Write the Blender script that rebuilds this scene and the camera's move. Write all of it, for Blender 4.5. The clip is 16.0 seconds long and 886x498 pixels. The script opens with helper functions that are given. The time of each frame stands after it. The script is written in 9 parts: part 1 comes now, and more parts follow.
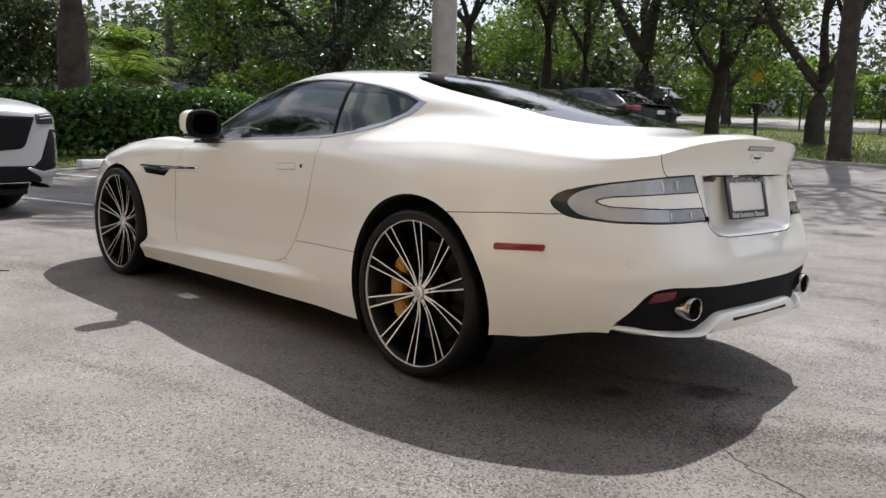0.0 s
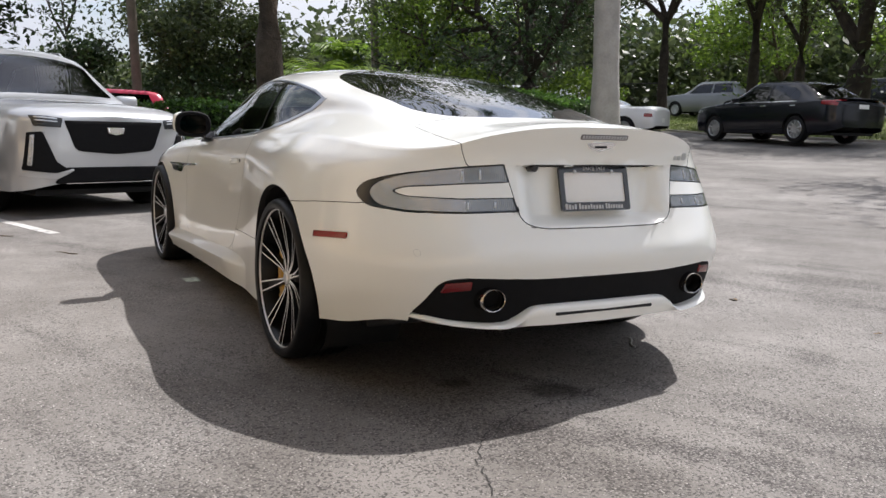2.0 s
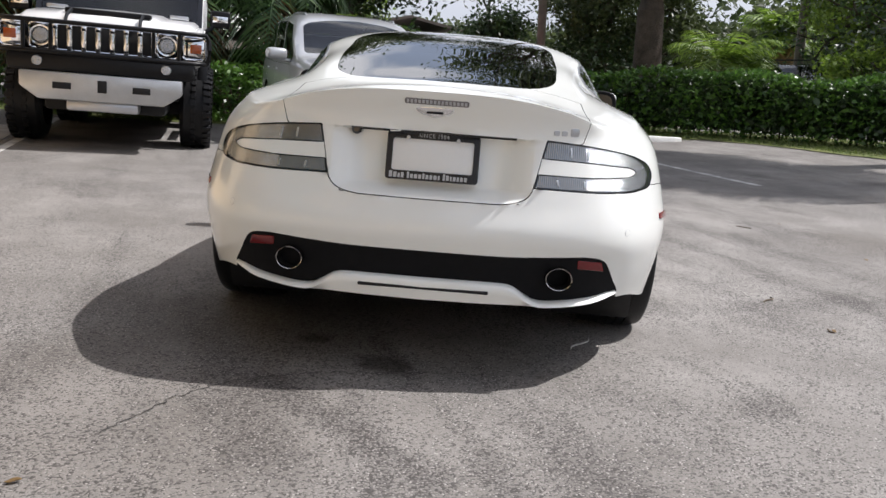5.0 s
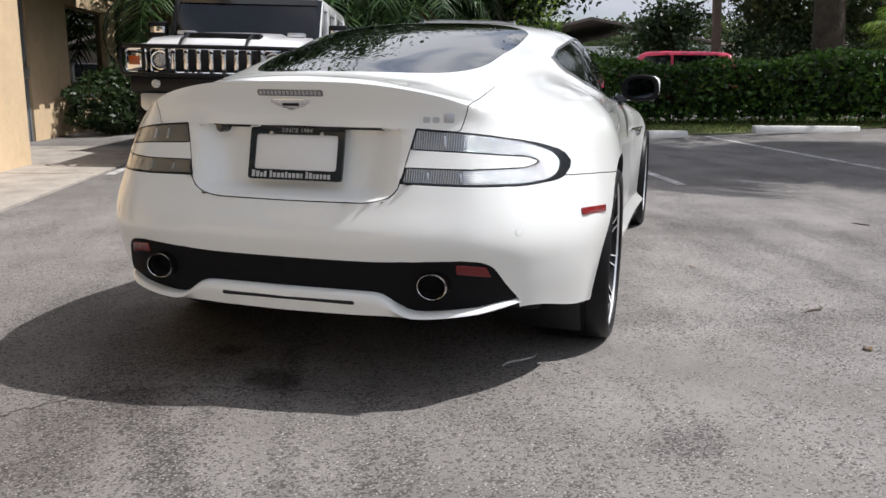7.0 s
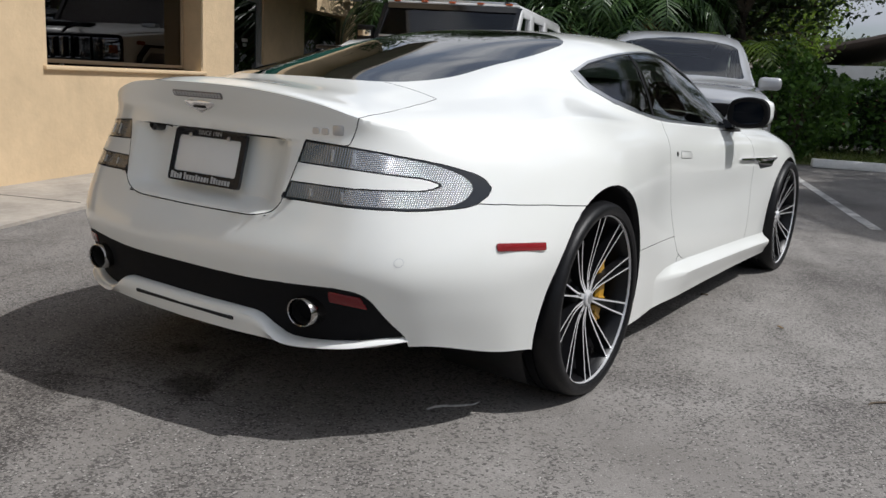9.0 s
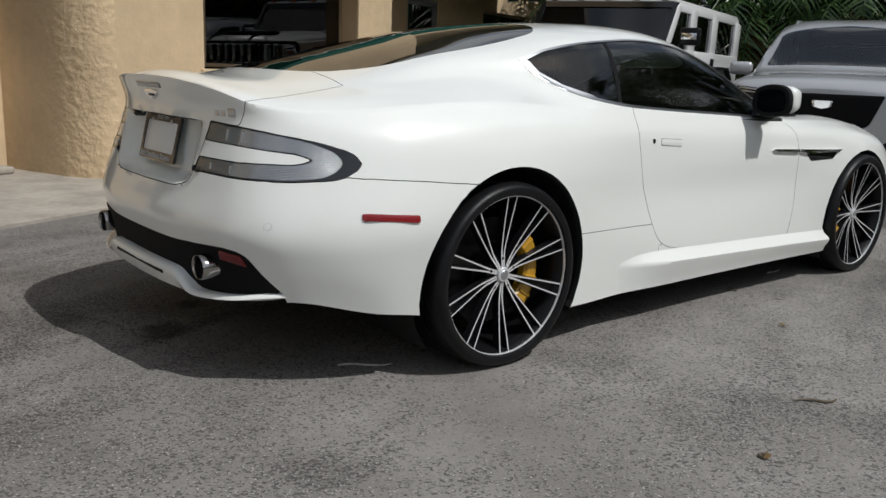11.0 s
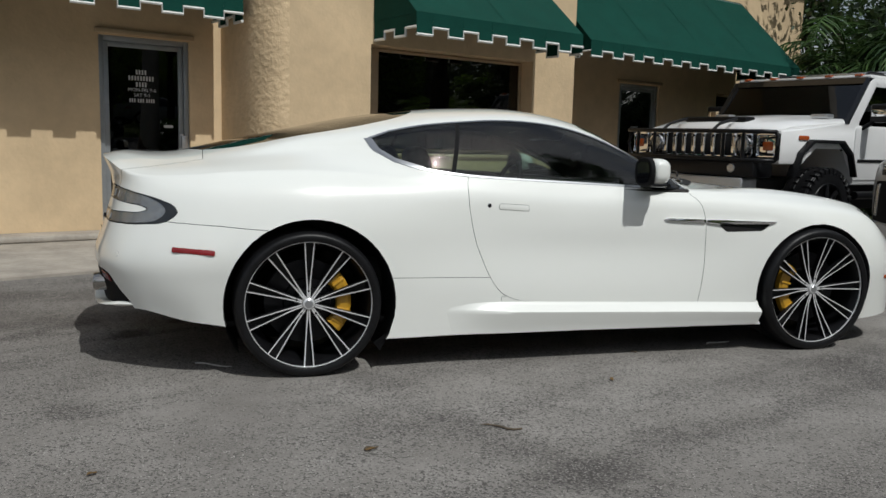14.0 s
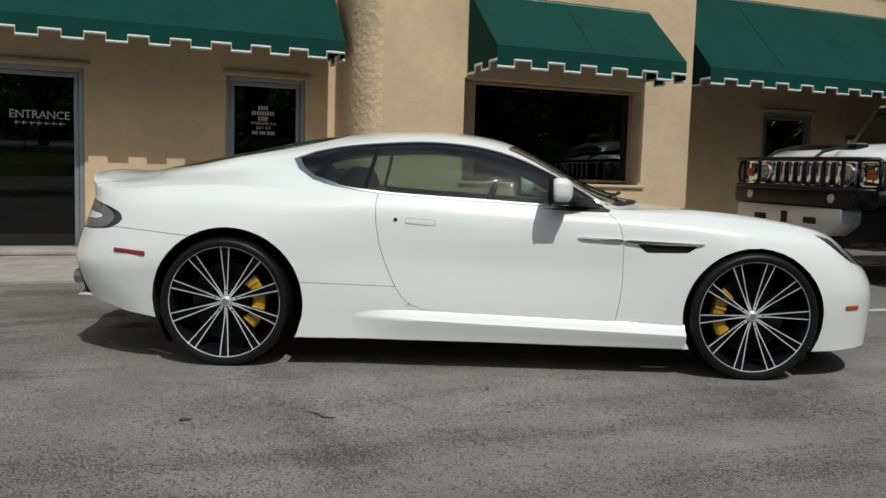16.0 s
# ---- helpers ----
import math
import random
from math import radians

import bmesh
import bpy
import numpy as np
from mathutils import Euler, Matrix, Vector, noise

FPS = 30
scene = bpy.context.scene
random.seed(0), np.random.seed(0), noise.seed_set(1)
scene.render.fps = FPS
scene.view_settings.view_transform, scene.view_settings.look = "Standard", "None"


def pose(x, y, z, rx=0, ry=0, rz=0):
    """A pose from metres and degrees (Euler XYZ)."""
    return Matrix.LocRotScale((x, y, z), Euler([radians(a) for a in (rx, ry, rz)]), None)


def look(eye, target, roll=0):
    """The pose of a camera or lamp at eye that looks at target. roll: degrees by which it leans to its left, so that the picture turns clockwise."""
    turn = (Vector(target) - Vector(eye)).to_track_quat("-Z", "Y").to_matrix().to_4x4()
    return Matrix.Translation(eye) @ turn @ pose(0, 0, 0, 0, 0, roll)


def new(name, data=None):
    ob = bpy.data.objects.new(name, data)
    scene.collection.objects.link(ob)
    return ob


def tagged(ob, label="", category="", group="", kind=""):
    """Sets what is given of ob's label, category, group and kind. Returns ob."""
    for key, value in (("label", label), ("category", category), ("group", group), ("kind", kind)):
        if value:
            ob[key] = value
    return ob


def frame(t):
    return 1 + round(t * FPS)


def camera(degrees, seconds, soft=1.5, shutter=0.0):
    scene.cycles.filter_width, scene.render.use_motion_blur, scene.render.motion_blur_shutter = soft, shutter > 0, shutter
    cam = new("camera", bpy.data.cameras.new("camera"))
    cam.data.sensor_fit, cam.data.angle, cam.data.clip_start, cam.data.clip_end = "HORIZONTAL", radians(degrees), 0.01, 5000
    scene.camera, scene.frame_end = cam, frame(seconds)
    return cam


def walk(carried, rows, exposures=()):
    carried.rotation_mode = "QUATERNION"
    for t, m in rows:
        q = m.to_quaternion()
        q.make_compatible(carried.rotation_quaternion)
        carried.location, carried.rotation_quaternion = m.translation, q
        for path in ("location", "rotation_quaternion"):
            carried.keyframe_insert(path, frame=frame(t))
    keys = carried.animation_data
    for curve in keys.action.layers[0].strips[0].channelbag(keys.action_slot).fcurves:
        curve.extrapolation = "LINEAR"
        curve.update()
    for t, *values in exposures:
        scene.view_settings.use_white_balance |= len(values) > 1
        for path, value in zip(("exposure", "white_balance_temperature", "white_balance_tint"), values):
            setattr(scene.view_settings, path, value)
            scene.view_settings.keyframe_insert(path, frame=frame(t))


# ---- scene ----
cam = camera(56.5, 16.0)
PATH = [
    (0, (-2.324, 3.059, 0.958), (-0.916, 1.666, 0.681), 2.4),
    (0.5, (-2.548, 2.806, 0.978), (-1.052, 1.51, 0.689), 2.2),
    (1, (-2.832, 2.55, 0.978), (-1.25, 1.361, 0.687), 2.6),
    (1.5, (-3.041, 2.258, 0.967), (-1.394, 1.159, 0.68), 1.6),
    (2, (-3.279, 1.938, 0.966), (-1.542, 0.988, 0.678), 1.5),
    (2.5, (-3.449, 1.621, 0.96), (-1.641, 0.818, 0.661), 1.8),
    (3, (-3.57, 1.29, 0.97), (-1.694, 0.668, 0.669), 2.1),
    (3.2, (-3.645, 1.159, 0.973), (-1.746, 0.609, 0.671), 2.4),
    (5.3, (-3.685, -0.318, 1.029), (-1.727, -0.197, 0.641), 3.4),
    (5.5, (-3.639, -0.425, 1.015), (-1.679, -0.272, 0.648), 2.4),
    (6, (-3.539, -0.688, 1.005), (-1.591, -0.442, 0.622), 1.5),
    (6.5, (-3.367, -0.914, 1.0), (-1.442, -0.555, 0.593), 1.8),
    (7, (-3.217, -1.139, 0.996), (-1.333, -0.605, 0.592), 0.6),
    (7.5, (-3.048, -1.341, 0.989), (-1.201, -0.695, 0.576), 1.4),
    (8, (-2.843, -1.558, 1.05), (-1.084, -0.695, 0.65), 0.9),
    (8.5, (-2.702, -1.79, 1.039), (-1.049, -0.734, 0.648), 1.9),
    (9, (-2.532, -1.976, 1.035), (-0.904, -0.886, 0.631), 3.3),
    (9.5, (-2.421, -2.196, 1.033), (-0.814, -1.06, 0.674), 3.2),
    (10, (-2.327, -2.426, 1.035), (-0.782, -1.208, 0.674), 2.5),
    (10.2, (-2.258, -2.507, 1.039), (-0.773, -1.224, 0.651), 2.7),
    (12.5, (-1.44, -3.863, 1.04), (-0.487, -2.137, 0.705), 1.0),
    (13, (-1.14, -4.142, 1.058), (-0.277, -2.36, 0.773), 1.5),
    (13.5, (-0.811, -4.406, 1.058), (-0.079, -2.564, 0.787), 1.8),
    (14, (-0.449, -4.592, 1.064), (0.105, -2.686, 0.815), 1.4),
    (14.5, (-0.086, -4.823, 1.043), (0.345, -2.884, 0.815), 1.3),
    (15, (0.305, -4.935, 1.029), (0.644, -2.977, 0.807), 0.5),
    (15.5, (0.703, -5.068, 1.024), (0.848, -3.085, 0.805), 0.9),
    (16, (1.098, -5.123, 1.022), (1.108, -3.131, 0.843), 1.7),
]
walk(cam, [(t, look(eye, target, roll)) for t, eye, target, roll in PATH], [(0, 0.35, 6350, 13), (6.5, 0.10, 6250, 13), (8.5, -0.34, 6200, 11), (10.2, -0.7, 6250, 9), (12.3, -0.83, 6250, 7), (16, -0.88, 6250, 6)])

# ---- world, sun, exposure ----
SUN_TO = Vector((0.25, -0.65, 1.0)).normalized()
world = bpy.data.worlds.new("sky")
scene.world = world
world.use_nodes = True
wn = world.node_tree.nodes
sky = wn.new("ShaderNodeTexSky")
sky.sky_type, sky.sun_disc = "NISHITA", False
sky.sun_elevation = math.asin(SUN_TO.z)
sky.sun_rotation = math.atan2(SUN_TO.x, SUN_TO.y)
sky.air_density, sky.dust_density, sky.ozone_density = 1.0, 2.0, 1.0
# broken cloud, as the daylight of a humid afternoon
wtc = wn.new("ShaderNodeTexCoord")
wmap = wn.new("ShaderNodeMapping")
wmap.inputs["Scale"].default_value = (1.0, 1.0, 2.6)
wnoise = wn.new("ShaderNodeTexNoise")
wnoise.inputs["Scale"].default_value, wnoise.inputs["Detail"].default_value = 4.2, 9.0
wramp = wn.new("ShaderNodeValToRGB")
wramp.color_ramp.elements[0].color = (0.24, 0.24, 0.24, 1)
wramp.color_ramp.elements[0].position, wramp.color_ramp.elements[1].position = 0.48, 0.62
wmix = wn.new("ShaderNodeMix")
wmix.data_type = "RGBA"
wl = world.node_tree.links
wl.new(wtc.outputs["Generated"], wmap.inputs["Vector"])
wl.new(wmap.outputs["Vector"], wnoise.inputs["Vector"])
# cloud banks close up towards the horizon, where they are seen edge-on
wsep = wn.new("ShaderNodeSeparateXYZ")
wlow = wn.new("ShaderNodeMapRange")
wlow.inputs["From Min"].default_value, wlow.inputs["From Max"].default_value = 0.0, 0.8
wlow.inputs["To Min"].default_value, wlow.inputs["To Max"].default_value = 0.12, -0.02
wadd = wn.new("ShaderNodeMath")
# distant banks are greyer than those overhead
wgrey = wn.new("ShaderNodeMix")
wgrey.data_type = "RGBA"
wgrey.inputs["A"].default_value, wgrey.inputs["B"].default_value = (4.7, 4.95, 5.4, 1), (8.4, 8.5, 8.7, 1)
wup = wn.new("ShaderNodeMapRange")
wup.inputs["From Min"].default_value, wup.inputs["From Max"].default_value = 0.06, 0.34
wl.new(wtc.outputs["Generated"], wsep.inputs["Vector"])
wl.new(wsep.outputs["Z"], wup.inputs["Value"])
wl.new(wup.outputs["Result"], wgrey.inputs["Factor"])
wl.new(wgrey.outputs["Result"], wmix.inputs["B"])
wl.new(wsep.outputs["Z"], wlow.inputs["Value"])
wl.new(wnoise.outputs["Fac"], wadd.inputs[0])
wl.new(wlow.outputs["Result"], wadd.inputs[1])
wl.new(wadd.outputs[0], wramp.inputs["Fac"])
wl.new(wramp.outputs["Color"], wmix.inputs["Factor"])
wl.new(sky.outputs["Color"], wmix.inputs["A"])
wl.new(wmix.outputs["Result"], wn["Background"].inputs["Color"])
wn["Background"].inputs["Strength"].default_value = 0.118

sun = new("sun", bpy.data.lights.new("sun", "SUN"))
sun.data.energy, sun.data.angle, sun.data.color = 4.8, radians(0.55), (1.0, 0.97, 0.925)
sun.matrix_world = look(SUN_TO * 40, (0, 0, 0))


# ---- helpers of this scene ----
def thing(name, label, category, m=None, group="", kind=""):
    """An Empty at a thing's base, which parents its parts."""
    ob = new(name)
    ob.empty_display_size = 0.1
    if m is not None:
        ob.matrix_world = m
    return tagged(ob, label, category, group, kind)


def part(name, bm, material, parent=None, label="", smooth=True, angle=35.0, normals=True):
    """Links a bmesh as one mesh object, under a thing or a part."""
    if normals:
        bmesh.ops.recalc_face_normals(bm, faces=bm.faces[:])
    me = bpy.data.meshes.new(name)
    if smooth:
        limit = radians(angle)
        for f in bm.faces:
            f.smooth = True
        for e in bm.edges:
            if len(e.link_faces) == 2 and e.calc_face_angle(0.0) > limit:
                e.smooth = False
    bm.to_mesh(me)
    bm.free()
    for mat in material if isinstance(material, (list, tuple)) else (material,):
        me.materials.append(mat)
    ob = new(name, me)
    if parent is not None:
        ob.parent = parent
    if label:
        ob["label"] = label
    return ob


def struct(name, bm, material, label, category, **kw):
    return tagged(part(name, bm, material, **kw), label, category, kind="structure")


def box(bm, lo, hi, bevel=0.0, seg=2, m=None):
    """A box from corner to corner, with rounded edges, added to bm."""
    r = bmesh.ops.create_cube(bm, size=1.0)
    vs = r["verts"]
    c = [(a + b) / 2 for a, b in zip(lo, hi)]
    s = [max(abs(b - a), 1e-4) for a, b in zip(lo, hi)]
    for v in vs:
        v.co = Vector((c[0] + v.co.x * s[0], c[1] + v.co.y * s[1], c[2] + v.co.z * s[2]))
    if bevel:
        es = list({e for v in vs for e in v.link_edges})
        out = bmesh.ops.bevel(bm, geom=es, offset=min(bevel, min(s) * 0.45), segments=seg, affect="EDGES", profile=0.5)
        vs = list({v for f in out["faces"] for v in f.verts} | {v for v in vs if v.is_valid})
    if m is not None:
        for v in vs:
            v.co = m @ v.co
    return vs


def cyl(bm, a, b, r0, r1=None, seg=16, caps=True):
    """A round bar from a to b."""
    a, b = Vector(a), Vector(b)
    r1 = r0 if r1 is None else r1
    d = b - a
    q = d.to_track_quat("Z", "Y").to_matrix().to_4x4()
    m = Matrix.Translation((a + b) / 2) @ q
    return bmesh.ops.create_cone(bm, cap_ends=caps, cap_tris=False, segments=seg, radius1=r0, radius2=r1, depth=d.length, matrix=m)["verts"]


def tube(bm, pts, r, seg=8, closed=False):
    """A round tube through points; r is one radius or one for each point."""
    pts = [Vector(p) for p in pts]
    n = len(pts)
    rings = []
    up = Vector((0, 0, 1))
    for i, p in enumerate(pts):
        a = pts[(i - 1) % n] if (closed or i) else p
        b = pts[(i + 1) % n] if (closed or i < n - 1) else p
        d = (b - a).normalized()
        s = d.cross(up)
        if s.length < 1e-3:
            s = d.cross(Vector((1, 0, 0)))
        s.normalize()
        u = s.cross(d)
        rr = r[i] if isinstance(r, (list, tuple)) else r
        rings.append([bm.verts.new(p + (s * math.cos(k * 2 * math.pi / seg) + u * math.sin(k * 2 * math.pi / seg)) * rr) for k in range(seg)])
    for i in range(n if closed else n - 1):
        A, B = rings[i], rings[(i + 1) % n]
        for k in range(seg):
            bm.faces.new((A[k], A[(k + 1) % seg], B[(k + 1) % seg], B[k]))
    if not closed:
        bm.faces.new(rings[0][::-1])
        bm.faces.new(rings[-1])


def lathe(bm, prof, seg=48, axis="y", at=(0, 0, 0), close=False):
    """Turns a profile of (radius, along) about an axis."""
    at = Vector(at)
    rings = []
    for r, h in prof:
        ring = []
        for k in range(seg):
            a = 2 * math.pi * k / seg
            c, s = r * math.cos(a), r * math.sin(a)
            ring.append(bm.verts.new(at + (Vector((c, h, s)) if axis == "y" else Vector((c, s, h)) if axis == "z" else Vector((h, c, s)))))
        rings.append(ring)
    m = len(rings)
    for i in range(m if close else m - 1):
        A, B = rings[i], rings[(i + 1) % m]
        for k in range(seg):
            bm.faces.new((A[k], A[(k + 1) % seg], B[(k + 1) % seg], B[k]))


def prism(bm, poly, d0, d1, plane="xz", bevel=0.0):
    """A plate with the outline poly in a plane, between two depths along the third axis."""
    def P(a, b, d):
        return {"xz": (a, d, b), "yz": (d, a, b), "xy": (a, b, d)}[plane]
    A = [bm.verts.new(P(a, b, d0)) for a, b in poly]
    B = [bm.verts.new(P(a, b, d1)) for a, b in poly]
    n = len(poly)
    fs = [bm.faces.new(A), bm.faces.new(B[::-1])]
    for i in range(n):
        fs.append(bm.faces.new((A[i], B[i], B[(i + 1) % n], A[(i + 1) % n])))
    if bevel:
        es = list({e for f in fs for e in f.edges})
        bmesh.ops.bevel(bm, geom=es, offset=bevel, segments=2, affect="EDGES", profile=0.5)


def spline(keys, q):
    """Smooth values through rows (x, values...) at x = q, with no overshoot at the ends."""
    xs = [k[0] for k in keys]
    n = len(keys)
    if q <= xs[0]:
        return list(keys[0][1:])
    if q >= xs[-1]:
        return list(keys[-1][1:])
    i = max(j for j in range(n - 1) if xs[j] <= q)
    h = xs[i + 1] - xs[i]
    t = (q - xs[i]) / h
    out = []
    for c in range(1, len(keys[0])):
        y0, y1 = keys[i][c], keys[i + 1][c]
        m0 = (y1 - keys[i - 1][c]) / (xs[i + 1] - xs[i - 1]) if i else (y1 - y0) / h
        m1 = (keys[i + 2][c] - y0) / (xs[i + 2] - xs[i]) if i < n - 2 else (y1 - y0) / h
        out.append((2 * t ** 3 - 3 * t * t + 1) * y0 + (t ** 3 - 2 * t * t + t) * h * m0 + (3 * t * t - 2 * t ** 3) * y1 + (t ** 3 - t * t) * h * m1)
    return out


def inside(p, poly):
    x, y = p
    c = False
    for i in range(len(poly)):
        (x0, y0), (x1, y1) = poly[i - 1], poly[i]
        if (y0 > y) != (y1 > y) and x < (x1 - x0) * (y - y0) / (y1 - y0) + x0:
            c = not c
    return c


def smooth_poly(pts, n=6, closed=True):
    """A rounded outline through points (Catmull-Rom)."""
    m = len(pts)
    out = []
    for i in range(m if closed else m - 1):
        p0, p1, p2, p3 = (pts[(i + k - 1) % m] if closed else pts[min(max(i + k - 1, 0), m - 1)] for k in range(4))
        for j in range(n):
            t = j / n
            out.append(tuple(0.5 * (2 * b + (c - a) * t + (2 * a - 5 * b + 4 * c - d) * t * t + (3 * b - a - 3 * c + d) * t ** 3) for a, b, c, d in zip(p0, p1, p2, p3)))
    if not closed:
        out.append(tuple(pts[-1]))
    return out


def round_poly(pts, r, n=5):
    """A polygon with its corners rounded by r (one radius, or one for each corner)."""
    out = []
    m = len(pts)
    for i in range(m):
        p, a, b = Vector(pts[i]), Vector(pts[i - 1]), Vector(pts[(i + 1) % m])
        rr = r[i] if isinstance(r, (list, tuple)) else r
        if rr <= 0:
            out.append(tuple(p))
            continue
        da, db = a - p, b - p
        k = min(rr, da.length * 0.48, db.length * 0.48)
        s, e = p + da.normalized() * k, p + db.normalized() * k
        for j in range(n + 1):
            t = j / n
            q = s * (1 - t) ** 2 + p * 2 * t * (1 - t) + e * t * t
            out.append(tuple(q))
    return out


def text_mesh(words, size, m, material, parent, name="lettering", depth=0.0008, align="CENTER", shear=0.0, space=1.0, label=""):
    """Lettering as a mesh, from the built-in font."""
    cu = bpy.data.curves.new("words", "FONT")
    cu.body, cu.size, cu.align_x, cu.align_y, cu.extrude = words, size, align, "CENTER", depth
    cu.shear, cu.space_character = shear, space
    cu.resolution_u = 2
    tmp = bpy.data.objects.new("words", cu)
    scene.collection.objects.link(tmp)
    me = bpy.data.meshes.new_from_object(tmp.evaluated_get(bpy.context.evaluated_depsgraph_get()))
    bpy.data.objects.remove(tmp)
    bpy.data.curves.remove(cu)
    me.transform(m)
    me.materials.clear()
    me.materials.append(material)
    ob = new(name, me)
    if parent is not None:
        ob.parent = parent
    if label:
        ob["label"] = label
    return ob


# ---- materials ----
def mat(name, color, rough=0.5, metal=0.0, var=0.0, scale=8.0, bump=0.0, bump_scale=60.0, coat=0.0, spec=0.5, emit=None, hue2=None, detail=6.0, trans=0.0, alpha=1.0, ior=1.45, island=0.0, sheen=0.0, coat_rough=0.04):
    """A Principled material with two scales of variation in colour, roughness and relief."""
    m = bpy.data.materials.new(name)
    m.use_nodes = True
    nt = m.node_tree
    b = nt.nodes["Principled BSDF"]
    b.inputs["Base Color"].default_value = (*color, 1)
    b.inputs["Roughness"].default_value = rough
    b.inputs["Metallic"].default_value = metal
    b.inputs["Coat Weight"].default_value = coat
    b.inputs["Coat Roughness"].default_value = coat_rough
    b.inputs["Specular IOR Level"].default_value = spec
    b.inputs["IOR"].default_value = ior
    b.inputs["Transmission Weight"].default_value = trans
    b.inputs["Alpha"].default_value = alpha
    b.inputs["Sheen Weight"].default_value = sheen
    if emit:
        b.inputs["Emission Color"].default_value = (*emit[:3], 1)
        b.inputs["Emission Strength"].default_value = emit[3]
    co = nt.nodes.new("ShaderNodeTexCoord")
    if var or hue2:
        n1 = nt.nodes.new("ShaderNodeTexNoise")
        n1.inputs["Scale"].default_value, n1.inputs["Detail"].default_value = scale, detail
        n2 = nt.nodes.new("ShaderNodeTexNoise")
        n2.inputs["Scale"].default_value, n2.inputs["Detail"].default_value = scale * 7.3, 3.0
        nt.links.new(co.outputs["Object"], n1.inputs["Vector"])
        nt.links.new(co.outputs["Object"], n2.inputs["Vector"])
        ad = nt.nodes.new("ShaderNodeMath")
        ad.operation = "MULTIPLY_ADD"
        ad.inputs[1].default_value = 0.45
        nt.links.new(n2.outputs["Fac"], ad.inputs[0])
        nt.links.new(n1.outputs["Fac"], ad.inputs[2])
        rp = nt.nodes.new("ShaderNodeValToRGB")
        rp.color_ramp.elements[0].position, rp.color_ramp.elements[1].position = 0.5, 0.95
        lo = tuple(max(0.0, c * (1 - var)) for c in color)
        hi = hue2 or tuple(min(1.0, c * (1 + var)) for c in color)
        rp.color_ramp.elements[0].color, rp.color_ramp.elements[1].color = (*lo, 1), (*hi, 1)
        nt.links.new(ad.outputs[0], rp.inputs["Fac"])
        src = rp.outputs["Color"]
        if island:
            geo = nt.nodes.new("ShaderNodeNewGeometry")
            hs = nt.nodes.new("ShaderNodeHueSaturation")
            mr = nt.nodes.new("ShaderNodeMapRange")
            mr.inputs["To Min"].default_value, mr.inputs["To Max"].default_value = 1 - island, 1 + island
            nt.links.new(geo.outputs["Random Per Island"], mr.inputs["Value"])
            nt.links.new(mr.outputs["Result"], hs.inputs["Value"])
            nt.links.new(src, hs.inputs["Color"])
            src = hs.outputs["Color"]
        nt.links.new(src, b.inputs["Base Color"])
    if bump:
        n3 = nt.nodes.new("ShaderNodeTexNoise")
        n3.inputs["Scale"].default_value, n3.inputs["Detail"].default_value = bump_scale, 4.0
        nt.links.new(co.outputs["Object"], n3.inputs["Vector"])
        bp = nt.nodes.new("ShaderNodeBump")
        bp.inputs["Strength"].default_value, bp.inputs["Distance"].default_value = 1.0, bump
        nt.links.new(n3.outputs["Fac"], bp.inputs["Height"])
        nt.links.new(bp.outputs["Normal"], b.inputs["Normal"])
    return m


def glass(name, tint, rough=0.0, clear=0.55, ior=1.52):
    """Car or window glass: a real gloss over a tinted see-through sheet."""
    m = bpy.data.materials.new(name)
    m.use_nodes = True
    nt = m.node_tree
    nt.nodes.remove(nt.nodes["Principled BSDF"])
    tr = nt.nodes.new("ShaderNodeBsdfTransparent")
    tr.inputs["Color"].default_value = (*tint, 1)
    gl = nt.nodes.new("ShaderNodeBsdfGlossy")
    gl.inputs["Roughness"].default_value = rough
    fr = nt.nodes.new("ShaderNodeFresnel")
    fr.inputs["IOR"].default_value = ior
    ad = nt.nodes.new("ShaderNodeMath")
    ad.operation = "MULTIPLY_ADD"
    ad.inputs[1].default_value, ad.inputs[2].default_value = 1.45, 0.005
    mx = nt.nodes.new("ShaderNodeMixShader")
    nt.links.new(fr.outputs["Fac"], ad.inputs[0])
    nt.links.new(ad.outputs[0], mx.inputs["Fac"])
    nt.links.new(tr.outputs["BSDF"], mx.inputs[1])
    nt.links.new(gl.outputs["BSDF"], mx.inputs[2])
    nt.links.new(mx.outputs["Shader"], nt.nodes["Material Output"].inputs["Surface"])
    return m


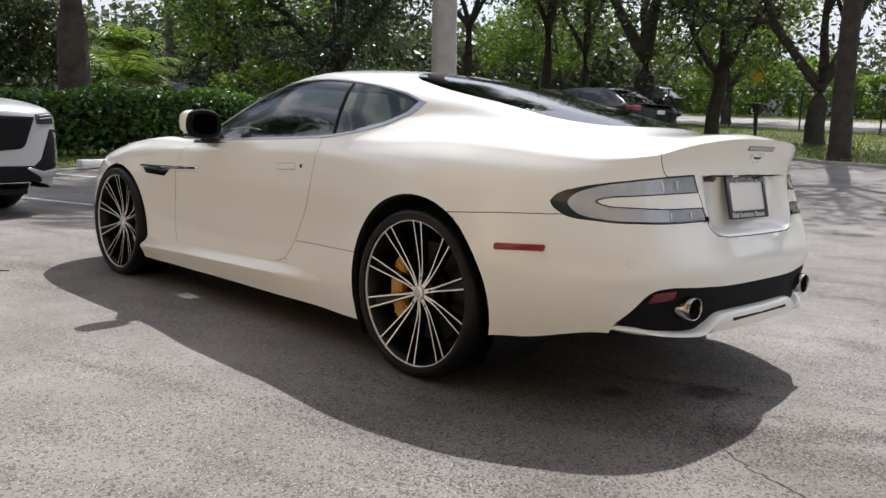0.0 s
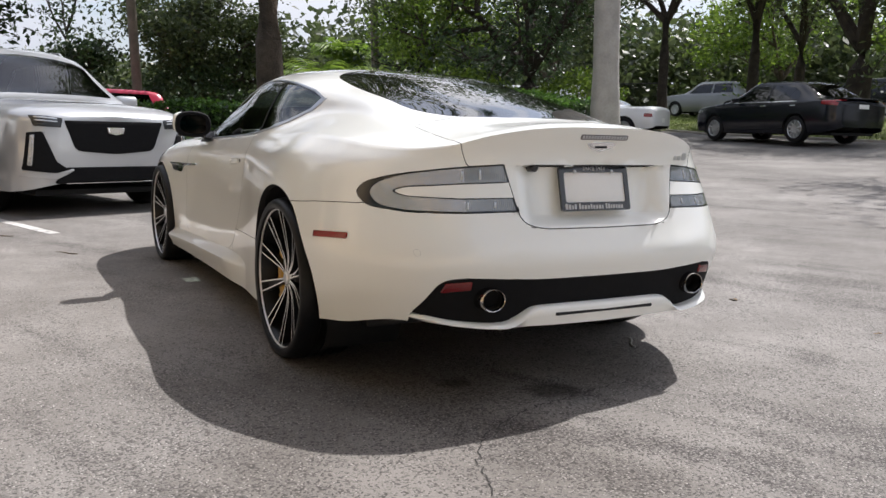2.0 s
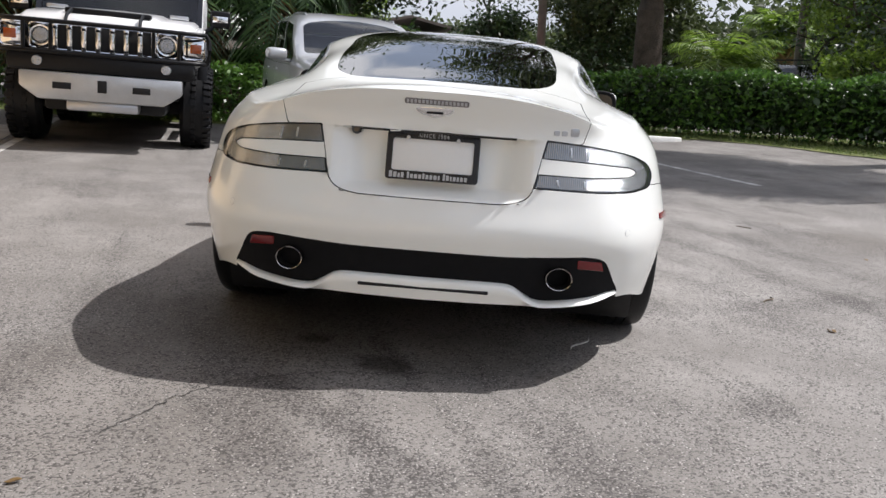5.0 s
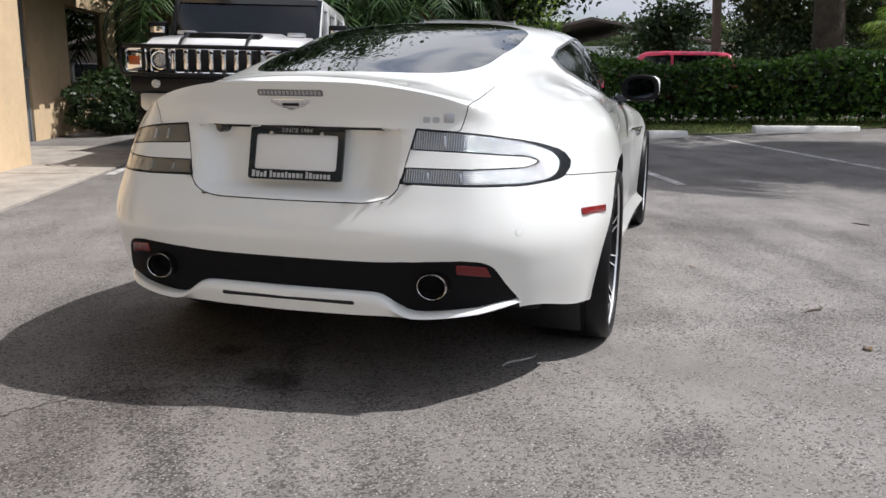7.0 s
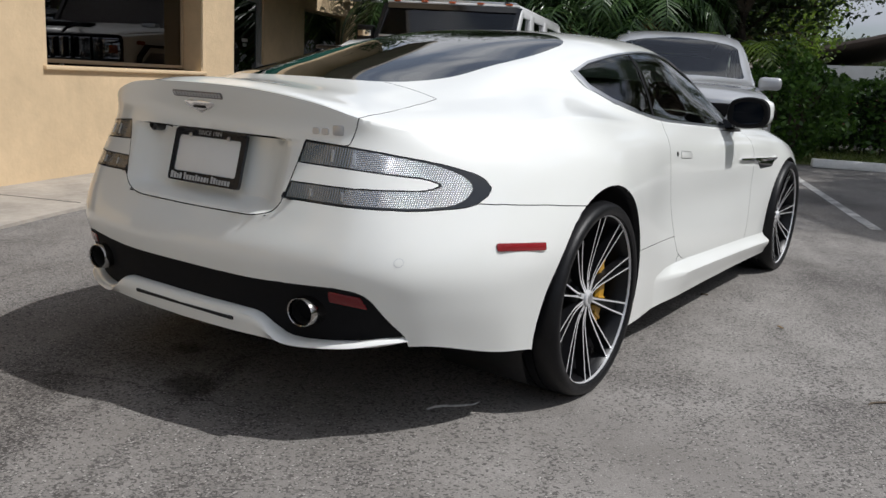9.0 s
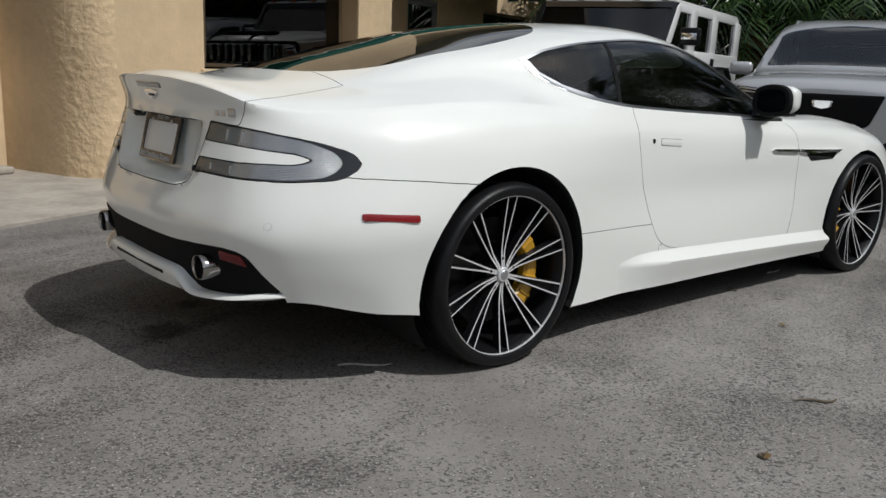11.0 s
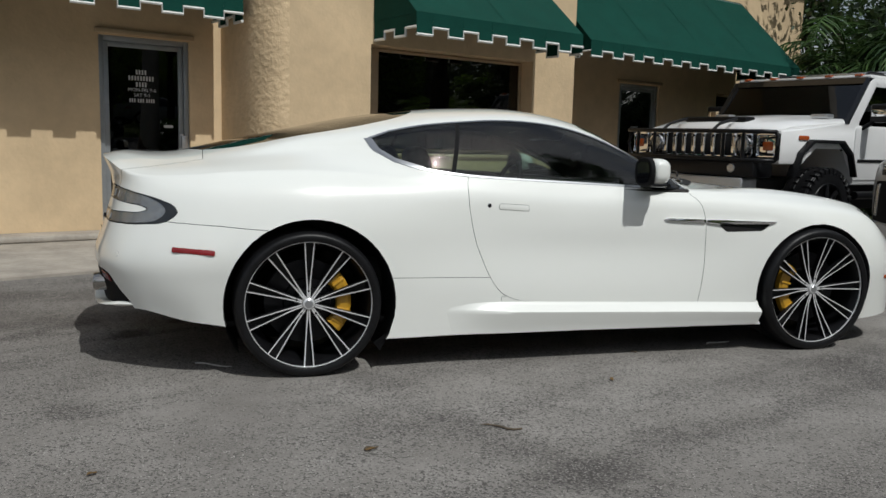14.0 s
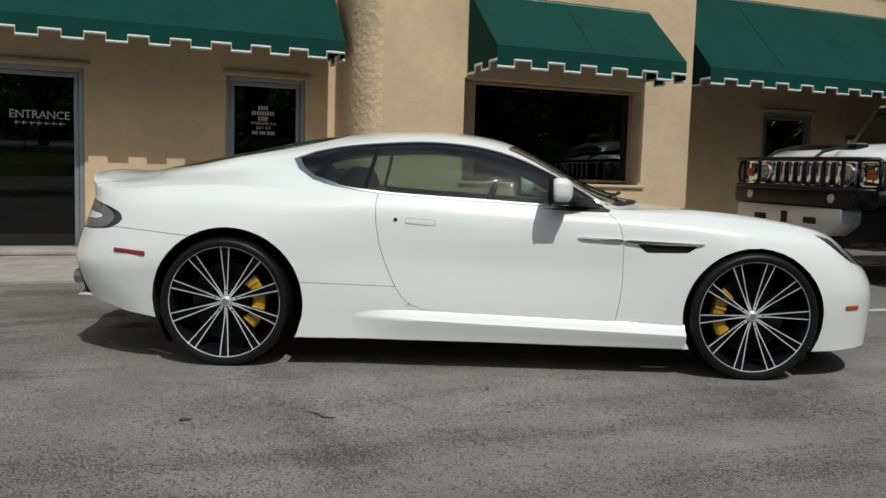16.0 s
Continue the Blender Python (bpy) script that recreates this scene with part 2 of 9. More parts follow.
def lens_mat(name, dark, light, cells=False):
    """Clear lamp glass over a bright reflector with fine upright flutes, or small cells."""
    m = mat(name, light, 0.16, 0.8, coat=1.0)
    nt = m.node_tree
    b = nt.nodes["Principled BSDF"]
    co = nt.nodes.new("ShaderNodeTexCoord")
    src = None
    for axis, scale in (("Y", 74.0), ("Z", 66.0)) if cells else (("Y", 44.0),):
        wv = nt.nodes.new("ShaderNodeTexWave")
        wv.bands_direction = axis
        wv.inputs["Scale"].default_value, wv.inputs["Distortion"].default_value, wv.inputs["Detail"].default_value = scale, 0.25, 1.0
        nt.links.new(co.outputs["Object"], wv.inputs["Vector"])
        if src is None:
            src = wv.outputs["Fac"]
        else:
            mu = nt.nodes.new("ShaderNodeMath")
            mu.operation = "MULTIPLY"
            nt.links.new(src, mu.inputs[0])
            nt.links.new(wv.outputs["Fac"], mu.inputs[1])
            src = mu.outputs[0]
    rp = nt.nodes.new("ShaderNodeValToRGB")
    rp.color_ramp.elements[0].position, rp.color_ramp.elements[1].position = 0.15, 0.75
    rp.color_ramp.elements[0].color, rp.color_ramp.elements[1].color = (*dark, 1), (*light, 1)
    nt.links.new(src, rp.inputs["Fac"])
    nt.links.new(rp.outputs["Color"], b.inputs["Base Color"])
    bp = nt.nodes.new("ShaderNodeBump")
    bp.inputs["Strength"].default_value, bp.inputs["Distance"].default_value = 0.8, 0.0012
    nt.links.new(src, bp.inputs["Height"])
    nt.links.new(bp.outputs["Normal"], b.inputs["Normal"])
    return m


M = {
    "paint": mat("pearl_white_paint", (0.85, 0.86, 0.825), 0.30, coat=1.0, var=0.012, scale=900.0, coat_rough=0.03),
    "paint_in": mat("shut_gap_black", (0.015, 0.015, 0.016), 0.8),
    "black_plastic": mat("black_grained_plastic", (0.012, 0.012, 0.013), 0.55, var=0.2, scale=30, bump=0.0004, bump_scale=700),
    "diffuser": mat("black_diffuser_plastic", (0.006, 0.006, 0.007), 0.75, spec=0.2, var=0.2, scale=30, bump=0.0004, bump_scale=700),
    "gloss_black": mat("gloss_black", (0.008, 0.008, 0.009), 0.12, coat=0.6),
    "rim_black": mat("wheel_black_paint", (0.006, 0.006, 0.007), 0.35, spec=0.35),
    "polish": mat("machined_aluminium", (0.92, 0.92, 0.93), 0.30, 0.55, bump=0.0002, bump_scale=500),
    "chrome": mat("chrome", (0.85, 0.85, 0.86), 0.07, 1.0),
    "satin": mat("satin_silver", (0.55, 0.56, 0.58), 0.35, 0.9),
    "rubber": mat("tyre_rubber", (0.007, 0.007, 0.008), 0.42, spec=0.32, var=0.35, scale=12, bump=0.0006, bump_scale=240),
    "disc": mat("brake_disc_iron", (0.030, 0.030, 0.033), 0.45, 1.0, var=0.2, scale=20),
    "yellow": mat("yellow_caliper_paint", (0.50, 0.27, 0.020), 0.35, coat=0.4, var=0.1, scale=20),
    "red_lens": mat("red_reflector", (0.24, 0.010, 0.013), 0.12, coat=0.8, bump=0.0015, bump_scale=260),
    "amber": mat("amber_lens", (0.40, 0.075, 0.012), 0.15, coat=0.8, bump=0.001, bump_scale=220),
    "car_glass": glass("tinted_car_glass", (0.50, 0.61, 0.55)),
    "rear_glass": glass("tinted_rear_glass", (0.07, 0.08, 0.085), ior=1.85),
    "dark_glass": glass("dark_tinted_glass", (0.07, 0.08, 0.085)),
    "leather": mat("dark_leather", (0.03, 0.028, 0.026), 0.5, var=0.2, scale=20),
    "white_plate": mat("white_plate", (0.82, 0.82, 0.80), 0.35, var=0.02),
    "letter": mat("white_lettering", (0.48, 0.48, 0.48), 0.5, var=0.02),
    "lens": lens_mat("clear_celled_lens", (0.30, 0.31, 0.32), (0.80, 0.82, 0.84), True),
    "lens_inner": lens_mat("grey_fluted_lens", (0.16, 0.165, 0.17), (0.34, 0.35, 0.36)),
    "lens_dark": mat("smoked_lens", (0.022, 0.024, 0.027), 0.12, coat=0.4),
}


# ---- ground ----
LOT = math.radians(20.7)
LU, LN = Vector((math.cos(LOT), math.sin(LOT), 0)), Vector((math.sin(LOT), -math.cos(LOT), 0))


def lot(a, d, z=0.0):
    """A place in the frame of the shop front: a along it, d out from it, and the height."""
    p = LU * a + LN * d
    return Vector((p.x, p.y, z))


def gz(x, y):
    """Height of the ground: level round the car, rising gently to the hedge and the road."""
    s = -y + 0.25 * (x - 3) - 4.0
    s = math.log1p(math.exp(min(s / 1.2, 40))) * 1.2
    q = LU.x * x + LU.y * y
    q = math.log1p(math.exp(min((q - 5) / 1.2, 40))) * 1.2
    return 0.06 * min(s, 60.0) + 0.006 * min(q, 12.0)


def grounded(x, y, up=0.0):
    return Vector((x, y, gz(x, y) + up))


UPRIGHT = Vector((-0.012, 0.045, 1.0)).normalized()


def asphalt_material(name, base, light, cracks=True, speck=1.0):
    m = bpy.data.materials.new(name)
    m.use_nodes = True
    nt = m.node_tree
    N, L = nt.nodes, nt.links
    b = N["Principled BSDF"]
    b.inputs["Roughness"].default_value = 0.88
    b.inputs["Specular IOR Level"].default_value = 0.14
    co = N.new("ShaderNodeTexCoord")

    def noise_tex(scale, detail, rough=0.55):
        n = N.new("ShaderNodeTexNoise")
        n.inputs["Scale"].default_value, n.inputs["Detail"].default_value, n.inputs["Roughness"].default_value = scale, detail, rough
        L.new(co.outputs["Object"], n.inputs["Vector"])
        return n.outputs["Fac"]

    def ramp(src, a, b_, ca, cb):
        r = N.new("ShaderNodeValToRGB")
        r.color_ramp.elements[0].position, r.color_ramp.elements[1].position = a, b_
        r.color_ramp.elements[0].color, r.color_ramp.elements[1].color = (*ca, 1), (*cb, 1)
        L.new(src, r.inputs["Fac"])
        return r.outputs["Color"]

    def mix(kind, fac, a, b_):
        x = N.new("ShaderNodeMix")
        x.data_type, x.blend_type = "RGBA", kind
        if isinstance(fac, float):
            x.inputs["Factor"].default_value = fac
        else:
            L.new(fac, x.inputs["Factor"])
        for key, v in (("A", a), ("B", b_)):
            if isinstance(v, tuple):
                x.inputs[key].default_value = (*v, 1)
            else:
                L.new(v, x.inputs[key])
        return x.outputs["Result"]

    # a thin tan skin of dust and fines over the stones
    big = ramp(noise_tex(0.35, 6), 0.35, 0.68, base, light)
    col = mix("MULTIPLY", 1.0, big, ramp(noise_tex(1.7, 9, 0.66), 0.36, 0.64, (0.80, 0.79, 0.78), (1.12, 1.12, 1.12)))
    col = mix("MULTIPLY", 1.0, col, ramp(noise_tex(240, 3, 0.6), 0.3, 0.7, (0.80, 0.80, 0.80), (1.18, 1.18, 1.18)))
    # single stones in a dark binder
    vor = N.new("ShaderNodeTexVoronoi")
    vor.inputs["Scale"].default_value = 132
    L.new(co.outputs["Object"], vor.inputs["Vector"])
    tone = N.new("ShaderNodeSeparateColor")
    L.new(vor.outputs["Color"], tone.inputs["Color"])
    stone = ramp(tone.outputs["Red"], 0.25, 1.0, tuple(c * 0.50 for c in base), tuple(min(c * 1.58, 1) for c in light))
    gap = ramp(vor.outputs["Distance"], 0.36, 0.62, (0, 0, 0), (1, 1, 1))
    stones = mix("MIX", gap, stone, tuple(c * 0.48 for c in base))
    # where the skin is worn off: long smears along the lot, and loose blotches
    mp = N.new("ShaderNodeMapping")
    mp.vector_type = "TEXTURE"
    mp.inputs["Rotation"].default_value, mp.inputs["Scale"].default_value = (0, 0, LOT + 0.03), (2.1, 0.42, 1)
    L.new(co.outputs["Object"], mp.inputs["Vector"])
    sn = N.new("ShaderNodeTexNoise")
    sn.inputs["Scale"].default_value, sn.inputs["Detail"].default_value, sn.inputs["Roughness"].default_value, sn.inputs["Distortion"].default_value = 0.85, 7, 0.6, 0.5
    L.new(mp.outputs["Vector"], sn.inputs["Vector"])

    def add(a, b_, op="ADD", k=None):
        x = N.new("ShaderNodeMath")
        x.operation = op
        for i, v in enumerate((a, b_, k)):
            if v is None:
                continue
            if isinstance(v, (int, float)):
                x.inputs[i].default_value = v
            else:
                L.new(v, x.inputs[i])
        return x.outputs[0]

    wear = add(add(sn.outputs["Fac"], 0.62, "MULTIPLY"), add(noise_tex(1.3, 7, 0.62), 0.38, "MULTIPLY"))
    if cracks:
        sep = N.new("ShaderNodeSeparateXYZ")
        L.new(co.outputs["Object"], sep.inputs["Vector"])
        zone = N.new("ShaderNodeMapRange")
        zone.inputs["From Min"].default_value, zone.inputs["From Max"].default_value = 0.9, -0.8
        zone.inputs["To Min"].default_value, zone.inputs["To Max"].default_value = 0.0, 0.045
        L.new(sep.outputs["X"], zone.inputs["Value"])
        wear = add(wear, zone.outputs["Result"])
        # bare tracks where tyres have scrubbed, each between two points
        wob = N.new("ShaderNodeVectorMath")
        wob.operation = "MULTIPLY_ADD"
        wob.inputs[1].default_value = (0.34, 0.34, 0)
        wn_ = N.new("ShaderNodeTexNoise")
        wn_.inputs["Scale"].default_value, wn_.inputs["Detail"].default_value, wn_.inputs["Roughness"].default_value = 3.4, 6, 0.62
        L.new(co.outputs["Object"], wn_.inputs["Vector"])
        L.new(wn_.outputs["Color"], wob.inputs[0])
        L.new(co.outputs["Object"], wob.inputs[2])

        def vec(op, a, b_=None):
            x = N.new("ShaderNodeVectorMath")
            x.operation = op
            for i, v in enumerate((a, b_)):
                if isinstance(v, tuple):
                    x.inputs[i].default_value = v
                elif v is not None:
                    L.new(v, x.inputs[i])
            return x

        for x0, y0, x1, y1, width, much in ((-.50, -2.54, .70, -2.22, .10, .10), (.70, -2.25, 2.60, -1.53, .09, .10), (1.4, -2.62, 2.7, -2.24, .11, .09), (.21, -.98, .86, -2.50, .10, .07), (2.5, -1.0, 3.0, -1.7, .18, .09), (-1.9, -.38, -.6, .15, .06, .09), (-1.7, -.10, -1.1, .50, .06, .09), (-1.0, -1.16, -.5, -1.6, .08, .08), (-1.13, .2, -1.95, .0, .05, .07)):
            ux, uy = x1 - x0, y1 - y0
            rel = vec("SUBTRACT", wob.outputs["Vector"], (x0 + .17, y0 + .17, 0)).outputs["Vector"]
            along = add(vec("DOT_PRODUCT", rel, (ux, uy, 0)).outputs["Value"], ux * ux + uy * uy, "DIVIDE")
            lim = N.new("ShaderNodeClamp")
            L.new(along, lim.inputs["Value"])
            foot = vec("SCALE", (ux, uy, 0))
            L.new(lim.outputs["Result"], foot.inputs["Scale"])
            far = N.new("ShaderNodeMapRange")
            far.inputs["From Min"].default_value, far.inputs["From Max"].default_value = width * .35, width * 1.6
            far.inputs["To Min"].default_value, far.inputs["To Max"].default_value = much, 0.0
            L.new(vec("DISTANCE", rel, foot.outputs["Vector"]).outputs["Value"], far.inputs["Value"])
            wear = add(wear, far.outputs["Result"])
    picked = add(add(tone.outputs["Green"], -0.5, "ADD"), 0.42, "MULTIPLY")
    worn = ramp(add(wear, picked), 0.52, 0.64, (0, 0, 0), (1, 1, 1))
    col = mix("MIX", worn, col, stones)
    col = mix("MULTIPLY", 0.8, col, ramp(wear, 0.52, 0.66, (1.05, 1.05, 1.04), (0.74, 0.73, 0.73)))
    if cracks:
        # darker patches with ragged edges, and small oil spots
        for px, py, pr, dk in ((-1.5, 0.85, 0.95, 0.80), (-0.45, 0.75, 0.75, 0.70), (-0.85, 0.12, 0.13, 0.40), (-0.62, 0.42, 0.08, 0.45), (2.6, -3.4, 0.8, 0.80)):
            dz = N.new("ShaderNodeVectorMath")
            dz.operation = "MULTIPLY_ADD"
            dz.inputs[1].default_value = (pr * 1.1, pr * 1.1, 0)
            dn2 = N.new("ShaderNodeTexNoise")
            dn2.inputs["Scale"].default_value, dn2.inputs["Detail"].default_value = 1.1 / pr, 6
            L.new(co.outputs["Object"], dn2.inputs["Vector"])
            L.new(dn2.outputs["Color"], dz.inputs[0])
            L.new(co.outputs["Object"], dz.inputs[2])
            vm = N.new("ShaderNodeVectorMath")
            vm.operation = "DISTANCE"
            vm.inputs[1].default_value = (px + pr * .55, py + pr * .55, 0)
            L.new(dz.outputs["Vector"], vm.inputs[0])
            col = mix("MULTIPLY", 1.0, col, ramp(add(vm.outputs["Value"], pr, "DIVIDE"), 0.45, 1.0, (dk, dk * .98, dk * .96), (1, 1, 1)))
    L.new(col, b.inputs["Base Color"])
    bp = N.new("ShaderNodeBump")
    bp.inputs["Strength"].default_value, bp.inputs["Distance"].default_value = 0.7, 0.0026 * speck
    L.new(add(noise_tex(170, 4), 0.5, "MULTIPLY_ADD", add(vor.outputs["Distance"], -0.8, "MULTIPLY")), bp.inputs["Height"])
    L.new(bp.outputs["Normal"], b.inputs["Normal"])
    return m


M["asphalt"] = asphalt_material("old_asphalt", (0.186, 0.175, 0.165), (0.258, 0.244, 0.231))
M["concrete"] = mat("pale_concrete", (0.37, 0.335, 0.29), 0.85, var=0.22, scale=3.0, bump=0.003, bump_scale=120)
M["kerb_paint"] = mat("white_wheel_stop_paint", (0.72, 0.71, 0.68), 0.7, var=0.12, scale=6, bump=0.004, bump_scale=60)
M["line_paint"] = mat("worn_line_paint", (0.46, 0.45, 0.43), 0.8, var=0.62, scale=5, bump=0.001, bump_scale=200)
M["grass_soil"] = mat("lawn_soil", (0.10, 0.16, 0.032), 0.95, hue2=(0.19, 0.19, 0.07), var=0.4, scale=2.5, bump=0.02, bump_scale=30)

bm = bmesh.new()
xs = sorted(set([-400, -200, -100, -60] + [v * 1.0 for v in range(-24, 61)] + [80, 120, 200, 400]))
ys = sorted(set([-400, -200, -120, -80] + [v * 1.0 for v in range(-60, 21)] + [60, 120, 200, 400]))
grid = [[bm.verts.new((x, y, gz(x, y))) for y in ys] for x in xs]
for i in range(len(xs) - 1):
    for j in range(len(ys) - 1):
        bm.faces.new((grid[i][j], grid[i + 1][j], grid[i + 1][j + 1], grid[i][j + 1]))
struct("ground", bm, M["asphalt"], "old sun-bleached grey asphalt car park with worn stones", "ground")
# one wandering crack behind the place of the car
rng = random.Random(17)
bm = bmesh.new()
rows = []
for k, (x, y) in enumerate(smooth_poly([(-.88, -.25), (-.91, -.02), (-.96, .20), (-1.01, .38), (-1.15, .60), (-1.31, .72), (-1.45, .78), (-1.60, .83)], 11, False)):
    w = .0012 + .0024 * rng.random() * (1 if k < 45 else .6)
    x, y = x + rng.uniform(-.012, .012), y + rng.uniform(-.012, .012)
    rows.append([bm.verts.new((x - w * .6, y - w, gz(x, y) + .0022)), bm.verts.new((x + w * .6, y + w, gz(x, y) + .0022))])
for A, B in zip(rows, rows[1:]):
    bm.faces.new((A[0], B[0], B[1], A[1]))
struct("ground_crack", bm, mat("crack_dirt", (0.035, 0.032, 0.030), 0.95, var=0.3, scale=20), "thin wandering crack in the asphalt", "crack", smooth=False)


# ---- shop front, in the frame of its own wall ----
M["stucco"] = mat("cream_stucco", (0.64, 0.485, 0.305), 0.92, var=0.12, scale=1.1, bump=0.0035, bump_scale=26)
M["stucco_rough"] = mat("rough_trowelled_stucco", (0.64, 0.485, 0.305), 0.92, var=0.12, scale=1.5, bump=0.022, bump_scale=15)
M["canvas"] = mat("green_awning_canvas", (0.004, 0.050, 0.037), 0.85, spec=0.2, var=0.12, scale=2.5, bump=0.0015, bump_scale=300)
M["binding"] = mat("white_awning_binding", (0.75, 0.75, 0.73), 0.7, var=0.06, scale=8)
M["aluminium"] = mat("grey_door_frame", (0.33, 0.35, 0.37), 0.42, 0.5, var=0.08, scale=5)
M["shop_glass"] = glass("shop_glass", (0.10, 0.11, 0.115))
# the gloom of the unlit room is put into this near-black colour
M["dark_room"] = mat("unlit_shop_black", (0.03, 0.03, 0.032), 0.8, var=0.3, scale=2)
M["trim_paint"] = mat("tan_trim_paint", (0.42, 0.32, 0.21), 0.8, var=0.1, scale=3)
BM = Matrix.Translation((0, 0, 0)) @ Matrix(((LU.x, LN.x, 0, 0), (LU.y, LN.y, 0, 0), (0, 0, 1, 0), (0, 0, 0, 1)))
WALL_D, BLOCK_D, GLASS_D = -5.05, -3.85, -4.075
FLOOR_Z = -0.02


def bplace(ob):
    ob.matrix_world = BM
    return ob


def wall_with_holes(name, a0, a1, z0, z1, d0, d1, holes, material, label):
    """A wall slab between depths d0 (front) and d1 with rectangular openings through it."""
    As = sorted({a0, a1, *[h[0] for h in holes], *[h[1] for h in holes]})
    Zs = sorted({z0, z1, *[h[2] for h in holes], *[h[3] for h in holes]})
    bm = bmesh.new()
    solid = {}
    for i in range(len(As) - 1):
        for j in range(len(Zs) - 1):
            ca, cz = (As[i] + As[i + 1]) / 2, (Zs[j] + Zs[j + 1]) / 2
            solid[i, j] = not any(h[0] < ca < h[1] and h[2] < cz < h[3] for h in holes)
    V = {}

    def vert(a, d, z):
        key = (round(a, 4), round(d, 4), round(z, 4))
        if key not in V:
            V[key] = bm.verts.new((a, d, z))
        return V[key]

    for (i, j), s in solid.items():
        if not s:
            continue
        x0, x1, y0, y1 = As[i], As[i + 1], Zs[j], Zs[j + 1]
        bm.faces.new([vert(x0, d0, y0), vert(x1, d0, y0), vert(x1, d0, y1), vert(x0, d0, y1)])
        bm.faces.new([vert(x0, d1, y1), vert(x1, d1, y1), vert(x1, d1, y0), vert(x0, d1, y0)])
        for di, dj, e in ((-1, 0, ((x0, y1), (x0, y0))), (1, 0, ((x1, y0), (x1, y1))), (0, -1, ((x0, y0), (x1, y0))), (0, 1, ((x1, y1), (x0, y1)))):
            if not solid.get((i + di, j + dj), False):
                (p, q), (r, s_) = e
                bm.faces.new([vert(p, d0, q), vert(p, d1, q), vert(r, d1, s_), vert(r, d0, s_)])
    edges = [e for e in bm.edges if len(e.link_faces) == 2 and e.calc_face_angle(0) > 1.0]
    bmesh.ops.recalc_face_normals(bm, faces=bm.faces[:])
    bmesh.ops.bevel(bm, geom=edges, offset=0.018, segments=3, affect="EDGES", profile=0.5)
    return bplace(struct(name, bm, material, label, "wall"))


TOPZ = 5.9
wall_with_holes("wall_left", -14, 1.66, -0.3, TOPZ, WALL_D, WALL_D - 0.25, [(-2.42, -1.24, FLOOR_Z, 2.10), (0.31, 1.27, FLOOR_Z, 2.13)], M["stucco"], "cream stucco shop wall shaded by a long awning")
wall_with_holes("wall_right", 6.10, 13.6, -0.3, TOPZ, WALL_D, WALL_D - 0.25, [(8.36, 9.34, 0.0, 2.14), (10.95, 13.0, 0.55, 2.12)], M["stucco"], "cream stucco shop wall under a green awning")
wall_with_holes("wall_bay", 1.90, 6.08, -0.3, TOPZ, BLOCK_D, BLOCK_D - 0.28, [(2.89, 5.33, 0.96, 2.16)], M["stucco"], "cream stucco bay round a large shop window")
# rounded left edge and return walls of the bay
bm = bmesh.new()
prof = [(1.64, WALL_D), (1.64, WALL_D + .45)] + [(1.64 + .26 * (1 - math.cos(k * math.pi / 20)), BLOCK_D - .45 * (1 - math.sin(k * math.pi / 20))) for k in range(11)]
zs = [-.3 + k * (TOPZ + .3) / 24 for k in range(25)]
cols = [[bm.verts.new((a, d, z)) for z in zs] for a, d in prof]
for A, B in zip(cols, cols[1:]):
    for j in range(24):
        bm.faces.new((A[j], B[j], B[j + 1], A[j + 1]))
bplace(struct("wall_bay_corner", bm, M["stucco_rough"], "rounded corner of rough trowelled cream stucco", "wall", normals=False))
bm = bmesh.new()
box(bm, (5.83, WALL_D, -.3), (6.10, BLOCK_D - .285, TOPZ), .01)
bplace(struct("wall_bay_return", bm, M["stucco"], "side wall of the cream stucco bay", "wall"))
bm = bmesh.new()
box(bm, (-14, WALL_D - 6, TOPZ), (13.6, BLOCK_D + .12, TOPZ + .22), .02)
bplace(struct("roof", bm, M["concrete"], "flat roof edge over the stucco wall", "roof"))
bm = bmesh.new()
box(bm, (-14, WALL_D - 6, -.3), (13.6, WALL_D - 5.8, TOPZ), 0)
box(bm, (13.4, WALL_D - 5.8, -.3), (13.6, WALL_D - .25, TOPZ), 0)
bplace(struct("wall_back", bm, M["stucco"], "plain back and end wall of the shop", "wall"))
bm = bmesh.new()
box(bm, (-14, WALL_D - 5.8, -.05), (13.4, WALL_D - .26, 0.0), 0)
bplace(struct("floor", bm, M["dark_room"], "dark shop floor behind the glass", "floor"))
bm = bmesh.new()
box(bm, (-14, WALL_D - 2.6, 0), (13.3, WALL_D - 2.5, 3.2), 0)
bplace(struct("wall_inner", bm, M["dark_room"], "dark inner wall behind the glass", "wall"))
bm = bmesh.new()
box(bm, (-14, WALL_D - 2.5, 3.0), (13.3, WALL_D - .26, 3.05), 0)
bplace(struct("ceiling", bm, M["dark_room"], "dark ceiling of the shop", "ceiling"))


def window_frame(name, a0, a1, z0, z1, d, label, left=.035):
    win = bplace(tagged(new(name), label, "window", kind="structure"))
    for nm, lo, hi in (("frame_side", (a0, d - .03, z0), (a0 + left, d + .02, z1)), ("frame_side", (a1 - .035, d - .03, z0), (a1, d + .02, z1)),
                       ("frame_rail", (a0 + left + .001, d - .03, z1 - .035), (a1 - .036, d + .02, z1)), ("frame_rail", (a0 + left + .001, d - .03, z0), (a1 - .036, d + .02, z0 + .035))):
        bm = bmesh.new()
        box(bm, lo, hi, .004)
        part(nm, bm, M["trim_paint"], win)
    bm = bmesh.new()
    box(bm, (a0 + .03, d - .008, z0 + .03), (a1 - .03, d, z1 - .03))
    part("pane", bm, M["shop_glass"], win, "dark reflecting pane", smooth=False)
    return win


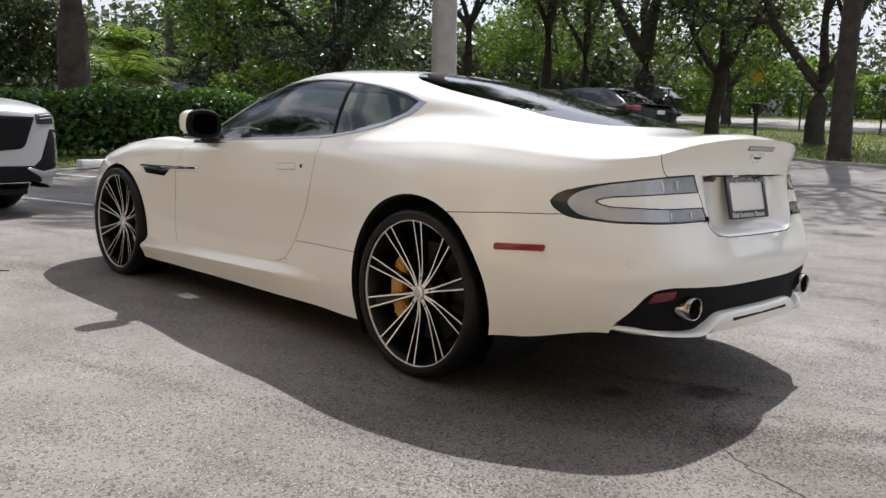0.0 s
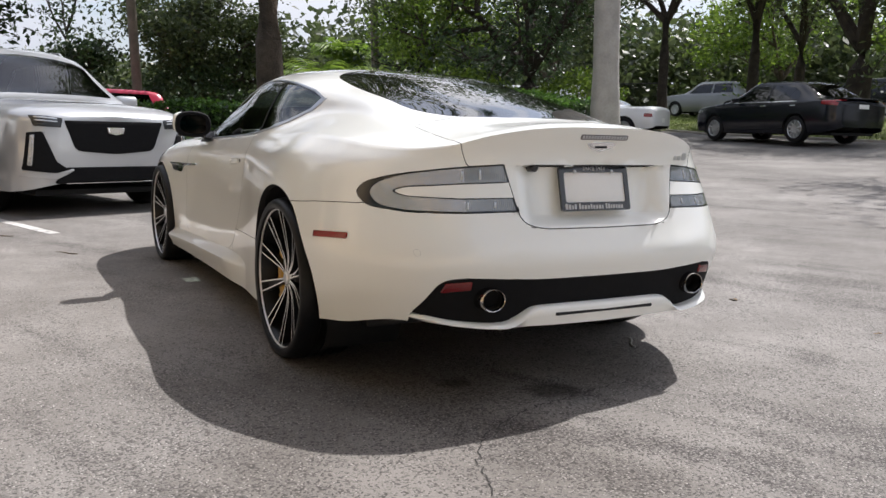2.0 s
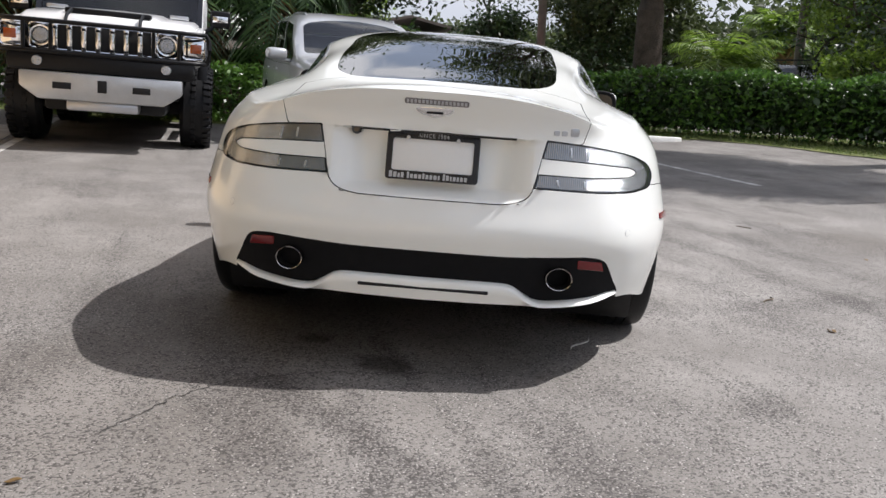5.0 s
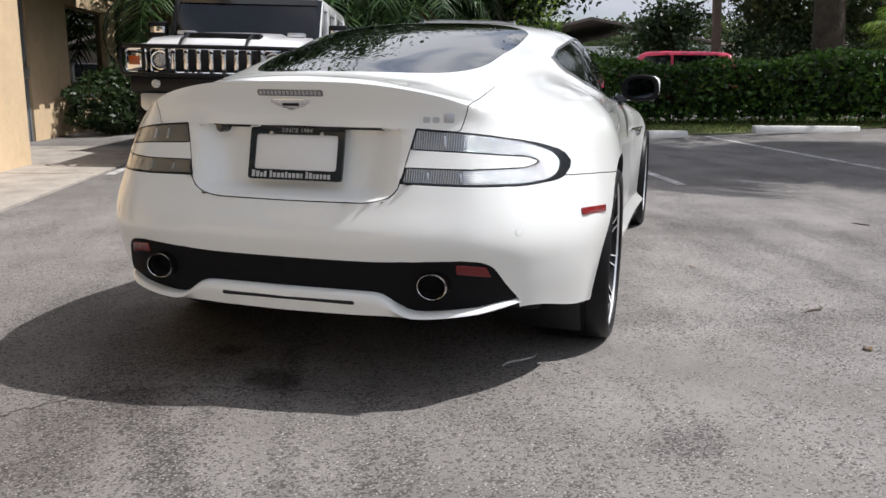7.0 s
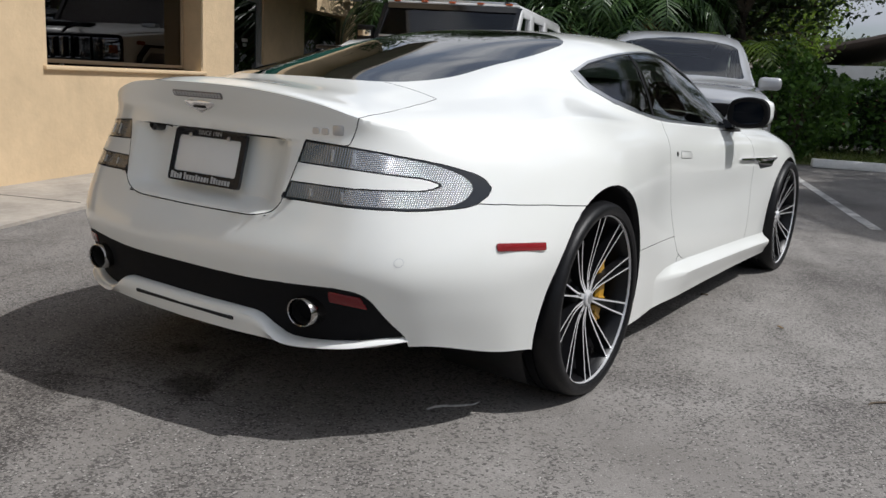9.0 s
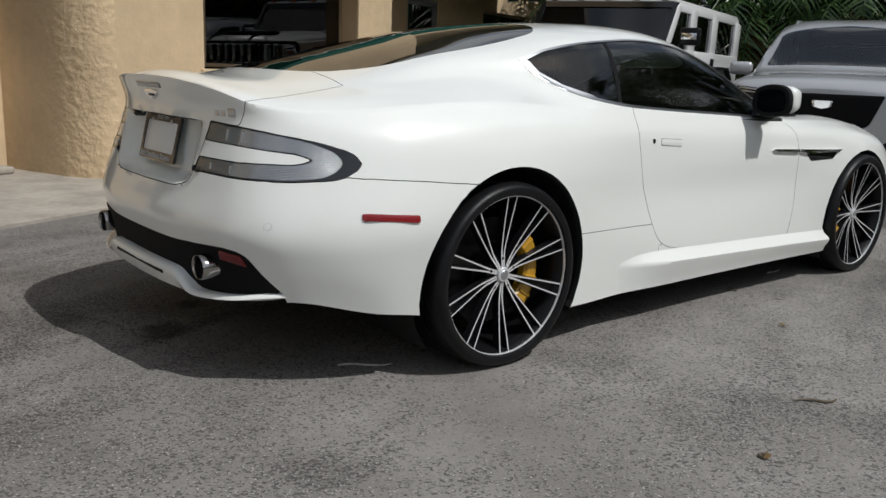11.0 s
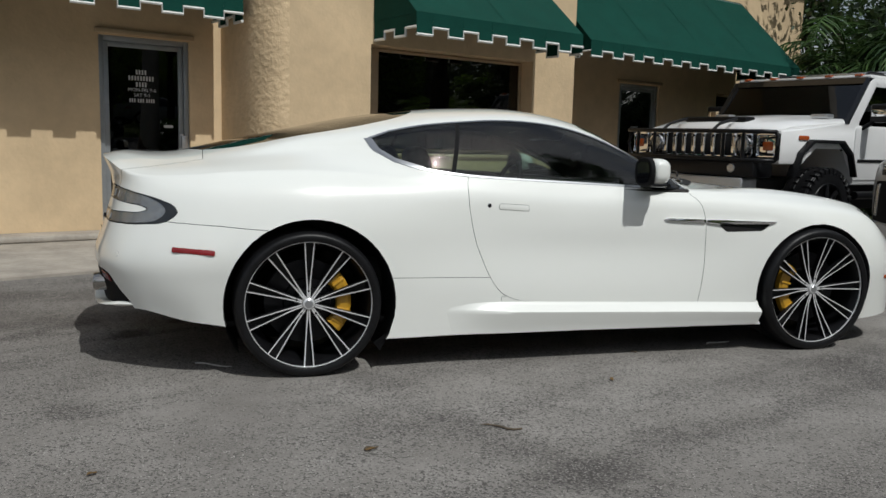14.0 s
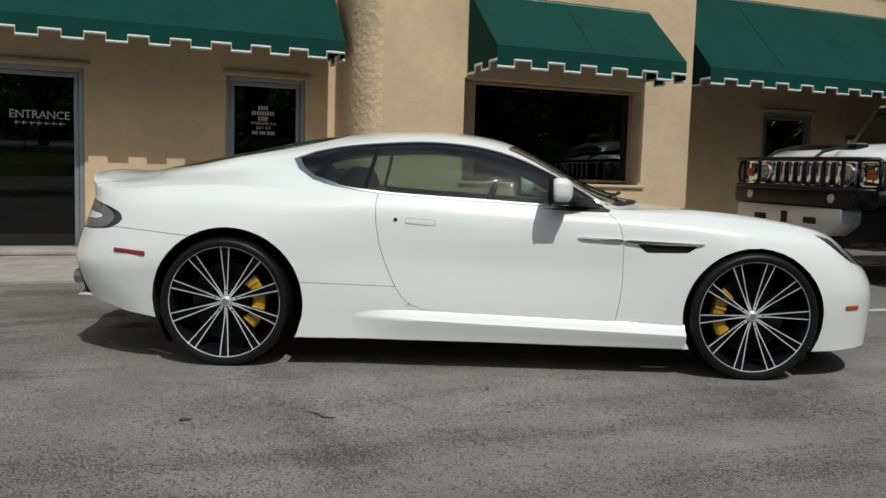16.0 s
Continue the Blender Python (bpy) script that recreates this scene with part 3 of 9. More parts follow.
window_frame("window_1", 2.90, 5.32, .98, 2.15, GLASS_D, "large dark shop window set into the stucco", .22)
bm = bmesh.new()
box(bm, (2.84, BLOCK_D - .26, .925), (5.41, BLOCK_D + .035, .962), .01)
bplace(struct("window_sill", bm, M["stucco"], "sloping stucco sill under the window", "sill"))
window_frame("window_2", 10.96, 12.99, .56, 2.11, WALL_D - .10, "dark shop window behind a bush")


def glass_door(name, a0, a1, z0, z1, d, label, hinge_left=True):
    """A glazed aluminium shop door in its frame."""
    door = bplace(tagged(new(name), label, "door", kind="structure"))
    f = .055
    for nm, lo, hi in (("jamb", (a0, d - .09, z0), (a0 + f, d + .01, z1)), ("jamb", (a1 - f, d - .09, z0), (a1, d + .01, z1)), ("head", (a0 + f + .001, d - .09, z1 - f), (a1 - f - .001, d + .01, z1))):
        bm = bmesh.new()
        box(bm, lo, hi, .005)
        part(nm, bm, M["aluminium"], door)
    i0, i1, j1 = a0 + f + .004, a1 - f - .004, z1 - f - .005
    s = .05
    for nm, lo, hi in (("stile", (i0, d - .06, z0 + .01), (i0 + s, d - .012, j1)), ("stile", (i1 - s, d - .06, z0 + .01), (i1, d - .012, j1)),
                       ("rail", (i0 + s + .001, d - .06, j1 - s), (i1 - s - .001, d - .012, j1)), ("rail", (i0 + s + .001, d - .06, z0 + .01), (i1 - s - .001, d - .012, z0 + .11))):
        bm = bmesh.new()
        box(bm, lo, hi, .004)
        part(nm, bm, M["aluminium"], door)
    bm = bmesh.new()
    box(bm, (i0 + s - .005, d - .04, z0 + .10), (i1 - s + .005, d - .032, j1 - s + .005))
    part("pane", bm, M["shop_glass"], door, "dark glass pane", smooth=False)
    bm = bmesh.new()
    box(bm, (i0 + s, d - .062, 1.0), (i1 - s, d - .05, 1.035), .004)
    part("push_bar", bm, M["satin"], door, "grey push bar")
    ha = i1 - s / 2 if hinge_left else i0 + s / 2
    bm = bmesh.new()
    box(bm, (ha - .02, d - .012, .93), (ha + .02, d + .012, 1.12), .006)
    box(bm, (ha - .015, d + .012, .95), (ha + .05 * (-1 if hinge_left else 1) * -1, d + .05, 1.10), .008)
    part("handle", bm, M["satin"], door, "grey pull handle")
    return door


door_a = glass_door("door_1", -2.42, -1.24, FLOOR_Z, 2.10, WALL_D - .04, "dark glass entrance door in a grey metal frame", False)
door_b = glass_door("door_2", 0.31, 1.27, FLOOR_Z, 2.13, WALL_D - .04, "dark glass shop door with white lettering")
door_c = glass_door("door_3", 8.36, 9.34, 0.0, 2.14, WALL_D - .04, "dark glass side door in a grey frame")


def face(a, d, z):
    """Frame for lettering that faces out of the wall."""
    return Matrix.Translation((a, d, z)) @ Matrix(((1, 0, 0, 0), (0, 0, 1, 0), (0, 1, 0, 0), (0, 0, 0, 1)))


GD = WALL_D - .04 - .0305


def letter_bars(words, size, a, z, d, parent, label):
    """Rows of plain bars in place of words that are not lettered."""
    bm = bmesh.new()
    w = size * .62
    total = sum(n * w for n in words) + (len(words) - 1) * w * .6
    x = a - total / 2
    for n in words:
        for k in range(n):
            box(bm, (x + w * .1, d, z - size / 2), (x + w * .70, d + .001, z + size / 2))
            x += w
        x += w * .6
    return part("lettering", bm, M["letter"], parent, label, smooth=False)


text_mesh("ENTRANCE", .125, face(-1.70, GD, 1.555), M["letter"], door_a, label="white lettering", space=.95)
bm = bmesh.new()
for k in range(7):
    x = -1.955 + k * .075
    box(bm, (x + .01, GD, 1.462), (x + .062, GD + .001, 1.470))
    prism(bm, [(x, 1.466), (x + .022, 1.488), (x + .028, 1.482), (x + .012, 1.466), (x + .028, 1.450), (x + .022, 1.444)], GD, GD + .001)
part("arrow_row", bm, M["letter"], door_a, "row of white arrows", smooth=False)
letter_bars([4], .05, .765, 1.770, GD, door_b, "white letter bars")
letter_bars([9], .05, .765, 1.705, GD, door_b, "white letter bars")
letter_bars([4], .05, .765, 1.640, GD, door_b, "white letter bars")
text_mesh("MON-FRI 9-6", .054, face(.77, GD, 1.580), M["letter"], door_b, label="white lettering")
text_mesh("SAT 9-5", .054, face(.77, GD, 1.525), M["letter"], door_b, label="white lettering")
letter_bars([3, 3, 4], .040, .77, 1.468, GD, door_b, "row of white bars")
bm = bmesh.new()
box(bm, (1.00, GD, 1.185), (1.10, GD + .001, 1.215))
part("sticker", bm, M["letter"], door_b, "small white sticker", smooth=False)
letter_bars([6], .05, 8.84, 1.44, GD, door_c, "white letter bars")
letter_bars([4], .05, 8.84, 1.37, GD, door_c, "white letter bars")
# trim lintels over the doors
for nm, a0, a1, z in (("trim_1", -2.50, -1.18, 2.115), ("trim_2", .27, 1.32, 2.145), ("trim_3", 8.30, 9.40, 2.155)):
    bm = bmesh.new()
    box(bm, (a0, WALL_D, z), (a1, WALL_D + .035, z + .05), .008)
    bplace(struct(nm, bm, M["trim_paint"], "narrow tan lintel over a door", "trim"))


# ---- awnings ----
def awning(a0, a1, wall_d, front_d, z_top, z_low, label, drop=.215, seams=1.15, flat_top=0.0):
    """A sloping canvas awning with closed ends and a notched, white-bound valance."""
    aw = bplace(thing("awning", label, "awning", group="awnings on the shop front"))
    th = .012
    n = max(2, int((a1 - a0) / .25))

    def sag(k, t):
        return -.012 * math.sin(math.pi * t) * (0.6 + .4 * math.sin(k * 1.7))

    bm = bmesh.new()
    rows = []
    for i in range(n + 1):
        a = a0 + (a1 - a0) * i / n
        col = []
        for j in range(9):
            t = j / 8
            col.append((a, wall_d + .01 + (front_d - wall_d - .01) * t, z_top + (z_low - z_top) * t + sag(i, t)))
        rows.append(col)
    up = [[bm.verts.new(p) for p in c] for c in rows]
    lo = [[bm.verts.new((p[0], p[1] - th * .7, p[2] - th)) for p in c] for c in rows]
    for i in range(n):
        for j in range(8):
            bm.faces.new((up[i][j], up[i + 1][j], up[i + 1][j + 1], up[i][j + 1]))
            bm.faces.new((lo[i][j], lo[i][j + 1], lo[i + 1][j + 1], lo[i + 1][j]))
    part("canopy", bm, M["canvas"], aw, "dark green canvas")
    for a in (a0, a1):
        bm = bmesh.new()
        prism(bm, [(wall_d + .01, z_top - .01), (front_d, z_low - .005), (front_d, z_low - .02), (wall_d + .01, z_low - .02)], a - .004, a + .004, "yz")
        part("end_panel", bm, M["canvas"], aw, "dark green canvas end")

    def valance(p0, p1, length):
        """Notched flap between two points, with its bound edge."""
        k = max(2, round(length / .42)) * 2
        d = (p1 - p0)
        nrm = Vector((d.y, -d.x, 0)).normalized() if abs(d.x) + abs(d.y) > 0 else Vector((0, 1, 0))
        if nrm.y < 0 and abs(d.x) > abs(d.y):
            nrm = -nrm
        edge = []
        for i in range(k):
            low = i % 2 == 0
            z = -drop if low else -drop * .66
            f0, f1 = i / k, (i + 1) / k
            edge += [(f0, z), (f1, z)]
        bm = bmesh.new()
        P = [p0 + d * f + Vector((0, 0, z)) for f, z in edge]
        Q = [p0 + d * f for f, _ in edge]
        A = [bm.verts.new(p + nrm * .003) for p in P]
        B = [bm.verts.new(q) for q in Q]
        for i in range(len(P) - 1):
            if (P[i] - P[i + 1]).length > 1e-6 and (Q[i] - Q[i + 1]).length > 1e-6:
                bm.faces.new((A[i], A[i + 1], B[i + 1], B[i]))
        bmesh.ops.remove_doubles(bm, verts=bm.verts[:], dist=.0005)
        bmesh.ops.solidify(bm, geom=bm.faces[:], thickness=.004)
        part("valance", bm, M["canvas"], aw, "notched green canvas flap", smooth=False)
        bm = bmesh.new()
        line = []
        for i, p in enumerate(P):
            line.append(p + nrm * .006)
        tube(bm, line, [.016] * len(line), 6)
        part("valance_binding", bm, M["binding"], aw, "white bound edge of the flap", smooth=False)

    valance(Vector((a0, front_d, z_low)), Vector((a1, front_d, z_low)), a1 - a0)
    valance(Vector((a0, wall_d + .02, z_low)), Vector((a0, front_d, z_low)), abs(front_d - wall_d))
    valance(Vector((a1, front_d, z_low)), Vector((a1, wall_d + .02, z_low)), abs(front_d - wall_d))
    bm = bmesh.new()
    for f0, f1 in (((a0 + .02, front_d - .012, z_low - .008), (a1 - .02, front_d - .012, z_low - .008)), ((a0 + .02, wall_d + .03, z_top - .03), (a1 - .02, wall_d + .03, z_top - .03))):
        cyl(bm, f0, f1, .011, seg=8)
    k = max(2, int((a1 - a0) / 1.2))
    for i in range(k + 1):
        a = a0 + .03 + (a1 - a0 - .06) * i / k
        cyl(bm, (a, wall_d + .03, z_top - .075), (a, front_d - .02, z_low - .05), .010, seg=8)
        cyl(bm, (a, wall_d + .03, z_low - .012), (a, front_d - .015, z_low - .012), .010, seg=8)
    part("awning_frame", bm, M["satin"], aw, "grey tube frame")
    k = max(1, int((a1 - a0) / seams))
    for i in range(1, k):
        a = a0 + (a1 - a0) * i / k
        bm = bmesh.new()
        A = [Vector((a, wall_d + .01 + (front_d - wall_d - .01) * t, z_top + (z_low - z_top) * t + .002)) for t in (0, .25, .5, .75, 1)]
        for p, q in zip(A, A[1:]):
            x = (q - p)
            box(bm, (a - .004, 0, 0), (a + .004, x.length, .0006), m=Matrix.Translation((0, p.y, p.z)) @ Matrix.Rotation(math.atan2(x.z, x.y), 4, "X"))
        part("seam", bm, M["canvas"], aw, "stitched seam", smooth=False)
    return aw


awning(-9.0, 1.54, WALL_D, -4.20, 3.42, 2.515, "long dark green canvas awning with white notched edge")
awning(2.92, 5.36, BLOCK_D, -3.02, 3.14, 2.43, "dark green canvas awning over the shop window", drop=.23)
awning(6.33, 11.5, WALL_D, -3.80, 3.76, 2.53, "wide dark green awning with white notched edge")

# ---- pavement in front of the shop ----
bm = bmesh.new()
prism(bm, [(-14, -2.45), (-1.8, -2.50), (1.6, -2.78), (6.0, -2.86), (13.6, -3.0), (13.6, -5.05), (-14, -5.05)], -.2, .022, "xy", .008)
bplace(struct("pavement", bm, M["concrete"], "pale worn concrete apron before the shop", "pavement"))
bm = bmesh.new()
box(bm, (-14, WALL_D + .005, .022), (1.45, WALL_D + .40, .085), .02, 3)
bplace(struct("door_step", bm, M["concrete"], "low concrete step along the shop wall", "step"))
for k, a in enumerate((-7.6, -4.4, -1.2, 2.0, 5.2, 8.4)):
    bm = bmesh.new()
    box(bm, (a - .006, -5.0, .0215), (a + .006, -2.9, .0235))
    bplace(struct("pavement_joint", bm, M["black_plastic"], "dark joint across the concrete", "joint"))
# things behind the glass
bm = bmesh.new()
box(bm, (-2.0, WALL_D - 1.3, 0), (-1.6, WALL_D - .9, .42), .03)
shop_chair = bplace(thing("bench", "orange seat behind the dark shop glass", "seat"))
part("seat", bm, mat("orange_seat", (0.65, 0.13, 0.03), 0.6, var=0.1), shop_chair)
desk = bplace(thing("table", "grey metal table inside the shop window", "table"))
bm = bmesh.new()
box(bm, (3.4, GLASS_D - 1.1, 1.05), (4.3, GLASS_D - .6, 1.09), .01)
part("tabletop", bm, M["satin"], desk)
for a in (3.45, 4.25):
    bm = bmesh.new()
    cyl(bm, (a, GLASS_D - .7, 0), (a, GLASS_D - .7, 1.05), .02)
    part("leg", bm, M["satin"], desk)


# ---- the white coupe ----
from mathutils.bvhtree import BVHTree
from mathutils.interpolate import poly_3d_calc

# Rings of the lower body from the rear centre round the side to the nose, each from the lower edge to the shoulder.
RING = [
    ((-.930, 0, .270), (-.965, 0, .44), (-.978, 0, .53), (-.945, 0, .635), (-.890, 0, .85), (-.935, 0, .985)),
    ((-.925, .25, .270), (-.958, .25, .44), (-.970, .25, .53), (-.936, .25, .64), (-.885, .25, .852), (-.922, .25, .978)),
    ((-.890, .45, .272), (-.925, .45, .44), (-.940, .46, .53), (-.902, .45, .655), (-.848, .44, .855), (-.868, .43, .950)),
    ((-.830, .60, .290), (-.878, .60, .44), (-.892, .61, .53), (-.850, .60, .68), (-.792, .575, .842), (-.795, .555, .912)),
    ((-.715, .735, .300), (-.780, .725, .42), (-.795, .735, .53), (-.745, .715, .69), (-.690, .69, .83), (-.670, .655, .897)),
    ((-.535, .828, .262), (-.600, .846, .42), (-.600, .857, .54), (-.565, .825, .70), (-.530, .79, .825), (-.500, .735, .905)),
    ((-.372, .872, .240), (-.385, .903, .42), (-.385, .918, .55), (-.370, .89, .70), (-.350, .85, .83), (-.330, .775, .922)),
    ((0.00, .90, .170), (0.00, .93, .42), (0.00, .948, .58), (0.00, .93, .72), (0.00, .885, .85), (0.00, .805, .935)),
    ((0.40, .895, .160), (0.40, .905, .40), (0.40, .905, .56), (0.40, .90, .70), (0.40, .87, .83), (0.40, .81, .915)),
    ((0.80, .865, .160), (0.80, .875, .38), (0.80, .862, .56), (0.80, .857, .70), (0.80, .843, .82), (0.80, .800, .908)),
    ((1.30, .860, .155), (1.30, .868, .36), (1.30, .848, .55), (1.30, .848, .69), (1.30, .832, .80), (1.30, .790, .886)),
    ((1.80, .865, .150), (1.80, .872, .36), (1.80, .856, .55), (1.80, .856, .69), (1.80, .838, .80), (1.80, .788, .866)),
    ((2.06, .870, .150), (2.06, .878, .36), (2.06, .870, .55), (2.06, .870, .69), (2.06, .850, .80), (2.06, .790, .858)),
    ((2.40, .880, .150), (2.40, .895, .40), (2.40, .896, .56), (2.40, .886, .69), (2.40, .860, .79), (2.40, .780, .852)),
    ((2.74, .885, .160), (2.74, .915, .42), (2.74, .922, .56), (2.74, .905, .69), (2.74, .860, .775), (2.74, .765, .834)),
    ((3.10, .860, .155), (3.10, .898, .40), (3.10, .898, .52), (3.10, .872, .64), (3.10, .820, .73), (3.08, .720, .790)),
    ((3.33, .780, .165), (3.32, .810, .38), (3.32, .810, .48), (3.30, .780, .59), (3.27, .730, .67), (3.24, .630, .738)),
    ((3.47, .620, .170), (3.47, .650, .36), (3.47, .650, .46), (3.45, .620, .55), (3.41, .560, .63), (3.36, .480, .695)),
    ((3.56, .350, .170), (3.57, .350, .35), (3.57, .350, .45), (3.56, .340, .54), (3.52, .320, .61), (3.46, .280, .66)),
    ((3.59, 0, .170), (3.60, 0, .35), (3.61, 0, .45), (3.60, 0, .54), (3.56, 0, .60), (3.50, 0, .648)),
]
# Cross-sections over the shoulder: x, then four rows of width (share of the shoulder's) and height, and the height of the spine.
TOP = [
    (-.935, .80, .985, .60, .985, .40, .985, .20, .985, .985),
    (-.85, .82, .960, .63, .978, .42, .993, .21, 1.000, 1.003),
    (-.72, .87, .928, .70, .955, .50, .980, .25, .993, .998),
    (-.60, .88, .930, .72, .955, .52, .983, .26, 1.000, 1.006),
    (-.30, .90, .952, .77, .983, .62, 1.022, .32, 1.062, 1.074),
    (0.00, .88, .974, .745, 1.022, .635, 1.085, .35, 1.128, 1.141),
    (0.30, .905, .965, .79, 1.035, .690, 1.122, .40, 1.188, 1.205),
    (0.60, .965, .955, .885, 1.060, .760, 1.172, .46, 1.234, 1.249),
    (0.90, .972, .932, .895, 1.062, .755, 1.196, .46, 1.256, 1.270),
    (1.20, .975, .915, .900, 1.055, .745, 1.200, .45, 1.257, 1.272),
    (1.50, .975, .901, .895, 1.015, .750, 1.140, .45, 1.203, 1.220),
    (1.75, .980, .888, .915, .950, .825, 1.018, .48, 1.085, 1.100),
    (2.00, .970, .868, .930, .875, .885, .888, .49, .960, .985),
    (2.20, .940, .867, .870, .870, .760, .876, .44, .904, .910),
    (2.50, .900, .871, .770, .866, .640, .865, .32, .872, .874),
    (2.90, .910, .830, .780, .826, .600, .825, .30, .832, .833),
    (3.20, .920, .768, .760, .770, .560, .775, .28, .780, .782),
    (3.40, .850, .690, .700, .698, .500, .703, .25, .708, .710),
    (3.50, .800, .648, .600, .648, .400, .648, .20, .648, .648),
]


def catmull(p0, p1, p2, p3, t):
    return tuple(0.5 * (2 * b + (c - a) * t + (2 * a - 5 * b + 4 * c - d) * t * t + (3 * b - a - 3 * c + d) * t ** 3) for a, b, c, d in zip(p0, p1, p2, p3))


def coupe_half():
    """The left half of the outer skin, as one fine sheet."""
    rows = []
    n = len(RING)
    mirror0 = tuple((p[0], -p[1], p[2]) for p in RING[1])
    mirror1 = tuple((p[0], -p[1], p[2]) for p in RING[-2])
    ext = [mirror0] + RING + [mirror1]
    for i in range(n - 1):
        for k in range(7):
            t = k / 7
            rows.append([catmull(ext[i][v], ext[i + 1][v], ext[i + 2][v], ext[i + 3][v], t) for v in range(6)])
    rows.append([tuple(p) for p in RING[-1]])
    last = len(rows) - 1
    sheet = []
    for i, r in enumerate(rows):
        col = []
        e = [tuple(2 * a - b for a, b in zip(r[0], r[1]))] + r + [tuple(2 * a - b for a, b in zip(r[5], r[4]))]
        for v in range(5):
            for k in range(6):
                col.append(catmull(e[v], e[v + 1], e[v + 2], e[v + 3], k / 6))
        col.append(r[5])
        x0, y0, z0 = r[5]
        if 0 < i < last:
            k = spline(TOP, x0)
            c = [(x0, y0, z0)] + [(x0, k[2 * j] * y0, k[2 * j + 1]) for j in range(4)] + [(x0, 0.0, k[8])]
            below = (x0, 2 * y0 - c[1][1], 2 * z0 - c[1][2])
            over = (x0, -c[4][1], c[4][2])
            c2 = [below] + c + [over]
            for v in range(5):
                for q in range(1, 7):
                    col.append(catmull(c2[v], c2[v + 1], c2[v + 2], c2[v + 3], q / 6))
        sheet.append(col)
    bm = bmesh.new()
    V = [[bm.verts.new((p[0], max(p[1], 0.0), p[2])) for p in col] for col in sheet]
    for i in range(last):
        A, B = V[i], V[i + 1]
        for j in range(30):
            bm.faces.new((A[j], A[j + 1], B[j + 1], B[j]))
        for j in range(30, 60):
            if len(A) < 40:
                bm.faces.new((A[30], B[j + 1], B[j]))
            elif len(B) < 40:
                bm.faces.new((A[j], A[j + 1], B[30]))
            else:
                bm.faces.new((A[j], A[j + 1], B[j + 1], B[j]))
    bmesh.ops.remove_doubles(bm, verts=bm.verts[:], dist=0.0004)
    bmesh.ops.recalc_face_normals(bm, faces=bm.faces[:])
    side = max(bm.faces, key=lambda f: f.calc_center_median().y)
    if side.normal.y < 0:
        bmesh.ops.reverse_faces(bm, faces=bm.faces[:])
    return bm


AX = {"side": (0, 2, Vector((0, 1, 0))), "rear": (1, 2, Vector((1, 0, 0))), "plan": (0, 1, Vector((0, 0, 1)))}


def cut_outline(bm, poly, view, ok, closed=True):
    """Cuts the sheet along an outline drawn in one view, so that panels get clean edges."""
    a, b, along = AX[view]
    n = len(poly)
    for i in range(n if closed else n - 1):
        p, q = Vector(poly[i]), Vector(poly[(i + 1) % n])
        d = q - p
        if d.length < 1e-5:
            continue
        d.normalize()
        lo = [min(p[k], q[k]) - 0.012 for k in (0, 1)]
        hi = [max(p[k], q[k]) + 0.012 for k in (0, 1)]
        fs = []
        for f in bm.faces:
            us = [v.co[a] for v in f.verts]
            ws = [v.co[b] for v in f.verts]
            if max(us) > lo[0] and min(us) < hi[0] and max(ws) > lo[1] and min(ws) < hi[1]:
                f.normal_update()
                if not ok(f.calc_center_median(), f.normal):
                    continue
                fs.append(f)
        if not fs:
            continue
        geom = list({v for f in fs for v in f.verts}) + list({e for f in fs for e in f.edges}) + fs
        co, no = [0, 0, 0], [0, 0, 0]
        co[a], co[b] = p.x, p.y
        no[a], no[b] = -d.y, d.x
        bmesh.ops.bisect_plane(bm, geom=geom, dist=0.0012, plane_co=co, plane_no=no)


def circle(cx, cz, r, n=48, squash=1.0):
    return [(cx + r * math.cos(2 * math.pi * k / n), cz + squash * r * math.sin(2 * math.pi * k / n)) for k in range(n)]


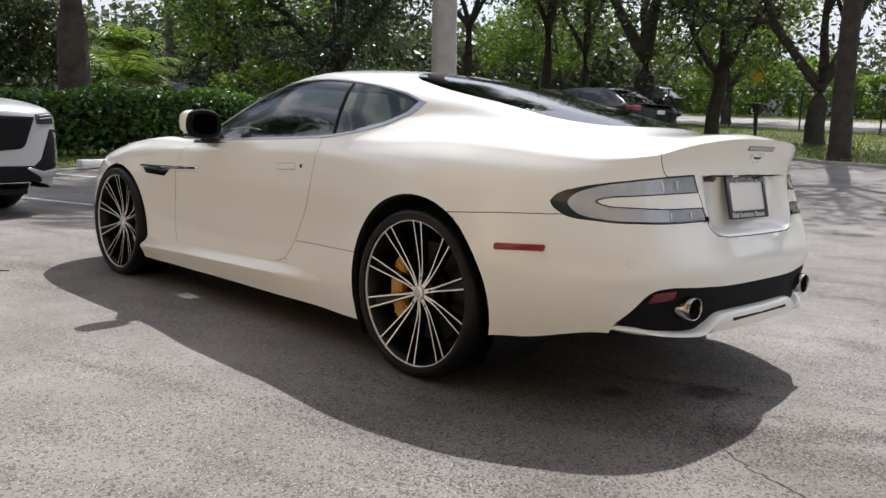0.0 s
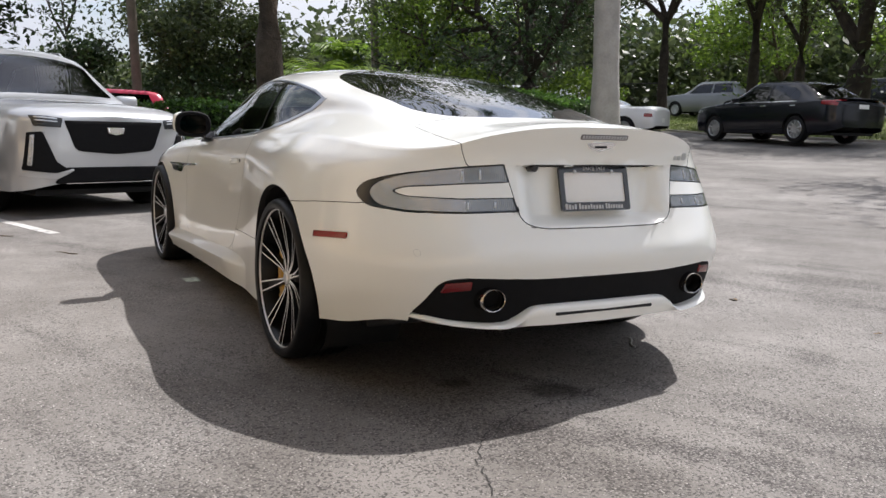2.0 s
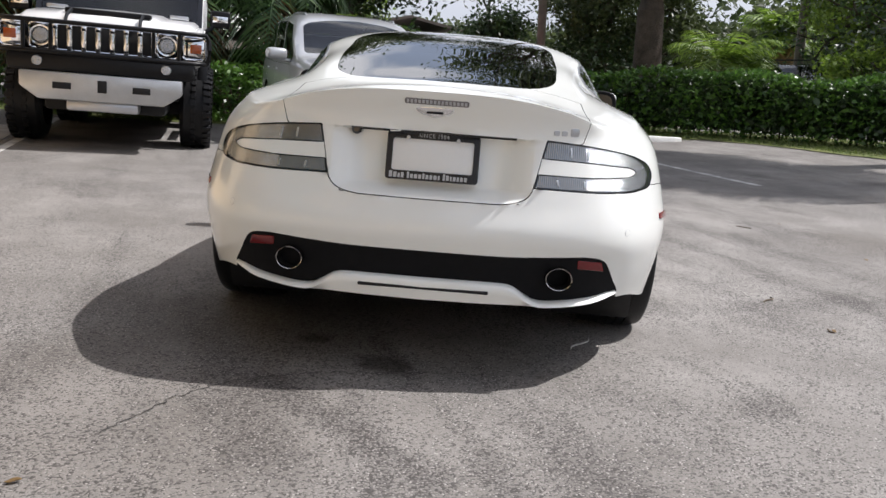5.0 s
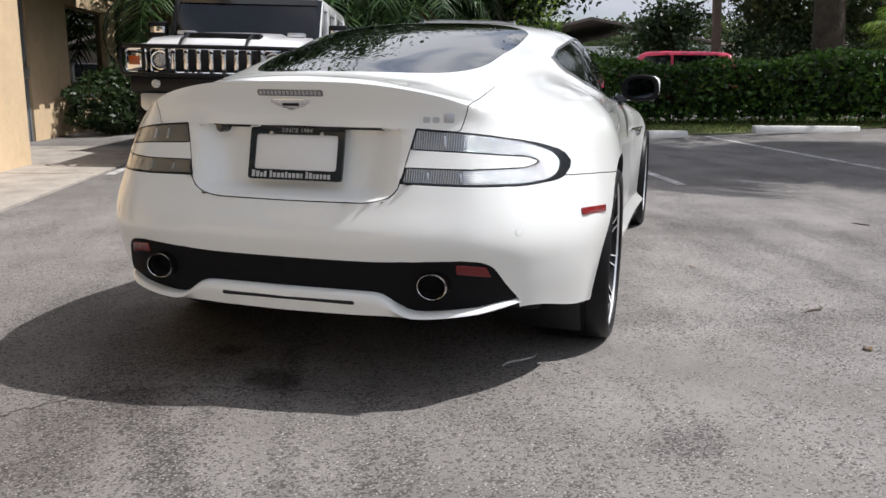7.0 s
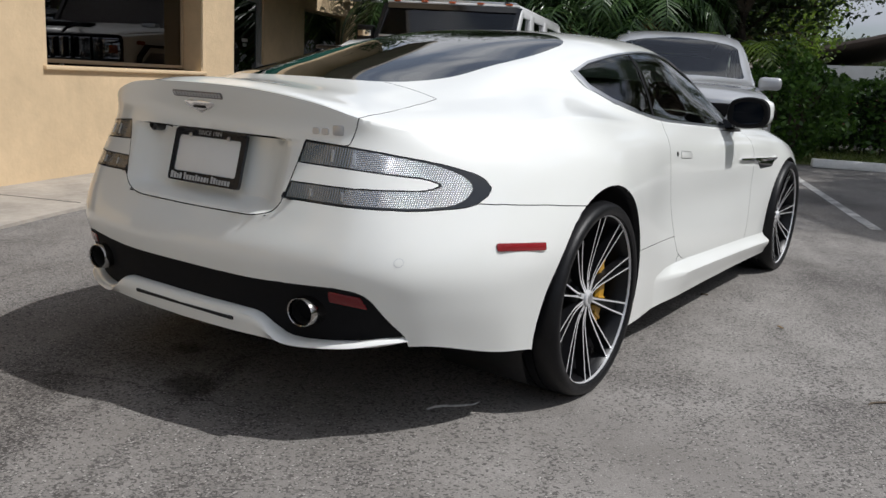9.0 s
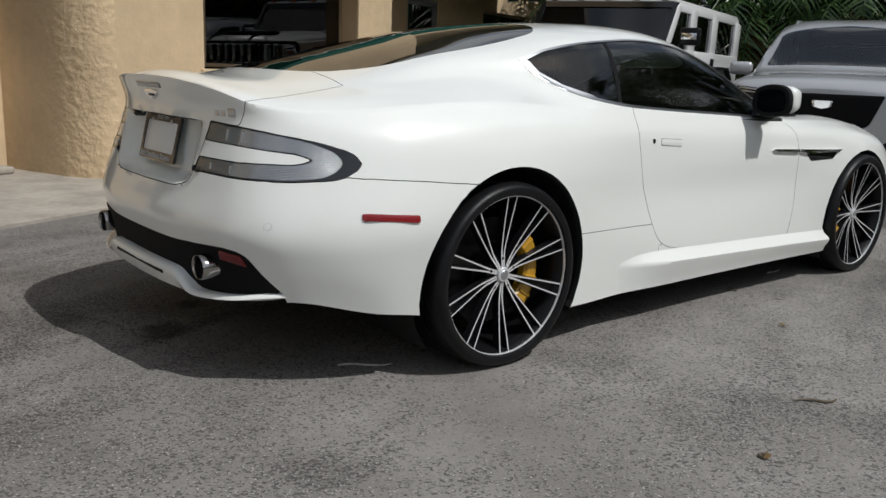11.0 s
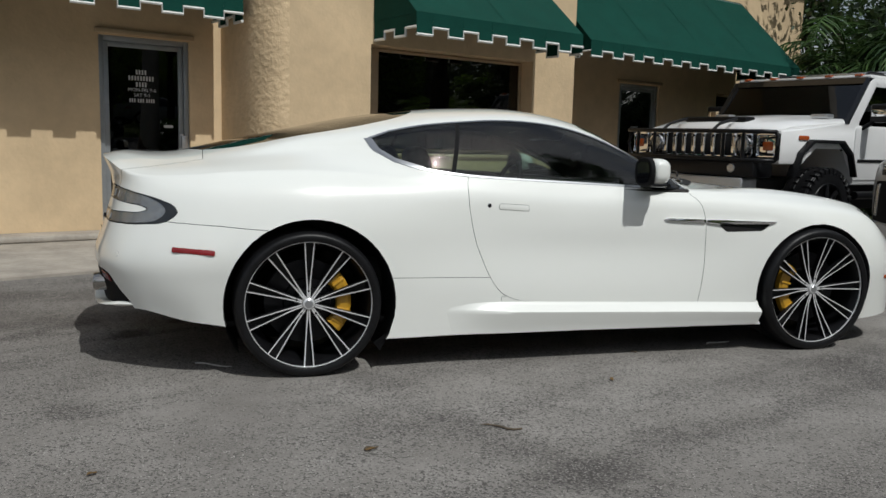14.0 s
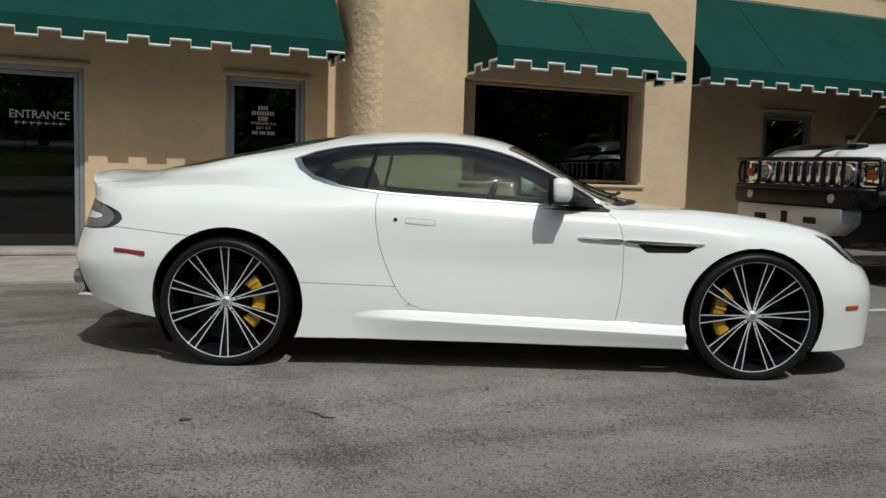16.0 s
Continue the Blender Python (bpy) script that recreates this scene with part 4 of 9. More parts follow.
def panel(bm, faces, gap=0.002, depth=0.014, mirror=False, both=False, own=False):
    """A panel of the skin as a bmesh of its own: shut gap round its edge and a folded flange."""
    out = bmesh.new()
    idx = {}
    for f in faces:
        for v in f.verts:
            if v not in idx:
                w = out.verts.new(v.co)
                idx[v] = w
        try:
            out.faces.new([idx[v] for v in f.verts])
        except ValueError:
            pass
    if both:
        geo = bmesh.ops.duplicate(out, geom=out.verts[:] + out.edges[:] + out.faces[:])
        nv = [g for g in geo["geom"] if isinstance(g, bmesh.types.BMVert)]
        nf = [g for g in geo["geom"] if isinstance(g, bmesh.types.BMFace)]
        for v in nv:
            v.co.y = -v.co.y
        bmesh.ops.reverse_faces(out, faces=nf)
        bmesh.ops.remove_doubles(out, verts=out.verts[:], dist=0.0006)
    elif mirror:
        for v in out.verts:
            v.co.y = -v.co.y
        bmesh.ops.reverse_faces(out, faces=out.faces[:])
    out.normal_update()
    n_out = len(out.faces)
    rim = [e for e in out.edges if len(e.link_faces) == 1]
    if gap and rim:
        move = {}
        for e in rim:
            f = e.link_faces[0]
            d = e.verts[1].co - e.verts[0].co
            if d.length < 3e-4:
                continue
            inn = (sheet_normal((e.verts[0].co + e.verts[1].co) / 2)[0] if own else f.normal).cross(d)
            if inn.dot(f.calc_center_median() - e.verts[0].co) < 0:
                inn = -inn
            for v in e.verts:
                move.setdefault(v, []).append(inn)
        for v, ds in move.items():
            s = Vector((0, 0, 0))
            for d in ds:
                s += d
            if s.length > 1e-4:
                v.co += s.normalized() * gap
        out.normal_update()
    if depth and rim:
        normals = {v: v.normal.copy() if not own or in_hollow(v.co) else sheet_normal(v.co)[0] for e in rim for v in e.verts}
        ext = bmesh.ops.extrude_edge_only(out, edges=rim)
        nv = [g for g in ext["geom"] if isinstance(g, bmesh.types.BMVert)]
        near = {tuple(round(c, 6) for c in v.co): n for v, n in normals.items()}
        for v in nv:
            v.co -= near.get(tuple(round(c, 6) for c in v.co), Vector((0, 0, 0))) * (min(depth, .008) if own and in_hollow(v.co) else depth)
    return out, n_out


def skin_part(name, bm, n_outer, material, label=""):
    """A panel of the coupe, shaded with the normals of the uncut skin."""
    bm.faces.ensure_lookup_table()
    bm.faces.index_update()
    bm.normal_update()
    cache, loops = {}, []
    for k, f in enumerate(bm.faces):
        f.smooth = True
        # folded flanges turn black: the shade inside the shut gaps, put into colour
        f.material_index = 0 if k < n_outer else 1
        c = f.calc_center_median()
        outer = k < n_outer
        nf = sheet_normal(c)[1] if outer else f.normal.copy()
        for v in f.verts:
            if not outer:
                loops.append(tuple(f.normal))
            elif in_hollow(v.co):
                n = v.normal if f.normal.dot(v.normal) > .80 or f.calc_area() < 2e-6 else f.normal
                loops.append(tuple(n))
            else:
                if v not in cache:
                    cache[v] = sheet_normal(v.co)[0]
                n = cache[v]
                loops.append(tuple(n if n.dot(nf) > .84 else nf))
    me = bpy.data.meshes.new(name)
    bm.to_mesh(me)
    bm.free()
    me.materials.append(material)
    me.materials.append(M["paint_in"])
    me.normals_split_custom_set(loops)
    ob = new(name, me)
    ob.parent = coupe
    if label:
        ob["label"] = label
    return ob


coupe = thing("coupe", "pearl white two-door sports coupe on black twin-spoke wheels", "car")

# outlines of openings and panels
WINDOW = smooth_poly([(.322, 1.086), (.352, 1.040), (.420, .993), (.540, .957), (.78, .926), (1.05, .910), (1.35, .897), (1.65, .883), (1.90, .871)], 3, False) + \
    smooth_poly([(1.965, .872), (1.90, .922), (1.775, .996), (1.617, 1.074), (1.461, 1.134), (1.307, 1.170), (1.153, 1.186), (1.00, 1.190), (.847, 1.182), (.602, 1.158), (.42, 1.122)], 3, False)
DOOR = smooth_poly([(.773, .918), (.764, .860), (.770, .750), (.803, .604), (.872, .444), (.935, .360), (1.02, .322), (1.15, .309), (1.33, .300), (1.77, .278), (2.005, .267)], 4, False) + \
    smooth_poly([(2.027, .285), (2.046, .40), (2.056, .523), (2.052, .700), (2.025, .801), (1.955, .868)], 4, False)
LAMP = round_poly([(.350, .690), (.385, .850), (.55, .838), (.70, .812), (.785, .780), (.815, .740), (.798, .696), (.72, .685), (.55, .684)], [.003, .004, .1, .06, .05, .04, .035, .06, .1], 5)
INSERT = round_poly([(.345, .737), (.345, .790), (.55, .781), (.695, .767), (.730, .751), (.705, .737), (.55, .733)], [0, 0, .06, .03, .02, .02, .06], 4)
DIFFUSER = round_poly([(-.02, .455), (.30, .455), (.56, .467), (.625, .455), (.655, .395), (.690, .335), (.60, .312), (.40, .298), (.30, .352), (-.02, .356)], [0, .1, .06, .05, .05, .01, .04, .06, .05, 0], 4)
BLADE = [(-.02, .356), (.30, .352), (.40, .298), (.60, .312), (.690, .335), (.70, .20), (-.02, .20)]
BOOT = round_poly([(-.05, .628), (.262, .630), (.340, .652), (.385, .845), (.510, .842), (.530, .905), (.535, 1.05), (-.05, 1.05)], [0, .06, .05, 0, .01, .02, 0, 0], 4)
REAR_GLASS = round_poly([(-.54, -.02), (-.52, .20), (-.44, .36), (-.27, .445), (.10, .478), (.50, .475), (.60, .36), (.625, -.02)], [0, .12, .12, .10, .3, .07, .15, 0], 5)
WINDSCREEN = round_poly([(1.55, -.02), (1.53, .30), (1.46, .545), (1.70, .61), (2.00, .672), (2.13, .50), (2.19, .25), (2.21, -.02)], [0, .1, .04, .3, .05, .2, .2, 0], 5)
HEADLAMP = round_poly([(3.08, .765), (3.16, .705), (3.28, .622), (3.475, .575), (3.42, .640), (3.27, .718)], [.01, .05, .08, .01, .08, .05], 4)
SEAM = [(-.95, .712), (-.72, .712), (-.60, .703), (-.40, .692), (-.10, .668)]
ARCH_R, ARCH_F = circle(.012, .335, .388, 56), circle(2.742, .325, .366, 56)

LAMP_IN = round_poly([(.358, .695), (.389, .845), (.55, .8335), (.695, .8085), (.762, .776), (.785, .742), (.772, .702), (.712, .6905), (.55, .6895)], [.004, .006, .1, .05, .04, .04, .03, .06, .1], 3)
INSERT_OUT = round_poly([(.34, .734), (.34, .793), (.55, .784), (.698, .770), (.736, .751), (.708, .734), (.55, .730)], [0, 0, .06, .03, .02, .02, .06], 3)

skin = coupe_half()
skin.normal_update()
smooth_tree = BVHTree.FromBMesh(skin)
skin.faces.ensure_lookup_table()
SHEET = [([v.co.copy() for v in f.verts], [v.normal.copy() for v in f.verts], f.normal.copy()) for f in skin.faces]


def seam_z(x):
    for (x0, z0), (x1, z1) in zip(SEAM, SEAM[1:]):
        if x <= x1:
            return z0 + (z1 - z0) * (x - x0) / (x1 - x0)
    return SEAM[-1][1]


def sheet_normal(p):
    """Smooth normal of the uncut skin at a point, and the flat one of the face there."""
    q = Vector((p.x, abs(p.y), p.z))
    loc, _, i, _ = smooth_tree.find_nearest(q)
    cs, ns, nf = SHEET[i]
    ws = poly_3d_calc(cs, loc)
    n = Vector((0, 0, 0))
    for w, m_ in zip(ws, ns):
        n += m_ * w
    n = n.normalized() if n.length > 1e-6 else nf.copy()
    if p.y < 0:
        return Vector((n.x, -n.y, n.z)), Vector((nf.x, -nf.y, nf.z))
    return n, nf


def in_hollow(p):
    """Round the number plate the skin is pressed in."""
    return p.x < -.78 and abs(p.y) < .375 and .625 < p.z < .852


rear_ok = lambda c, n: c.x < -.48 and n.x < -0.05
cut_outline(skin, WINDOW, "side", lambda c, n: .2 < c.x < 2.1 and c.y > .5 and c.z > .8)
cut_outline(skin, smooth_poly([(.700, .90), (.715, 1.0), (.735, 1.10), (.75, 1.21)], 4, False), "side", lambda c, n: .6 < c.x < .9 and c.y > .5 and c.z > .88, False)
cut_outline(skin, DOOR, "side", lambda c, n: .7 < c.x < 2.15 and c.y > .6 and c.z < .95)
cut_outline(skin, ARCH_R, "side", lambda c, n: c.y > .5 and c.z < .8)
cut_outline(skin, ARCH_F, "side", lambda c, n: c.y > .5 and c.z < .8)
cut_outline(skin, LAMP, "rear", rear_ok)
cut_outline(skin, INSERT, "rear", rear_ok)
cut_outline(skin, LAMP_IN, "rear", rear_ok)
cut_outline(skin, INSERT_OUT, "rear", rear_ok)
cut_outline(skin, [(.535, .69), (.520, .85)], "rear", rear_ok, False)
cut_outline(skin, DIFFUSER, "rear", rear_ok)
cut_outline(skin, BLADE, "rear", rear_ok)
cut_outline(skin, BOOT, "rear", lambda c, n: c.x < -.45 and n.x < .2)
cut_outline(skin, REAR_GLASS, "plan", lambda c, n: c.x < .75 and c.z > .95 and n.z > .2)
cut_outline(skin, WINDSCREEN, "plan", lambda c, n: 1.3 < c.x < 2.3 and c.z > .8 and n.z > .2)
cut_outline(skin, HEADLAMP, "side", lambda c, n: c.x > 3.0 and c.y > .35)
cut_outline(skin, SEAM, "side", lambda c, n: c.x < -.1 and c.y > .5, False)
cut_outline(skin, [(.390, .449), (.875, .436)], "side", lambda c, n: .3 < c.x < .95 and c.y > .5, False)
for zc in (.842, .849, .640, .655, .672):
    cut_outline(skin, [(-.02, zc), (.40, zc)], "rear", rear_ok, False)


def ease(a, b, q):
    t = min(max((q - a) / (b - a), 0.0), 1.0)
    return t * t * (3 - 2 * t)


# the hollow for the number plate, under the overhang of the boot lid
for v in skin.verts:
    if v.co.x < -.8 and v.co.y < .37 and .63 < v.co.z < .849:
        v.co.x += (0.066 - 0.10 * (v.co.z - .66)) * ease(.634, .668, v.co.z) * (1 - ease(.235, .355, v.co.y + (v.co.z - .75) * -.12)) * (1 - min(max((v.co.z - .842) / .007, 0.0), 1.0))
bmesh.ops.dissolve_degenerate(skin, dist=0.0006, edges=skin.edges[:])
skin.normal_update()

groups = {}
pillar = [(.700, .90), (.715, 1.0), (.735, 1.10), (.75, 1.21)]
for f in skin.faces:
    c, nr = f.calc_center_median(), f.normal
    s, r, p = (c.x, c.z), (c.y, c.z), (c.x, c.y)
    key = "body"
    if c.y > .5 and c.z < .8 and (math.hypot(c.x - .012, c.z - .335) < .388 or math.hypot(c.x - 2.742, c.z - .325) < .366):
        key = "void"
    elif .2 < c.x < 2.1 and c.y > .5 and c.z > .8 and inside(s, WINDOW):
        key = "quarter_window" if c.x < spline([(z, x) for x, z in pillar], c.z)[0] else "side_window"
    elif c.y > .6 and inside(s, DOOR):
        key = "door"
    elif rear_ok(c, nr) and inside(r, LAMP):
        key = "lamp_insert" if inside(r, INSERT) else ("tail_lens" if c.y > .535 - (c.z - .69) * .094 else "tail_lens_inner") if inside(r, LAMP_IN) and not inside(r, INSERT_OUT) else "tail_lamp"
    elif rear_ok(c, nr) and inside(r, DIFFUSER):
        key = "diffuser"
    elif rear_ok(c, nr) and inside(r, BLADE):
        key = "rear_blade"
    elif c.x < -.45 and inside(r, BOOT) and (nr.x < -.2 or c.z > .86) and c.z > .62 and not inside(p, REAR_GLASS) and c.x < -.45:
        key = "boot_lid"
    elif c.z > .95 and nr.z > .2 and inside(p, REAR_GLASS):
        key = "rear_window"
    elif c.z > .8 and nr.z > .2 and c.x > 1.3 and inside(p, WINDSCREEN):
        key = "windscreen"
    elif c.x > 3.0 and c.y > .35 and inside(s, HEADLAMP):
        key = "headlamp"
    elif c.x < .012 and c.z < seam_z(c.x):
        key = "rear_bumper"
    elif .2 < c.x < 1.0 and c.z < spline([(.390, .449), (.875, .436)], c.x)[0] and c.y > .6 and c.x < .95:
        key = "rear_sill_panel"
    groups.setdefault(key, []).append(f)

paint = M["paint"]
for key, material, both in (("body", paint, True), ("boot_lid", paint, True), ("rear_bumper", paint, True), ("diffuser", M["diffuser"], True), 
                            ("rear_window", M["rear_glass"], True), ("windscreen", M["car_glass"], True), ("door", paint, False), ("side_window", M["car_glass"], False), ("quarter_window", M["car_glass"], False),
                            ("tail_lamp", M["lens_dark"], False), ("tail_lens", M["lens"], False), ("tail_lens_inner", M["lens_inner"], False), ("lamp_insert", paint, False), ("headlamp", M["lens_dark"], False), ("rear_sill_panel", paint, False)):
    if key not in groups:
        continue
    is_glass = "window" in key or key in ("windscreen", "tail_lens", "tail_lens_inner")
    for mirror in ((False,) if both else (False, True)):
        pb, n_out = panel(skin, groups[key], 0.0 if is_glass else 0.0018 if key in ("boot_lid", "rear_bumper") else 0.0012, 0.004 if is_glass else 0.028, mirror, both, True)
        skin_part(key, pb, n_out, material)
skin_tree = BVHTree.FromBMesh(skin)
# black lining added behind the panels, so the shut gaps stay dark
inner, _ = panel(skin, [f for k in ("body", "boot_lid", "rear_bumper", "diffuser", "door", "tail_lamp", "lamp_insert", "headlamp", "rear_sill_panel") for f in groups.get(k, ()) if not (f.calc_center_median().x < -.85 and f.calc_center_median().z > .935) and not in_hollow(f.calc_center_median())], 0, 0, False, True)
for v in inner.verts:
    v.normal_update()
shift = [(v, v.normal.copy()) for v in inner.verts]
for v, n in shift:
    v.co -= n * 0.0185
part("inner_shell", inner, M["paint_in"], coupe, "black inner side of the bodywork", normals=False)
skin.free()


# ---- fittings of the coupe ----
def on_side(x, z, sign=1, off=0.0):
    """The point and normal of the coupe's flank at (x, z); sign 1 is its left side."""
    hitp, n, _, _ = skin_tree.ray_cast(Vector((x, 2.0, z)), Vector((0, -1, 0)))
    if hitp is None:
        hitp, n = Vector((x, .85, z)), Vector((0, 1, 0))
    p = hitp + n * off
    return Vector((p.x, p.y * sign, p.z)), Vector((n.x, n.y * sign, n.z))


def on_rear(y, z, off=0.0):
    hitp, n, _, _ = skin_tree.ray_cast(Vector((-2.5, abs(y), z)), Vector((1, 0, 0)))
    if hitp is None:
        hitp, n = Vector((-.9, abs(y), z)), Vector((-1, 0, 0))
    p = hitp + n * off
    s = -1 if y < 0 else 1
    return Vector((p.x, p.y * s, p.z)), Vector((n.x, n.y * s, n.z))


def shield(bm, poly, where, height, sink=0.004, rings=((1.0, 0.0), (1.0, 0.7), (0.9, 1.0))):
    """A small raised plate that follows the bodywork: rings of the outline, shrinking and rising."""
    n = len(poly)
    cx, cy = sum(p[0] for p in poly) / n, sum(p[1] for p in poly) / n
    loops = []
    for shrink, rise in rings:
        loop = []
        for a, b in poly:
            p, nr = where(cx + (a - cx) * shrink, cy + (b - cy) * shrink)
            loop.append(bm.verts.new(p + nr * (rise * height - (sink if rise == 0 else 0))))
        loops.append(loop)
    for A, B in zip(loops, loops[1:]):
        for i in range(n):
            bm.faces.new((A[i], A[(i + 1) % n], B[(i + 1) % n], B[i]))
    bm.faces.new(loops[-1])


def ribbon(bm, pts, w, h, closed=False):
    """A moulding of width w and height h along (point, normal, side) rows."""
    rows = []
    for p, n, s in pts:
        rows.append([bm.verts.new(p - n * 0.003), bm.verts.new(p + n * h), bm.verts.new(p + s * w + n * h), bm.verts.new(p + s * w - n * 0.003)])
    m = len(rows)
    for i in range(m if closed else m - 1):
        A, B = rows[i], rows[(i + 1) % m]
        for k in range(4):
            bm.faces.new((A[k], A[(k + 1) % 4], B[(k + 1) % 4], B[k]))


def outline_rows(poly, sign, grow):
    """Rows for a ribbon round an outline on the flank."""
    pts = [on_side(x, z, sign) for x, z in poly]
    n = len(pts)
    cen = Vector((0, 0, 0))
    for p, _ in pts:
        cen += p / n
    rows = []
    for i in range(n):
        p, nr = pts[i]
        d = (pts[(i + 1) % n][0] - pts[i - 1][0])
        s = nr.cross(d.normalized())
        if s.dot(p - cen) * grow < 0:
            s = -s
        rows.append((p, nr, s.normalized()))
    return rows


M["pipe_inside"] = mat("dark_pipe_steel", (0.030, 0.028, 0.026), 0.6, 0.6, var=0.3, scale=40)
M["pipe_steel"] = mat("polished_pipe_steel", (0.42, 0.40, 0.38), 0.14, 1.0, var=0.1, scale=30)
M["red_dark"] = mat("dark_red_reflector", (0.14, 0.006, 0.008), 0.25, coat=0.4, bump=0.001, bump_scale=260)
# mirror metal near black: its dim reflection is put into the colour
M["mirror_tint"] = mat("dark_mirror_glass", (0.045, 0.05, 0.06), 0.03, 1.0)
M["trim"] = mat("brushed_window_trim", (0.42, 0.43, 0.45), 0.28, 1.0)
for sign in (1, -1):
    bm = bmesh.new()
    ribbon(bm, outline_rows(WINDOW, sign, 1), 0.011, 0.004, True)
    part("window_trim", bm, M["trim"], coupe, "bright metal window surround")
    # thick tail of the trim
    bm = bmesh.new()
    shield(bm, [(.296, 1.090), (.330, 1.092), (.356, 1.046), (.430, .996), (.560, .958), (.555, .945), (.42, .978), (.335, 1.030)], lambda a, b: on_side(a, b, sign), 0.003)
    part("window_trim_tail", bm, M["trim"], coupe, "bright metal window surround")
    # pillar between door glass and quarter glass
    bm = bmesh.new()
    rows = []
    for x, z in smooth_poly([(.690, .935), (.712, 1.02), (.732, 1.10), (.745, 1.172)], 3, False):
        p, n = on_side(x, z, sign)
        rows.append((p, n, Vector((1, 0, 0))))
    ribbon(bm, rows, 0.022, 0.0015)
    part("window_pillar", bm, M["diffuser"], coupe, "black window pillar")
    # flush door handle and lock
    bm = bmesh.new()
    shield(bm, round_poly([(.918, .765), (.921, .792), (1.074, .783), (1.074, .756)], .012, 4), lambda a, b: on_side(a, b, sign), 0.0025, rings=((1, 0), (1, .8), (.97, 1)))
    part("door_handle", bm, paint, coupe, "flush white door handle")
    bm = bmesh.new()
    shield(bm, round_poly([(.9162, .7632), (.9192, .7938), (1.0758, .7848), (1.0758, .7542)], .0135, 4), lambda a, b: on_side(a, b, sign), 0.0008)
    part("handle_recess", bm, M["disc"], coupe, "thin grey gap round the handle")
    bm = bmesh.new()
    shield(bm, circle(.868, .783, .010, 14), lambda a, b: on_side(a, b, sign), 0.002)
    part("door_lock", bm, M["disc"], coupe, "dark metal lock")
    # side strake: bright blade across the door and vent behind the front wheel
    bm = bmesh.new()
    shield(bm, round_poly([(1.815, .716), (1.83, .722), (2.05, .716), (2.05, .698), (1.83, .710)], .005, 2), lambda a, b: on_side(a, b, sign), 0.012)
    part("door_strake", bm, M["chrome"], coupe, "chrome strake")
    bm = bmesh.new()
    shield(bm, round_poly([(2.056, .716), (2.30, .708), (2.472, .704), (2.435, .690), (2.13, .690), (2.056, .698)], .006, 2), lambda a, b: on_side(a, b, sign), 0.013)
    part("wing_strake", bm, M["chrome"], coupe, "chrome strake")
    bm = bmesh.new()
    shield(bm, round_poly([(2.125, .690), (2.435, .690), (2.385, .657), (2.175, .652)], .012, 3), lambda a, b: on_side(a, b, sign), 0.002)
    part("side_vent", bm, M["gloss_black"], coupe, "black vent behind the front wheel")
    # marker reflectors
    bm = bmesh.new()
    shield(bm, round_poly([(-.588, .574), (-.588, .597), (-.408, .587), (-.408, .563)], .008, 3), lambda a, b: on_side(a, b, sign), 0.007)
    part("side_marker", bm, M["red_lens"], coupe, "red side reflector")
    bm = bmesh.new()
    shield(bm, round_poly([(3.235, .378), (3.235, .400), (3.325, .400), (3.325, .378)], .008, 3), lambda a, b: on_side(a, b, sign), 0.006)
    part("front_side_marker", bm, M["amber"], coupe, "amber side reflector")
    # sill blade
    bm = bmesh.new()
    rows = []
    for k in range(45):
        x = .58 + k * .0411
        t = ease(.58, 1.02, x)
        zt = spline([(.5, .286), (.9, .278), (1.3, .266), (2.39, .236)], x)[0]
        row = []
        for z, off in ((zt + .045, -.004), (zt + .022, -.004 + .014 * t), (zt + .004, -.004 + .040 * t), (zt - .006, -.004 + .049 * t), (zt - .020, -.004 + .047 * t), ((zt + .14) / 2, -.004 + .032 * t), (.160, -.004 + .024 * t), (.150, -.03)):
            p, n = on_side(x, max(z, .165), sign)
            row.append(Vector((x, sign * (abs(p.y) + off), z)))
        rows.append(row)
    loops = [[bm.verts.new(q) for q in r] for r in rows]
    for A, B in zip(loops, loops[1:]):
        for k in range(7):
            bm.faces.new((A[k], A[k + 1], B[k + 1], B[k]))
    bm.faces.new(loops[-1])
    bm.faces.new(loops[0])
    part("sill", bm, paint, coupe, "flared white side sill", angle=50)
    # bars across the lens
    for y0, za, zb in ((.430, .702, .722), (.525, .698, .721), (.470, .797, .830), (.530, .795, .824)):
        bm = bmesh.new()
        shield(bm, [(sign * y0, za), (sign * (y0 - .004), zb), (sign * (y0 + .002), zb), (sign * (y0 + .006), za)], lambda a, b: on_rear(a, b), 0.002)
        part("lens_bar", bm, M["satin"], coupe, "thin bright bar in the lens")
    # rear reflector in the diffuser, tail pipe, parking sensors
    bm = bmesh.new()
    shield(bm, round_poly([(sign * .525, .425), (sign * .525, .456), (sign * .610, .448), (sign * .622, .414)], .006, 3), lambda a, b: on_rear(a, b), 0.004)
    part("rear_reflector", bm, M["red_dark"], coupe, "red reflector beside the tail pipe")
    for ys, zs in ((.697, .551), (.30, .560)):
        bm = bmesh.new()
        if ys > .5:
            shield(bm, [(sign * (ys + .009 * math.cos(k * .4488)), zs + .011 * math.sin(k * .4488)) for k in range(14)], lambda a, b: on_rear(a, b), 0.0010, rings=((1, 0), (1, .95), (.96, 1)))
            part("parking_sensor", bm, paint, coupe, "white parking sensor")
            bm = bmesh.new()
            shield(bm, [(sign * (ys + .0100 * math.cos(k * .4488)), zs + .0120 * math.sin(k * .4488)) for k in range(14)], lambda a, b: on_rear(a, b), 0.0005)
            part("sensor_ring", bm, M["satin"], coupe, "grey sensor ring")
        else:
            bm.free()
    bm = bmesh.new()
    ring = []
    seg = 36
